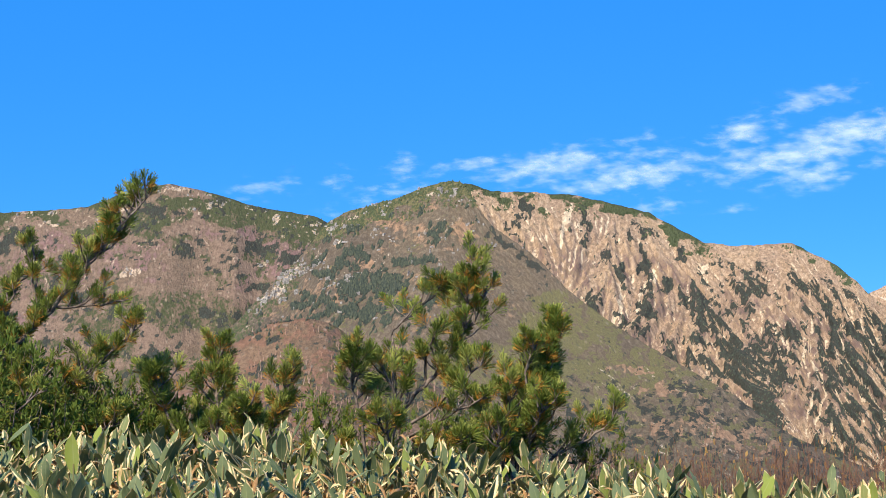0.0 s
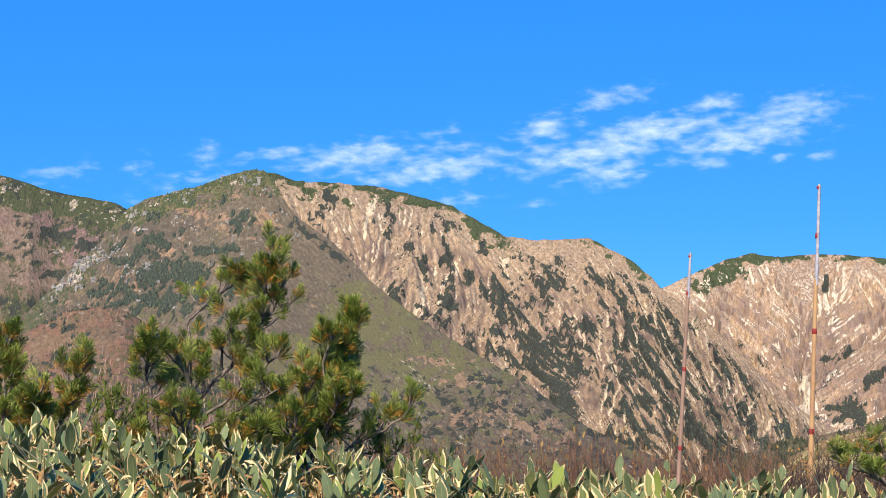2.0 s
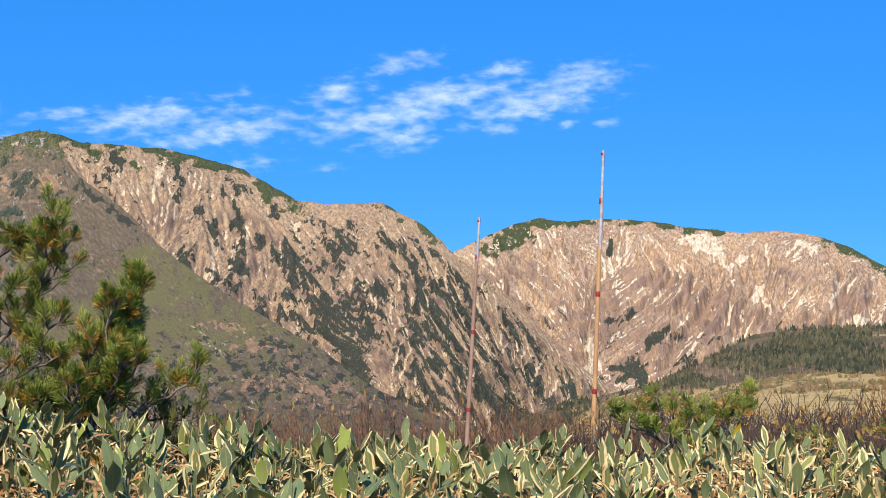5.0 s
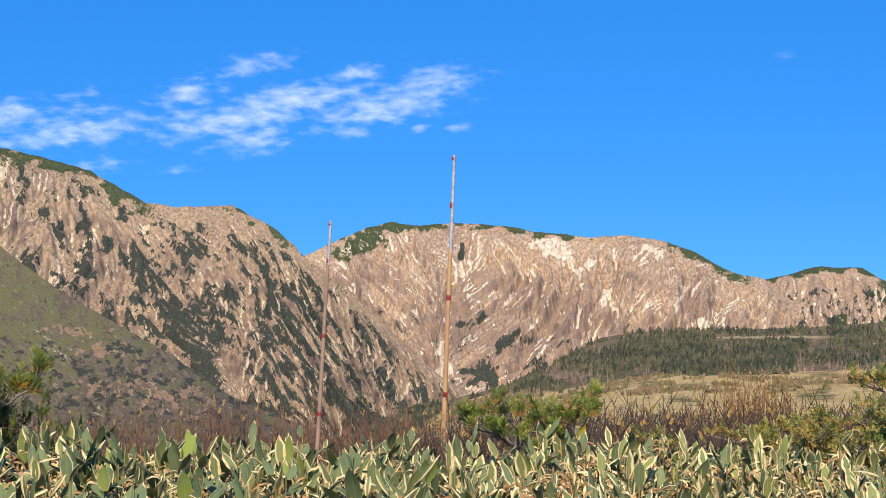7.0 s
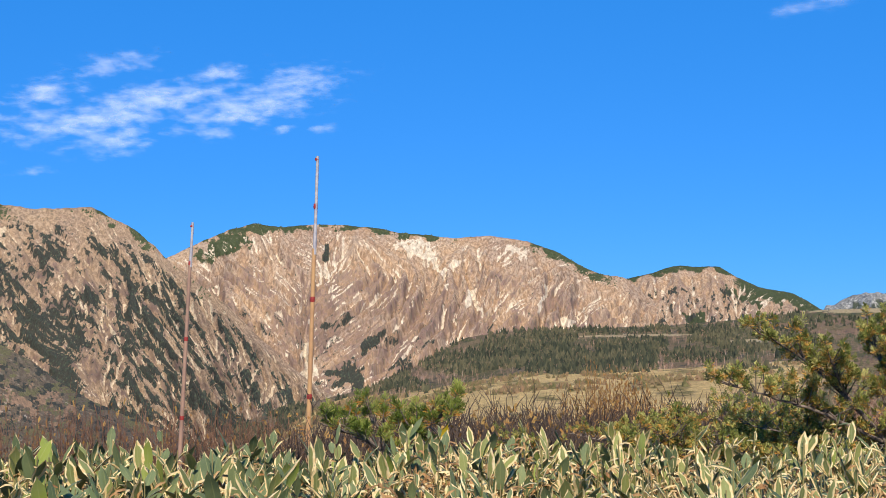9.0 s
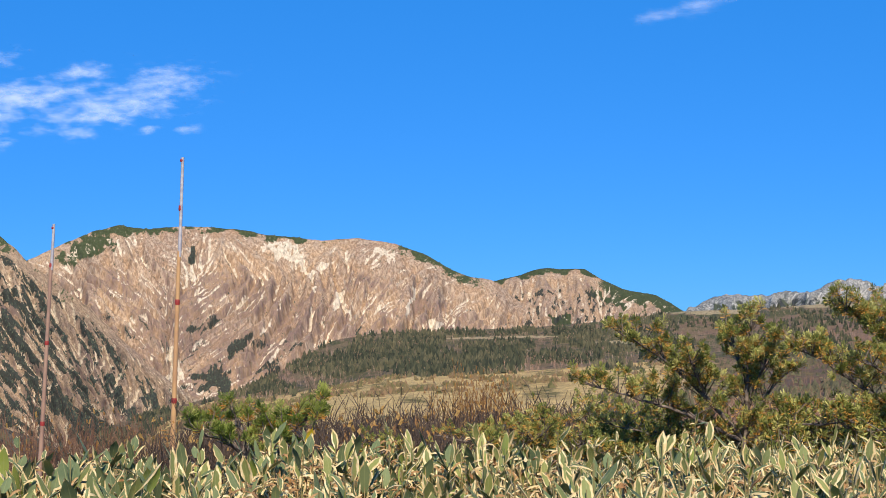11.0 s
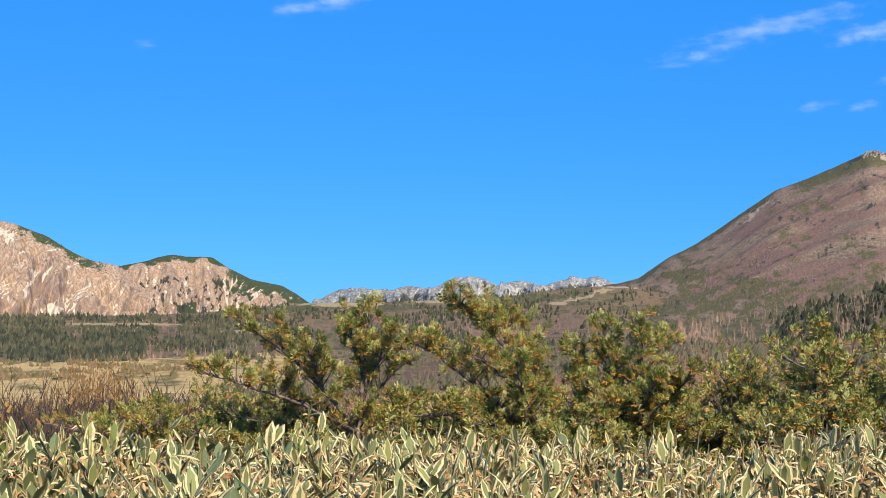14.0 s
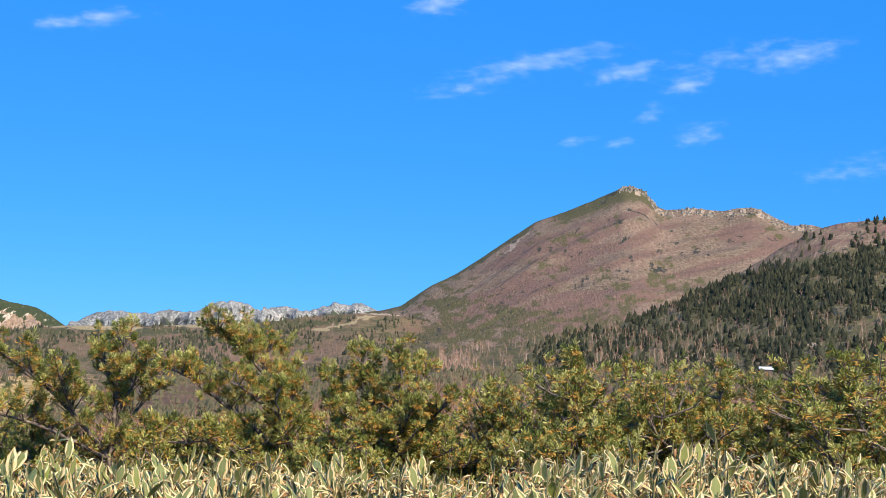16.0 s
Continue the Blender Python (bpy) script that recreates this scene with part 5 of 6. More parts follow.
cloud([(-1.6, 8.15, 0.5, 0.3, .55), (-1.9, 7.3, 1.2, 0.2, .5), (-7.0, 7.3, 1.1, 0.25, .42), (-4.2, 7.7, 0.5, 0.25, .35), (-3.6, 6.6, 0.8, 0.15, .5), (8.2, 6.6, 1.1, 0.2, .45), (11.5, 6.5, 0.7, 0.15, .3)], 4750, "faint wisps of cloud over the ridge")
cloud([(42.4, 12.6, 1.3, 0.17, .85), (40.8, 12.35, 0.5, 0.16, .7), (55.8, 13.9, 0.9, 0.3, .95), (59.7, 11.55, 2.3, 0.22, .8), (61.3, 12.0, 1.2, 0.16, .7), (57.0, 10.6, 1.5, 0.2, .6), (63.3, 11.2, 1.1, 0.2, .9), (65.6, 10.7, 0.7, 0.18, .85), (69.6, 11.7, 1.4, 0.28, .85), (67.2, 11.7, 2.2, 0.3, .5),
       (64.2, 9.6, 0.5, 0.2, .6), (66.0, 8.8, 0.7, 0.22, .75), (61.3, 8.55, 0.6, 0.09, .8), (63.1, 8.5, 0.5, 0.09, .75), (72.0, 7.4, 1.6, 0.3, .5), (35.2, 10.8, 0.6, 0.15, .3)], 4750, "scattered thin white wisps of cirrus cloud", 0.7, 0.6)

# ---- small white-roofed hut by the wooded hill ----
def box(bm, x0, x1, y0, y1, z0, z1):
    v = [bm.verts.new(p) for p in ((x0, y0, z0), (x1, y0, z0), (x1, y1, z0), (x0, y1, z0), (x0, y0, z1), (x1, y0, z1), (x1, y1, z1), (x0, y1, z1))]
    for f in ((0, 3, 2, 1), (4, 5, 6, 7), (0, 1, 5, 4), (1, 2, 6, 5), (2, 3, 7, 6), (3, 0, 4, 7)):
        bm.faces.new([v[i] for i in f])


M_white = plain_mat("white_wall", (0.60, 0.61, 0.62), (0.50, 0.52, 0.53), 1.0, 0.7)
M_hut_wall = plain_mat("hut_boards", (0.17, 0.125, 0.095), (0.12, 0.095, 0.075), 4.0, 0.85, 0.1)


def make_hut():
    az, r = 68.67, 290.0
    gx, gy = math.sin(radians(az)) * r, math.cos(radians(az)) * r
    gz = float(ground_z(np.array([az]), np.array([r]))[0])
    hut = thing("hut", "small brown mountain hut with a low white roof among shrubs", "building", (gx, gy, gz - 0.1))
    hut.rotation_euler = (0, 0, radians(-az + 8))
    bm = bmesh.new(); box(bm, -1.25, 1.25, -1.0, 1.0, 0, 1.62); part("wall", bm, M_hut_wall, hut)
    bm = bmesh.new()
    for s in (-1, 1):
        a = [bm.verts.new(p) for p in ((-1.35, s * 1.15, 1.55), (1.35, s * 1.15, 1.55), (1.35, 0, 2.1), (-1.35, 0, 2.1))]
        b2 = [bm.verts.new(p) for p in ((-1.35, s * 1.15, 1.63), (1.35, s * 1.15, 1.63), (1.35, 0, 2.18), (-1.35, 0, 2.18))]
        for f in (a, b2[::-1]): bm.faces.new(f)
        for i in range(4): bm.faces.new((a[i], a[(i + 1) % 4], b2[(i + 1) % 4], b2[i]))
    part("roof", bm, M_white, hut)
    bm = bmesh.new(); box(bm, -1.37, 1.37, -0.12, 0.12, 2.16, 2.26); part("ridge_cap", bm, M_hut_wall, hut, "dull grey-brown ridge cap")


make_hut()

# ---- snow marker poles ----
M_cane = plain_mat("bamboo_cane", (0.52, 0.30, 0.13), (0.42, 0.23, 0.11), 3.0, 0.55, 0.3, 0, 0.002)
M_cane2 = plain_mat("weathered_cane", (0.36, 0.22, 0.15), (0.28, 0.17, 0.12), 3.0, 0.6, 0.3, 0, 0.002)
M_tip = plain_mat("grey_cane_tip", (0.33, 0.32, 0.35), (0.50, 0.46, 0.44), 8.0, 0.6, 0.3)
M_tape = plain_mat("red_tape", (0.34, 0.035, 0.025), (0.27, 0.025, 0.02), 20.0, 0.5, 0.4)


def make_pole(az, r, top, tip_len, bands, lean, mat, rad, label):
    a = radians(az)
    z0 = float(ground_z(np.array([az]), np.array([r]))[0]) - 0.3
    pole = thing("marker_pole", label, "pole", (math.sin(a) * r, math.cos(a) * r, z0), "snow marker poles")
    pole.rotation_euler = (0, 0, -a)
    ht = top - z0
    place = lambda z: np.array([lean * z / ht, 0.0, z])
    zs = np.linspace(0, ht - tip_len, 60)
    taper = rad * (1 - 0.35 * zs / ht) * (1 + 0.10 * (np.abs((zs / 0.42) % 1 - 0.5) > 0.44))
    put("cane", mesh_np("cane", *tube([place(z) for z in zs], taper, 10)), mat, pole)
    zs = np.linspace(ht - tip_len - 0.12, ht, 16)
    put("tip", mesh_np("tip", *tube([place(z) + (0.012, -0.01, 0) for z in zs], rad * 0.62 * np.linspace(1, 0.85, 16), 8)), M_tip, pole, "thin grey spliced tip")
    for b in bands:
        z = b - z0
        zs = np.linspace(z - 0.055, z + (0.055 if ht - z > 0.2 else 0.0), 6)
        k = rad * (0.64 if ht - z < tip_len else 1 - 0.35 * z / ht) + 0.005
        put("tape_band", mesh_np("tape_band", *tube([place(q) for q in zs], k * np.array([0.9, 1, 1.05, 1.02, 1, 0.9]), 10)), M_tape, pole, "wound red tape band")


zz = lambda r, e: EYE + r * math.tan(radians(e))
make_pole(16.72, 37, zz(37, 4.57), 1.0, [zz(37, e) for e in (4.47, 3.0, 0.08, -2.94)], 0.42, M_cane2, 0.062, "weathered brown bamboo snow pole with red tape bands")
make_pole(21.68, 30, zz(30, 7.13), 1.9, [zz(30, e) for e in (7.06, 5.18, 1.56, -2.21)], 0.28, M_cane, 0.058, "tall orange bamboo snow pole with red tape bands")


# ---- dwarf pines ----
def bez(points, n):
    """A smooth polyline through a few points."""
    p = np.asarray(points, float)
    t = np.linspace(0, len(p) - 1, n)
    out = np.stack([np.interp(t, np.arange(len(p)), p[:, k]) for k in range(3)], -1)
    for _ in range(3):
        out[1:-1] = 0.25 * out[:-2] + 0.5 * out[1:-1] + 0.25 * out[2:]
    return out


def needles(pos, axis, rng, count, length, width, orange, fan=44):
    """Needle brushes: bundles that are narrow at the twig and open to their tips, spread round each twig end; the old ones at the bottom turn orange."""
    n = len(pos)
    axis = axis / (np.linalg.norm(axis, axis=1)[:, None] + 1e-9) + np.array([0, 0, 0.55])
    axis = axis / np.linalg.norm(axis, axis=1)[:, None]
    ref = np.where(np.abs(axis[:, 2:3]) > 0.9, [[1.0, 0, 0]], [[0, 0, 1.0]])
    e1 = np.cross(axis, ref); e1 /= np.linalg.norm(e1, axis=1)[:, None]
    e2 = np.cross(axis, e1)
    th = rng.rand(n, count) * 2 * np.pi
    back = rng.rand(n, count)
    sp = np.radians(8 + fan * back ** 0.8 + 8 * rng.randn(n, count))
    d = axis[:, None] * np.cos(sp)[..., None] + (e1[:, None] * np.cos(th)[..., None] + e2[:, None] * np.sin(th)[..., None]) * np.sin(sp)[..., None]
    size = 0.75 + 0.5 * rng.rand(n, 1)
    base = pos[:, None] - axis[:, None] * (back * size * length * 0.9)[..., None]
    tip = base + d * (length * size * (0.75 + 0.4 * rng.rand(n, count)))[..., None]
    side = np.cross(d, rng.randn(n, count, 3)); side /= np.linalg.norm(side, axis=-1)[..., None] + 1e-9
    v = np.stack([base, tip - side * width * 0.5, tip + side * width * 0.5], 2).reshape(-1, 3)
    f = np.arange(n * count * 3).reshape(-1, 3)
    old = (back > 0.62) * (rng.rand(n, 1) < orange) * (0.35 + 0.65 * rng.rand(n, count))
    c = np.repeat(old.ravel(), 3)
    tone = np.repeat(rng.rand(n), count * 3)
    return v, f, np.stack([c, tone, c, c], -1)


def grow(limbs, rng, twig_gap=0.09, twig_len=0.22, start=0.3, r0=0.03, count=26, length=0.062, width=0.0045, orange=0.4, spread=0.9, fan=44, fine=True, sprigs=2):
    """Wood and needles for limbs given as polylines."""
    wood, tp, ta = [], [], []
    for limb, rad, *own in limbs:
        bare = own[0] if own else start                # how much of the limb carries no twigs
        n = max(8, int(np.linalg.norm(np.diff(np.asarray(limb), axis=0), axis=1).sum() / 0.08))
        p = bez(limb, n)
        p[1:-1] += rng.randn(n - 2, 3) * 0.008
        total = np.linalg.norm(np.diff(p, axis=0), axis=1).sum()
        wood.append(tube(p, np.linspace(rad * 0.78, 0.005, n), 6 if rad > 0.02 else 4))
        k = max(3, int(total * (1 - bare) / twig_gap))
        for s in np.linspace(bare, 1.0, k):
            i = min(n - 2, int(s * (n - 1)))
            d0 = p[i + 1] - p[i]; d0 /= np.linalg.norm(d0)
            for _ in range(2 if s < 0.97 else 1):
                out = rng.randn(3) * spread; out[2] = abs(out[2]) * 0.6 + 0.25
                d = d0 * (0.7 if s < 0.97 else 2.0) + out; d /= np.linalg.norm(d)
                ln = twig_len * (0.5 + 0.8 * rng.rand()) * (1.15 - 0.45 * s)
                a = p[i]
                b = a + d * ln * 0.55
                c = b + (d + np.array([0, 0, 0.45])) * ln * 0.45
                wood.append(tube(np.array([a, b, c]) if fine else np.array([a, c]), [0.007, 0.0055, 0.004] if fine else [0.007, 0.004], 4 if fine else 3))
                tp.append(c); ta.append(c - b)
                for _ in range(sprigs):
                    e = b + (c - b) * rng.rand()
                    dd = d + rng.randn(3) * 0.7; dd[2] += 0.35; dd /= np.linalg.norm(dd)
                    q = e + dd * ln * (0.3 + 0.25 * rng.rand())
                    if fine: wood.append(tube(np.array([e, q]), [0.004, 0.003], 3))
                    tp.append(q); ta.append(dd)
    wv, wf, _, _ = joined([w for w in wood])
    nv, nf, nc = needles(np.array(tp), np.array(ta), rng, count, length, width, orange, fan)
    return (wv, wf), (nv, nf, nc)


def make_pine(name, arrays, label, at, turn=0.0, group="dwarf pines", material=None):
    (wv, wf), (nv, nf, nc) = arrays
    foot = wv[np.argmin(wv[:, 2])] * (1, 1, 0)         # the thing stands at the foot of its trunk
    wv, nv, at = wv - foot, nv - foot, tuple(np.array(at) + foot)
    tree = thing(name, label, "tree", at, group)
    tree.rotation_euler = (0, 0, turn)
    put("trunk", mesh_np("trunk", wv, wf), M_bark, tree, "grey-brown crooked trunk and limbs")
    put("crown", mesh_np("crown", nv, nf, nc, smooth=False), material or M_needle_near, tree, "tufts of green needles, old ones orange")
    return tree


def limb_at(points, d, y=0.0, dy=0.0):
    """Limb points in hundredths of a metre across and up from the eye's level."""
    return [(x / 100, y + dy * i / max(1, len(points) - 1), EYE + (z - 13 * i / max(1, len(points) - 1)) / 100) for i, (x, z) in enumerate(points)]


PD = 9.6
rng = np.random.RandomState(21)
spare = lambda pts, r, y=0.0, dy=0.0, bare=0.3: (limb_at(pts, PD, y, dy), r, bare)
def left_pine(label, *limbs):
    make_pine("dwarf_pine", grow(limbs, rng, 0.07, 0.165, 0.3, count=84, length=0.062, width=0.0046, orange=0.42, fan=50, sprigs=1), label, (0, PD, 0))


left_pine("dwarf pine with one long bare limb reaching up",
        spare([(-330, -180), (-318, -70), (-285, 15), (-255, 45), (-230, 80), (-212, 104), (-190, 132)], 0.035), spare([(-318, -90), (-265, -25), (-240, -8), (-215, 17), (-186, 44)], 0.022, 0, -0.4),
        spare([(-320, -80), (-300, -20), (-292, 30), (-284, 82)], 0.02, 0, 0.3), spare([(-318, -80), (-330, 0), (-318, 60)], 0.02, 0, 0.2), spare([(-310, -80), (-260, -50), (-220, -30), (-196, -16)], 0.02, 0, -0.5),
        spare([(-255, 45), (-235, 50), (-205, 62)], 0.012, 0, 0.1), spare([(-262, 40), (-268, 70), (-262, 92)], 0.012), spare([(-325, -110), (-300, -70), (-262, -62), (-235, -45)], 0.02, 0, -0.3), spare([(-318, -100), (-280, -60), (-258, -30), (-250, 5)], 0.018, 0, -0.6))
left_pine("bushy dwarf pine with rust-tinted lower needles",
        spare([(-140, -190), (-142, -60), (-146, -5), (-142, 30)], 0.03), spare([(-138, -150), (-118, -50), (-103, -15), (-94, 18)], 0.022, 0, -0.3), spare([(-145, -150), (-165, -50), (-178, -5), (-182, 12)], 0.022, 0, -0.2),
        spare([(-140, -150), (-128, -60), (-120, -22), (-118, -8)], 0.02, 0, -0.6), spare([(-145, -150), (-190, -60), (-205, -25)], 0.02, 0, 0.2), spare([(-135, -160), (-95, -70), (-72, -45), (-62, -38)], 0.02, 0, -0.2), spare([(-145, -140), (-158, -60), (-160, -20)], 0.02, 0, 0.3))
left_pine("upright dwarf pine with one curved leader and a bare reddish limb",
        spare([(-46, -190), (-40, -70), (-35, -30), (-24, -14), (-11, 0), (1, 14), (11, 30), (15, 48), (17, 70), (20, 88)], 0.03, 0, 0, 0.5), spare([(-32, -50), (-28, 9), (-33, 24), (-36, 36), (-26, 40), (-13, 55), (-2, 68), (8, 76)], 0.011, 0, 0.1, 0.6),
        spare([(-42, -100), (-48, -35), (-56, -6), (-57, 10), (-55, 26)], 0.018, 0, -0.3, 0.45), spare([(-11, -2), (-13, 14), (-8, 30), (-6, 42)], 0.012, 0, -0.2), spare([(-28, -40), (-26, -10), (-34, 6), (-39, 24)], 0.014, 0, -0.25), spare([(-26, -30), (-22, -4), (-24, 16), (-26, 30)], 0.013, 0, 0.2),
        spare([(-20, -30), (5, -8), (20, 8), (26, 26)], 0.014, 0, -0.1), spare([(-24, -40), (-2, -22), (16, -10), (28, 0)], 0.014, 0, -0.3), spare([(11, 28), (22, 40), (27, 56), (29, 72)], 0.01, 0, 0.1, 0.15), spare([(-30, -70), (-14, -44), (4, -34), (16, -24)], 0.015, 0, -0.4), spare([(-34, -80), (-30, -44), (-34, -26), (-40, -14)], 0.015, 0, -0.45))
left_pine("small dwarf pine with dense upright shoots",
        spare([(46, -190), (46, -60), (57, -17), (66, 4), (71, 28), (73, 50)], 0.026), spare([(46, -90), (50, -28), (51, -4), (54, 17), (57, 36)], 0.018, 0, -0.2), spare([(46, -90), (44, -36), (42, -12), (41, 14)], 0.016, 0, -0.3), spare([(48, -80), (54, -36), (65, -20), (78, -2)], 0.016, 0, -0.2),
        spare([(50, -80), (66, -46), (88, -36), (103, -26), (111, -8)], 0.016, 0, -0.1), spare([(48, -70), (54, -32), (64, -8), (78, 22)], 0.016, 0, 0.2), spare([(46, -90), (40, -46), (30, -26), (24, -4)], 0.016, 0, 0.1), spare([(48, -60), (56, -30), (62, -16), (64, -2)], 0.014, 0, -0.5), spare([(46, -80), (38, -50), (34, -34), (36, -18)], 0.014, 0, -0.45))


def limbs_from(d, rows):
    """Limbs given as (radius, depth change, (bearing, height angle) points) at one distance from the eye."""
    out = []
    for rad, dd, pts in rows:
        line = []
        for i, (a, e) in enumerate(pts):
            r = d + dd * i / max(1, len(pts) - 1)
            line.append((math.sin(radians(a)) * r, math.cos(radians(a)) * r, EYE + d * math.tan(radians(e))))
        out.append((line, rad))
    return out


rng = np.random.RandomState(27)
make_pine("dwarf_pine", grow(limbs_from(10.0, [
    (0.03, 0, [(25.5, -10), (25.5, -4.8), (26.4, -3.5), (27.4, -2.5)]), (0.02, -0.3, [(25.4, -5), (24.0, -3.6), (22.3, -3.1)]), (0.02, 0.2, [(25.4, -5), (24.5, -3.3), (24.1, -2.9)]), (0.02, -0.2, [(25.5, -5), (25.8, -3.5), (26.1, -3.1)]),
    (0.016, 0.2, [(25.4, -4.8), (23.6, -3.6), (23.0, -3.2)]), (0.016, -0.4, [(25.5, -5), (26.6, -3.8), (27.3, -3.2)]), (0.016, -0.4, [(25.4, -5.2), (24.6, -4.0), (23.6, -3.6)])]), rng, 0.085, 0.19, 0.35, count=76, length=0.052, width=0.005, orange=0.25, fan=66, sprigs=1), "low spreading dwarf pine with bright green tufts beside a pole", (0, 0, 0))
def big_pine(label, d, *rows):
    make_pine("dwarf_pine", grow(limbs_from(d, rows), rng, 0.05, 0.21, 0.26, count=42, length=0.046, width=0.0075, orange=0.65, fan=76, fine=False), label, (0, 0, 0), material=M_needle)


big_pine("open dwarf pine with an upright leader and a long reaching limb", 13.0,
        (0.04, 0, [(43.8, -9.5), (43.7, -3.8), (43.8, -2.2), (44.0, -0.9), (44.15, 0.55)]), (0.03, -0.4, [(43.6, -4), (42.4, -2.5), (41.4, -1.5), (40.4, -0.7), (38.8, 0.3)]), (0.026, -0.6, [(43.5, -4), (41.4, -2.9), (39.6, -2.3), (37.6, -1.7)]), (0.022, 0.3, [(43.9, -3), (44.8, -2.0), (45.4, -1.4)]),
        (0.018, 0.5, [(44.0, -1.8), (43.3, -0.7), (43.0, 0.1)]), (0.018, -0.4, [(44.0, -2.2), (44.6, -1.0), (44.9, -0.2)]), (0.022, 0.3, [(43.5, -4.2), (42.5, -3.4), (41.2, -3.0)]), (0.02, -0.7, [(42.4, -2.6), (41.9, -1.5), (41.7, -0.9)]), (0.02, 0.2, [(43.7, -4.5), (45.0, -3.6), (46.0, -2.8)]))
big_pine("spreading dwarf pine with one limb reaching high", 13.2,
        (0.04, 0, [(50.8, -9.5), (50.6, -4.4), (50.0, -2.2), (49.3, -0.7), (48.3, 0.3), (47.2, 1.05)]), (0.03, -0.4, [(50.4, -4), (48.2, -2.2), (46.8, -1.2), (45.6, -0.5)]), (0.03, 0.3, [(50.7, -4), (50.5, -1.8), (50.1, 0.2)]), (0.022, -0.5, [(50.2, -2.6), (49.0, -1.6), (47.8, -1.0)]),
        (0.022, -0.7, [(50.8, -4.2), (50.0, -2.6), (49.8, -1.4)]), (0.02, 0.4, [(49.3, -0.7), (49.5, -0.1), (49.4, 0.25)]), (0.022, 0.5, [(50.8, -4.5), (52.0, -3.0), (52.4, -1.6)]), (0.02, -0.3, [(50.6, -4.6), (48.6, -3.6), (47.2, -3.0)]), (0.018, 0.2, [(48.6, 0.0), (48.5, 0.4), (48.3, 0.6)]))
big_pine("bushy dwarf pine with upright side limbs", 13.0,
        (0.04, 0, [(54.0, -9.5), (53.9, -3.6), (53.4, -1.6), (53.0, -0.1)]), (0.03, -0.3, [(54.0, -3.8), (54.6, -1.6), (54.5, 0.2)]), (0.026, 0.3, [(53.9, -3.8), (52.6, -2.2), (51.6, -0.6)]), (0.026, -0.5, [(54.1, -4.4), (55.6, -2.6), (56.4, -1.8)]), (0.022, -0.6, [(53.9, -4.4), (53.2, -2.8), (52.2, -2.0)]), (0.022, 0.4, [(54.2, -3.6), (55.2, -1.6), (55.8, -0.5)]),
        (0.02, -0.6, [(54.0, -4.4), (54.6, -3.0), (55.0, -2.0)]))


def bush_limbs(rng, height, width, base=0.0):
    """Limbs of a spreading dwarf pine: several crooked stems from one foot with side limbs."""
    limbs = []
    half = width * 0.5
    for k in range(rng.randint(8, 11)):
        th = rng.rand() * 6.28
        out = half * (0.2 + 0.8 * rng.rand())
        h = height * math.sqrt(1 - 0.75 * (out / half) ** 2) * (0.8 + 0.2 * rng.rand())
        if k == 0: out, h = half * 0.2, height
        dx, dy = math.cos(th) * out, math.sin(th) * out
        p = [(0, 0, base), (dx * 0.3 + rng.randn() * 0.06, dy * 0.3, h * 0.4), (dx * 0.7, dy * 0.7 + rng.randn() * 0.08, h * 0.74), (dx * 1.05, dy * 1.05, h * 0.9), (dx * 1.12, dy * 1.12, h)]
        limbs.append((p, 0.032))
        for s in range(4):
            t = 0.3 + 0.6 * rng.rand()
            q = np.array([np.interp(t * 4, range(5), [w[i] for w in p]) for i in range(3)])
            t2 = rng.rand() * 6.28
            ln = width * (0.14 + 0.18 * rng.rand())
            e = q + np.array([math.cos(t2) * ln, math.sin(t2) * ln, ln * (0.05 + 0.35 * rng.rand())])
            e[2] = min(e[2], height * 0.97)
            limbs.append(([tuple(q), tuple((q + e) / 2 + (0, 0, -0.05)), tuple(e)], 0.014))
    return limbs


rng = np.random.RandomState(33)
protos = []
for k in range(5):
    protos.append(grow(bush_limbs(rng, 2.0, 2.6, -0.3), rng, 0.08, 0.26, 0.42, count=26, length=0.047, width=0.0105, orange=0.65, fan=76, fine=False))
hedge_meshes, light_meshes, shaded_meshes = [], [], []
for k, ((wv, wf), (nv, nf, nc)) in enumerate(protos):
    s = 2.0 / np.percentile(nv[:, 2], 99.7)
    hedge_meshes.append((mesh_np("trunk", wv * (1, 1, s), wf), mesh_np("crown", nv * (1, 1, s), nf, nc, smooth=False)))
    tri = nv.reshape(-1, 3, 3)[::2]                    # fewer, broader needles for the rows behind
    mid = tri.mean(1, keepdims=True)
    tri = (mid + (tri - mid) * 1.3).reshape(-1, 3)
    light_meshes.append((hedge_meshes[-1][0], mesh_np("crown", tri * (1, 1, s), np.arange(len(tri)).reshape(-1, 3), nc.reshape(-1, 3, 4)[::2].reshape(-1, 4), smooth=False)))
    # same crowns, fewer old needles; tuft tones dimmed to paint in the stand's shade
    shaded_meshes.append((hedge_meshes[-1][0], mesh_np("crown", tri * (1, 1, s), np.arange(len(tri)).reshape(-1, 3), nc.reshape(-1, 3, 4)[::2].reshape(-1, 4) * (0.2, 0.28, 0.2, 0.2), smooth=False)))
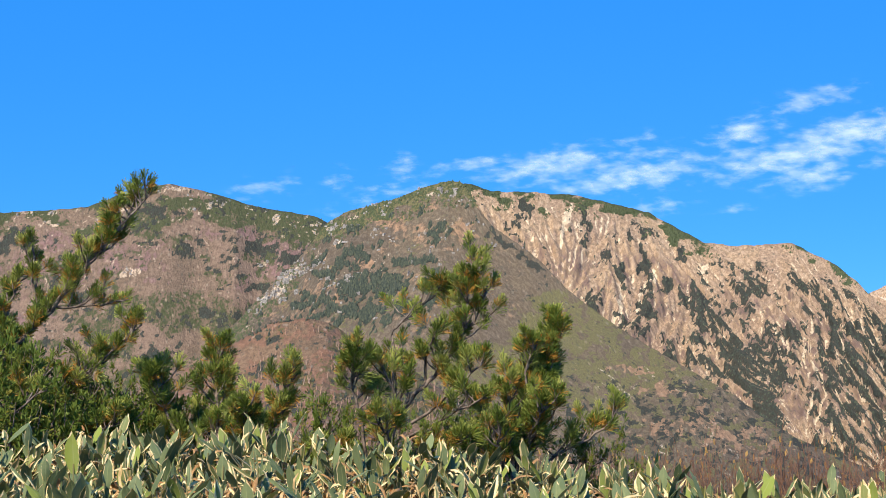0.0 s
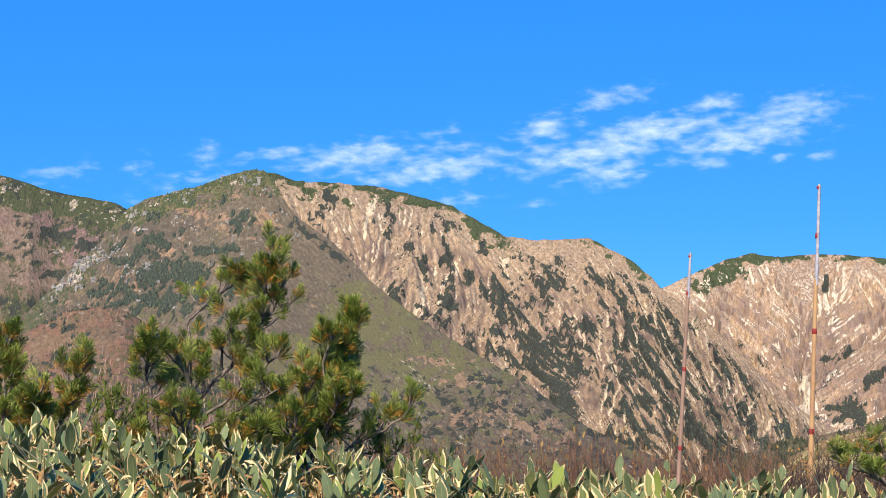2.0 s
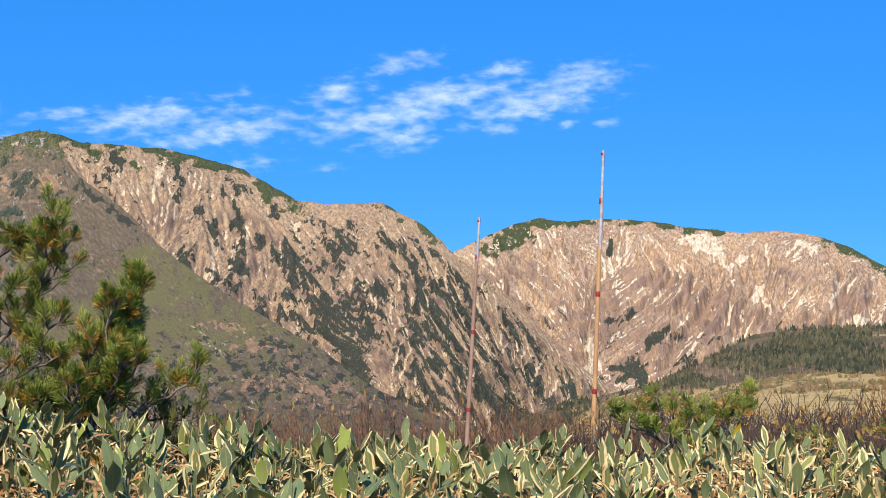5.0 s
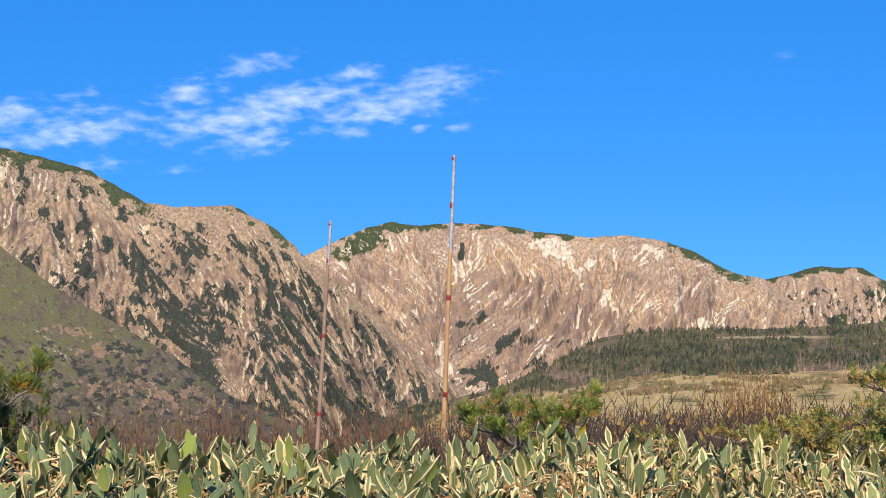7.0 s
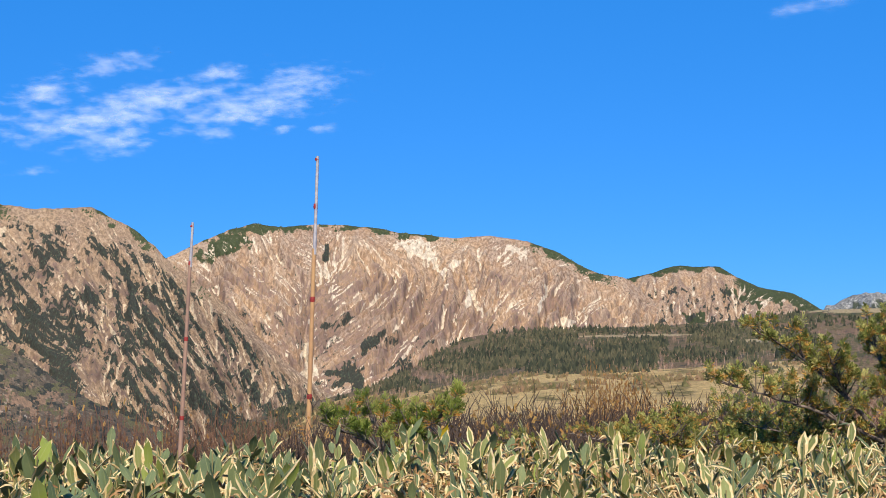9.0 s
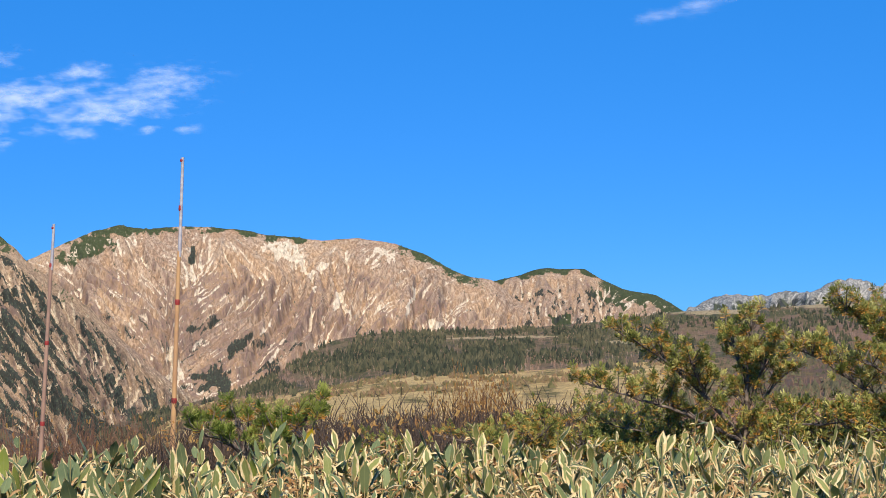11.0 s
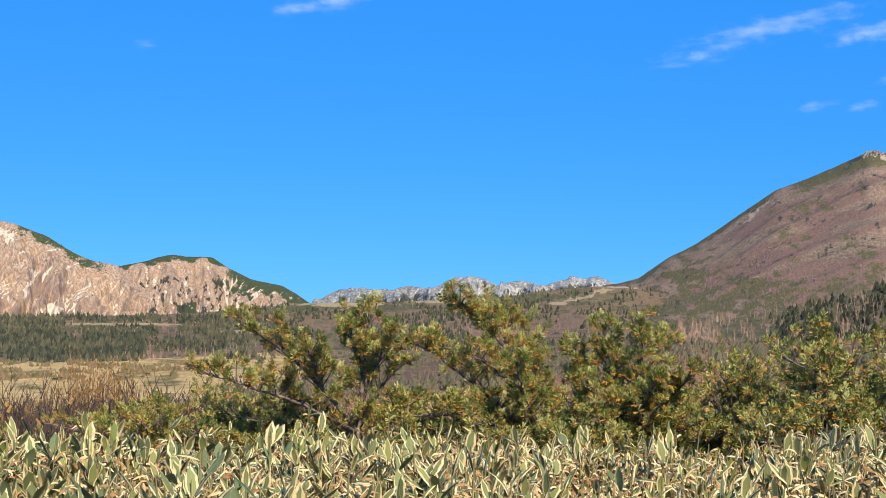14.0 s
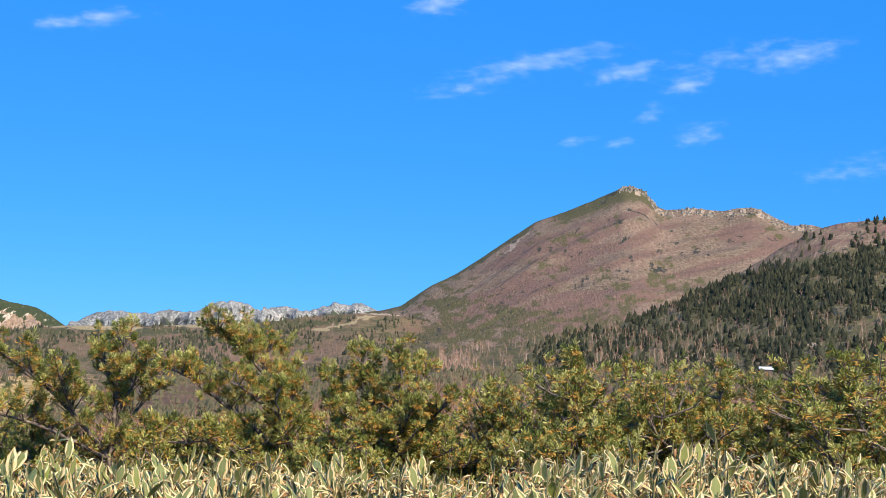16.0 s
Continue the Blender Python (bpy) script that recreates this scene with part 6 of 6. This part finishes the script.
# bearing, distance, top height angle, prototype, turn, spread
front_row = [(57.4, 13.0, -0.35, 1, 20, 0.9), (60.2, 12.4, 0.8, 2, 250, 0.95), (63.3, 12.8, -0.6, 3, 30, 0.9), (66.2, 12.2, 0.5, 4, 170, 0.95), (69.3, 12.6, -0.1, 0, 260, 0.9), (73.0, 12.0, 0.95, 1, 130, 1.15), (76.5, 12.4, 0.8, 2, 0, 1.1)]
back_row = [(46.4, 14.8, -1.6, 4, 15, 0.9), (41.0, 15.0, -1.7, 3, 75, 0.9), (38.4, 14.2, -1.5, 0, 200, 0.8), (49.0, 15.2, -1.2, 1, 320, 1.0), (56.0, 14.8, -0.8, 2, 140, 1.0), (58.8, 14.6, -0.7, 4, 60, 1.0), (62.0, 14.8, -0.6, 0, 210, 1.0), (64.8, 14.6, -0.5, 1, 280, 1.0), (67.8, 14.4, -0.5, 3, 350, 1.0), (71.0, 14.4, -0.2, 2, 190, 1.0)]
low_row = [(33.8, 14.5, -2.5, 2, 33, 0.7), (30.6, 14.0, -3.0, 3, 90, 0.6), (35.8, 13.0, -2.2, 1, 280, 0.8)]
thicket = [(40.0, 13.4, -2.2, 0, 40, 0.8), (42.2, 12.9, -2.4, 1, 110, 0.7), (45.5, 13.2, -2.0, 2, 200, 0.8), (47.5, 12.7, -2.2, 3, 300, 0.8), (49.3, 13.4, -1.9, 4, 20, 0.8), (52.0, 12.7, -2.1, 0, 150, 0.8), (55.2, 13.0, -1.7, 1, 250, 0.8)]
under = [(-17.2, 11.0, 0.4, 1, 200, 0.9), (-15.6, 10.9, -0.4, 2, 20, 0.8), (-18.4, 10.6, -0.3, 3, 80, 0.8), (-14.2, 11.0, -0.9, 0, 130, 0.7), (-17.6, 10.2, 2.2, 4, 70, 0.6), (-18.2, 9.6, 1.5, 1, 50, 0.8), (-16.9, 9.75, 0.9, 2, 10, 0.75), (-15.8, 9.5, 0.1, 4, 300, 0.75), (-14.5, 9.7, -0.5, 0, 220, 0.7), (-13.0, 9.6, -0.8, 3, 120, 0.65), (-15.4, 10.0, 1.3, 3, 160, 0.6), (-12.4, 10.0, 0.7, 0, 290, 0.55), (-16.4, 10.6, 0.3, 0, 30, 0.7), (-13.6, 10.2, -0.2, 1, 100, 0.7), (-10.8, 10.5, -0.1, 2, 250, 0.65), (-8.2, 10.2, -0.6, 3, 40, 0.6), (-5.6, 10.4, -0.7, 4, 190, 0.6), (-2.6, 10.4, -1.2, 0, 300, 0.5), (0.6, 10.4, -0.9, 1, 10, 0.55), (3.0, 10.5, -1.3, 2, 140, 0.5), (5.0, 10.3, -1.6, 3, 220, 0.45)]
behind = {(t[0], t[1]) for t in thicket}
for az, r, e, k, turn, wide in front_row + back_row + low_row + under + thicket:
    z0 = float(ground_z(np.array([az]), np.array([r]))[0])
    top = zz(r, e - (0.45 if az > 20 else 0.2) - (0.35 if az > 20 and r > 14 else 0))
    low = e < -1.4
    tree = thing("dwarf_pine", "low dwarf pine spreading behind the bamboo grass" if low else "spreading dwarf pine with green and orange needle tufts", "tree", (math.sin(radians(az)) * r, math.cos(radians(az)) * r, z0), "dwarf pines")
    tree.rotation_euler, tree.scale = (0, 0, radians(turn)), (wide, wide, (top - z0) / 2.0)
    kit = shaded_meshes[k] if az < 20 else light_meshes[k] if (r > 14 and az > 40) or (az, r) in behind else hedge_meshes[k]
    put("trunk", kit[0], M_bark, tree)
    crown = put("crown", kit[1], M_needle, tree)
    if az < 20:                                        # the stand ahead is a deeper green; its inner shade is in the dimmed tones
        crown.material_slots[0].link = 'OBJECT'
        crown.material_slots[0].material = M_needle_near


# ---- bare shrubs ----
def shrub(rng, height, width, stems=26, twigs=6, leafy=0.0):
    """A leafless bush: many thin stems in a fan with finer twigs, as tapered wood; a few withered leaves."""
    pieces = []
    for _ in range(stems):
        th, out = rng.rand() * 6.28, width * 0.5 * rng.rand() ** 0.7
        h = height * (0.6 + 0.4 * rng.rand()) * (1 - 0.25 * out / (width * 0.5))
        p = bez([(rng.randn() * 0.08, rng.randn() * 0.08, -0.2), (math.cos(th) * out * 0.4, math.sin(th) * out * 0.4, h * 0.5), (math.cos(th) * out, math.sin(th) * out, h)], 7)
        pieces.append(tube(p, np.linspace(0.016, 0.004, 7), 3))
        for _ in range(twigs):
            t = rng.randint(2, 7)
            a = p[t]
            d = np.array([rng.randn() * 0.6, rng.randn() * 0.6, 0.5 + rng.rand()]); d /= np.linalg.norm(d)
            ln = height * (0.12 + 0.16 * rng.rand())
            pieces.append(tube(np.array([a, a + d * ln * 0.5 + rng.randn(3) * 0.02, a + d * ln]), [0.008, 0.006, 0.003], 3))
    v, f, _, _ = joined(pieces)
    leaves = None
    if leafy:
        n = int(leafy)
        i = rng.randint(0, len(v), n)
        i = i[v[i, 2] > height * 0.35]
        c = v[i]
        a, b = rng.randn(len(i), 3) * 0.024, rng.randn(len(i), 3) * 0.024
        lv = np.stack([c - a, c + b, c + a, c - b], 1).reshape(-1, 3)
        leaves = (lv, np.arange(len(lv)).reshape(-1, 4))
    return (v, f), leaves


M_dead_leaf = island_mat("withered_leaves", [(0.38, 0.19, 0.05), (0.26, 0.13, 0.05), (0.46, 0.28, 0.09), (0.36, 0.18, 0.055)], 0.8, 0.1, 0.2, False)
rng = np.random.RandomState(44)
shrub_meshes = []
for k in range(4):
    (v, f), lv = shrub(rng, 2.0, 2.4, 22, 6, 1500 if k % 2 else 60)
    shrub_meshes.append((mesh_np("stems", v, f, flat_cover(len(v), 0.15 * (k % 2))), mesh_np("leaves", lv[0], lv[1], smooth=False)))


def put_shrub(az, r, e, k, wide, label, wood=M_twig):
    z0 = float(ground_z(np.array([az]), np.array([r]))[0])
    b = thing("bare_shrub", label, "shrub", (math.sin(radians(az)) * r, math.cos(radians(az)) * r, z0), "bare shrubs")
    s = max(0.4, (zz(r, e) - z0) / 2.0)
    b.rotation_euler, b.scale = (0, 0, rng.rand() * 6.28), (wide, wide, s)
    stems = put("branchwork", shrub_meshes[k][0], M_twig, b)
    stems.material_slots[0].link = 'OBJECT'
    stems.material_slots[0].material = wood
    put("foliage", shrub_meshes[k][1], M_dead_leaf, b)


for i, az in enumerate(np.arange(3.0, 26.0, 0.62)):
    for row in range(1 if i % 2 else 2):
        put_shrub(az + rng.randn() * 0.2, 38.5 + 6 * row + rng.rand() * 4, -2.75 + 0.4 * row + 0.5 * rng.randn() * 0.6 - 0.25 * step(10, 3, az) - 0.5 * step(20, 24, az), 2 * (i % 2), 0.9, "leafless red-brown birch shrub behind the bamboo grass")
for az, r, e, w in ((32.2, 34, -1.8, 0.35), (32.7, 33, -0.85, 0.16), (33.2, 34, -1.4, 0.4), (33.9, 35, -1.42, 0.42), (34.5, 34, -1.6, 0.4), (33.4, 31, -1.75, 0.45), (34.9, 33, -1.95, 0.35), (32.8, 32, -1.9, 0.35)):
    put_shrub(az, r, e, 1 if rng.rand() < .5 else 3, w, "orange-leaved autumn shrub, half bare")
for az in np.arange(26.5, 42, 0.36):
    put_shrub(az, 19 + rng.rand() * 4, -2.65 + 0.35 * rng.rand(), 2 * int(rng.randint(2)), 0.9, "low tangle of dark bare twigs", M_tangle)


for az in np.arange(21.5, 42, 0.45):
    put_shrub(az, 16 + rng.rand() * 2, -3.2 + 0.4 * rng.rand(), 2 * int(rng.randint(2)), 0.75, "low tangle of dark bare twigs", M_tangle)


for az in np.arange(22, 37.5, 0.5):
    put_shrub(az, 26 + rng.rand() * 4, -2.7 + 0.35 * rng.rand(), 2 * int(rng.randint(2)), 1.0, "low tangle of dark bare twigs", M_tangle)


# ---- bamboo grass ----
def blade(rng, length, width, bend, fold, dry, rust, roll=0.0, n=3, gold=0.0):
    """One leaf from its foot along +z: lance-shaped, folded at the midrib, arching forward (+y)."""
    t = np.linspace(0, 1, n + 1)
    shape = np.clip(np.sin(np.pi * np.clip(t * 0.93 + 0.05, 0, 1)) ** 0.58 * (1.06 - 0.22 * t), 0.03, 1)
    shape[-1] = 0.03
    ang = bend * t ** 1.5
    seg = length / n
    y = np.concatenate([[0], np.cumsum(np.sin(ang[1:]) * seg)])
    z = np.concatenate([[0], np.cumsum(np.cos(ang[1:]) * seg)])
    tw = (rng.rand() - 0.5) * 1.0 * t
    v, uv = [], []
    for i in range(n + 1):
        w = width * 0.5 * shape[i]
        for s in (-1, 0, 1):
            a = fold + roll * t[i]
            x, dz = s * w * math.cos(a), -abs(s) * w * math.sin(a)
            nx, ny = x * math.cos(tw[i]) - dz * math.sin(tw[i]), x * math.sin(tw[i]) + dz * math.cos(tw[i])
            v.append((nx, y[i] - ny * math.cos(ang[i]), z[i] + ny * math.sin(ang[i])))
            uv.append(((s + 1) / 2, t[i]))
    f = []
    for i in range(n):
        for s in (0, 1):
            f.append((i * 3 + s, i * 3 + s + 1, i * 3 + s + 4, i * 3 + s + 3))
    c = np.zeros((len(v), 4)); c[:, 0], c[:, 1], c[:, 2] = dry, rust, gold
    return np.array(v), np.array(f), c, np.array(uv)


rng = np.random.RandomState(55)
BLADES = []
for k in range(60):
    kind, dryer = k % 10, 0.45 if k >= 30 else 0.0
    if kind < 5: BLADES.append(blade(rng, 0.165 + 0.055 * rng.rand(), 0.070 + 0.022 * rng.rand(), 0.05 + 0.5 * rng.rand(), 0.1 + 0.35 * rng.rand(), 0.05 + dryer + 0.32 * rng.rand(), 0, gold=(0.4 + 0.6 * rng.rand()) if dryer else 0.15 * rng.rand()))
    elif kind < 7: BLADES.append(blade(rng, 0.12 + 0.06 * rng.rand(), 0.048, 0.3 + 0.9 * rng.rand(), 0.5 + 0.4 * rng.rand(), 0.75 + 0.2 * rng.rand(), 0))
    elif kind < 9: BLADES.append(blade(rng, 0.105 + 0.05 * rng.rand(), 0.034, 0.5 + 1.4 * rng.rand(), 0.8, 1.6, 0, 0.5))
    else: BLADES.append(blade(rng, 0.115 + 0.05 * rng.rand(), 0.036, 1.0 + 1.2 * rng.rand(), 0.7, 1.4, 0.85, 0.4))
LITTER = [blade(rng, 0.055 + 0.05 * rng.rand(), 0.018 + 0.012 * rng.rand(), 0.8 + 2.2 * rng.rand(), 0.7, 1.7, 0.0 if k % 4 == 0 else 0.45 + 0.55 * rng.rand(), 0.6, 3) for k in range(18)]
BLADE_MESH = [mesh_np("leaf", *b) for b in BLADES]
CULM = mesh_np("culm", *tube([(0, 0, -0.65), (0.01, 0, 0.5), (0, 0.01, 1.0)], [0.005, 0.0045, 0.003], 5))


def leaf_set(rng, greener, big, dead=False):
    """Which leaves a culm carries: (blade, foot height below the top, turn, tilt, size)."""
    out = []
    for k in range(rng.randint(8, 12)):
        q = rng.rand()
        kind = rng.randint(0, 5) if q < greener else (rng.randint(5, 7) if q < greener + (0.22 if big > 0.6 else 0.48) else rng.randint(7, 9))
        drop = 0.02 + 0.16 * rng.rand()
        if k > (2 if dead else 4): kind, drop = 9, (0.0 if dead else 0.07) + 0.3 * rng.rand()
        tilt = (2 + (52 if big > 0.6 else 68) * rng.rand() ** 1.4) if kind < 7 else 12 + 85 * rng.rand()
        out.append((kind + 10 * rng.randint(3) + (30 if rng.rand() < max(0.22, (0.74 - big) * 5.0) else 0), drop, rng.rand() * 360, tilt, big * (0.8 + 0.4 * rng.rand())))
    return out


def canopy(az, r):
    """How far the top of the bamboo grass lies under the eye: the stand rises a little away from the eye."""
    far = 8.5 * np.tan(np.radians(np.interp(az, [-20, -4, 1.5, 7, 12, 22, 30, 38, 52, 57, 61, 80], [2.0, 1.9, 2.5, 3.2, 3.5, 3.62, 3.82, 4.3, 4.6, 4.15, 3.9, 4.0])))
    near = np.maximum(0.47, 0.95 * far)
    return np.interp(r, [5.2, 8.5], [near, far])


def green_share(az):
    return float(np.interp(az, [-20, 5, 22, 40, 75], [0.62, 0.50, 0.42, 0.28, 0.20]))


protos_by_zone = []
for zone in range(3):
    row = []
    for k in range(5):
        culm = thing("bamboo_plant", "", "bamboo", (0, 0, 0))
        put("culm", CULM, M_culm, culm)
        for b, drop, turn, tilt, size in leaf_set(rng, (0.5, 0.42, 0.22)[zone], (0.72, 0.66, 0.56)[zone]):
            lf = put("leaf", BLADE_MESH[b], M_sasa, culm)
            lf.matrix_local = pose(0, 0, 1.0 - drop, 0, 0, turn) @ pose(0, 0.004, 0, -tilt) @ Matrix.Diagonal((size, size, size, 1))
        row.append(culm)
    protos_by_zone.append(row)
SASA_LABELS = ("grey-green dwarf bamboo plant with cream-edged leaves", "dwarf bamboo plant with half-withered cream-edged leaves", "withered straw-coloured dwarf bamboo plant")
spots = []
rng = np.random.RandomState(66)
while len(spots) < 4100:
    az, r = (-21 + 100 * rng.rand()) if rng.rand() < 0.7 else (30 + 49 * rng.rand()), math.sqrt(4.8 ** 2 + (8.8 ** 2 - 4.8 ** 2) * rng.rand())
    if r > 8.5 + 0.3 * math.sin(az * 1.7): continue
    top = EYE - canopy(az, r) - float(np.interp(az, [30, 44], [0.08, -0.015])) + rng.randn() * 0.05 + 0.10 * (fbm(np.array([az / 3.0]), np.array([r * 0.8]), 3, 71)[0] - 0.5)
    top += 0.13 * math.exp(-((az - 27.8) / 1.7) ** 2) * (r > 7.2)
    if rng.rand() < 0.04: top += 0.10 * rng.rand() + 0.04
    dead = bool(fbm(np.array([az / 2.2]), np.array([r * 0.9]), 3, 77)[0] > 0.575)
    spots.append((az, r, top - (0.10 if dead else 0.0), dead))
spots.sort(key=lambda s: abs(s[1] - 6.6))
pieces = []
for i, (az, r, top, dead) in enumerate(spots):
    x, y = math.sin(radians(az)) * r, math.cos(radians(az)) * r
    z0 = float(ground_z(np.array([az]), np.array([r]))[0])
    h = top - z0
    zone = 0 if az < 14 else 1 if az < 34 else 2
    if i < 300 and not dead:
        c = copy_thing(protos_by_zone[zone][rng.randint(5)], pose(x, y, z0 + h - 1.0, rng.randn() * 5, rng.randn() * 5, rng.rand() * 360))
        tagged(c, SASA_LABELS[zone], "bamboo", "dwarf bamboo plants")
        continue
    lean = pose(x, y, z0, rng.randn() * 4, rng.randn() * 4, rng.rand() * 360)
    L = np.array(lean)
    cv, cf = tube([(0, 0, -0.05), (0.01, 0, h * 0.5), (0, 0.01, h)], [0.005, 0.0045, 0.003], 4)
    pieces.append((cv @ L[:3, :3].T + L[:3, 3], cf, np.tile([1.2, 0.3, 0, 1.0], (len(cv), 1)), np.full((len(cv), 2), 0.5)))
    for b, drop, turn, tilt, size in leaf_set(rng, green_share(az) * (0.4 if dead else 1.0), float(np.interp(az, [-20, 10, 25, 45, 80], [0.72, 0.70, 0.65, 0.56, 0.54])), dead):
        m = np.array(lean @ pose(0, 0, h - drop, 0, 0, turn) @ pose(0, 0.004, 0, -tilt) @ Matrix.Diagonal((size, size, size, 1)))
        v, f, c, uv = BLADES[b]
        pieces.append((v @ m[:3, :3].T + m[:3, 3], f, c, uv))
    for _ in range(10):
        th, out = rng.rand() * 6.28, 0.02 + 0.12 * rng.rand()
        m = np.array(pose(x + math.cos(th) * out, y + math.sin(th) * out, top - 0.05 - 0.24 * rng.rand() ** 0.8, 0, 0, rng.rand() * 360) @ pose(0, 0, 0, -(20 + 100 * rng.rand())))
        v, f, c, uv = LITTER[rng.randint(18)]
        pieces.append((v @ m[:3, :3].T + m[:3, 3], f, c, uv))
for row in protos_by_zone:
    for culm in row:
        for o in (*culm.children_recursive, culm):
            bpy.data.objects.remove(o)
v, f, c, uv = joined(pieces)
tagged(put("bamboo_grass_thicket", mesh_np("bamboo_grass_thicket", v, f, c, uv), M_sasa), "dense waist-high bamboo grass, leaves green with cream withered edges", "bamboo grass", kind="stuff")

# one leaf that has turned yellow
M_yellow = plain_mat("yellow_leaf", (0.80, 0.56, 0.03), (0.66, 0.42, 0.03), 20.0, 0.5, 0.3)
ya, yr = radians(27.0), 8.35
yz = float(ground_z(np.array([27.0]), np.array([yr]))[0])
yellow = thing("bamboo_plant", "dwarf bamboo plant with one bright yellow leaf", "bamboo", (math.sin(ya) * yr, math.cos(ya) * yr, yz), "dwarf bamboo plants")
put("culm", CULM, M_culm, yellow).matrix_local = Matrix.Diagonal((1, 1, 1.37, 1))
put("leaf", BLADE_MESH[1].copy(), None, yellow, "bright yellow leaf").matrix_local = pose(0, 0, 1.36, 0, 0, 190) @ pose(0, 0, 0, -12) @ Matrix.Diagonal((0.7, 0.7, 0.7, 1))
yellow.children[1].data.materials.clear()
yellow.children[1].data.materials.append(M_yellow)
for turn in (20, 260):
    put("leaf", BLADE_MESH[2], M_sasa, yellow).matrix_local = pose(0, 0, 1.25, 0, 0, turn) @ pose(0, 0, 0, -40) @ Matrix.Diagonal((0.7, 0.7, 0.7, 1))
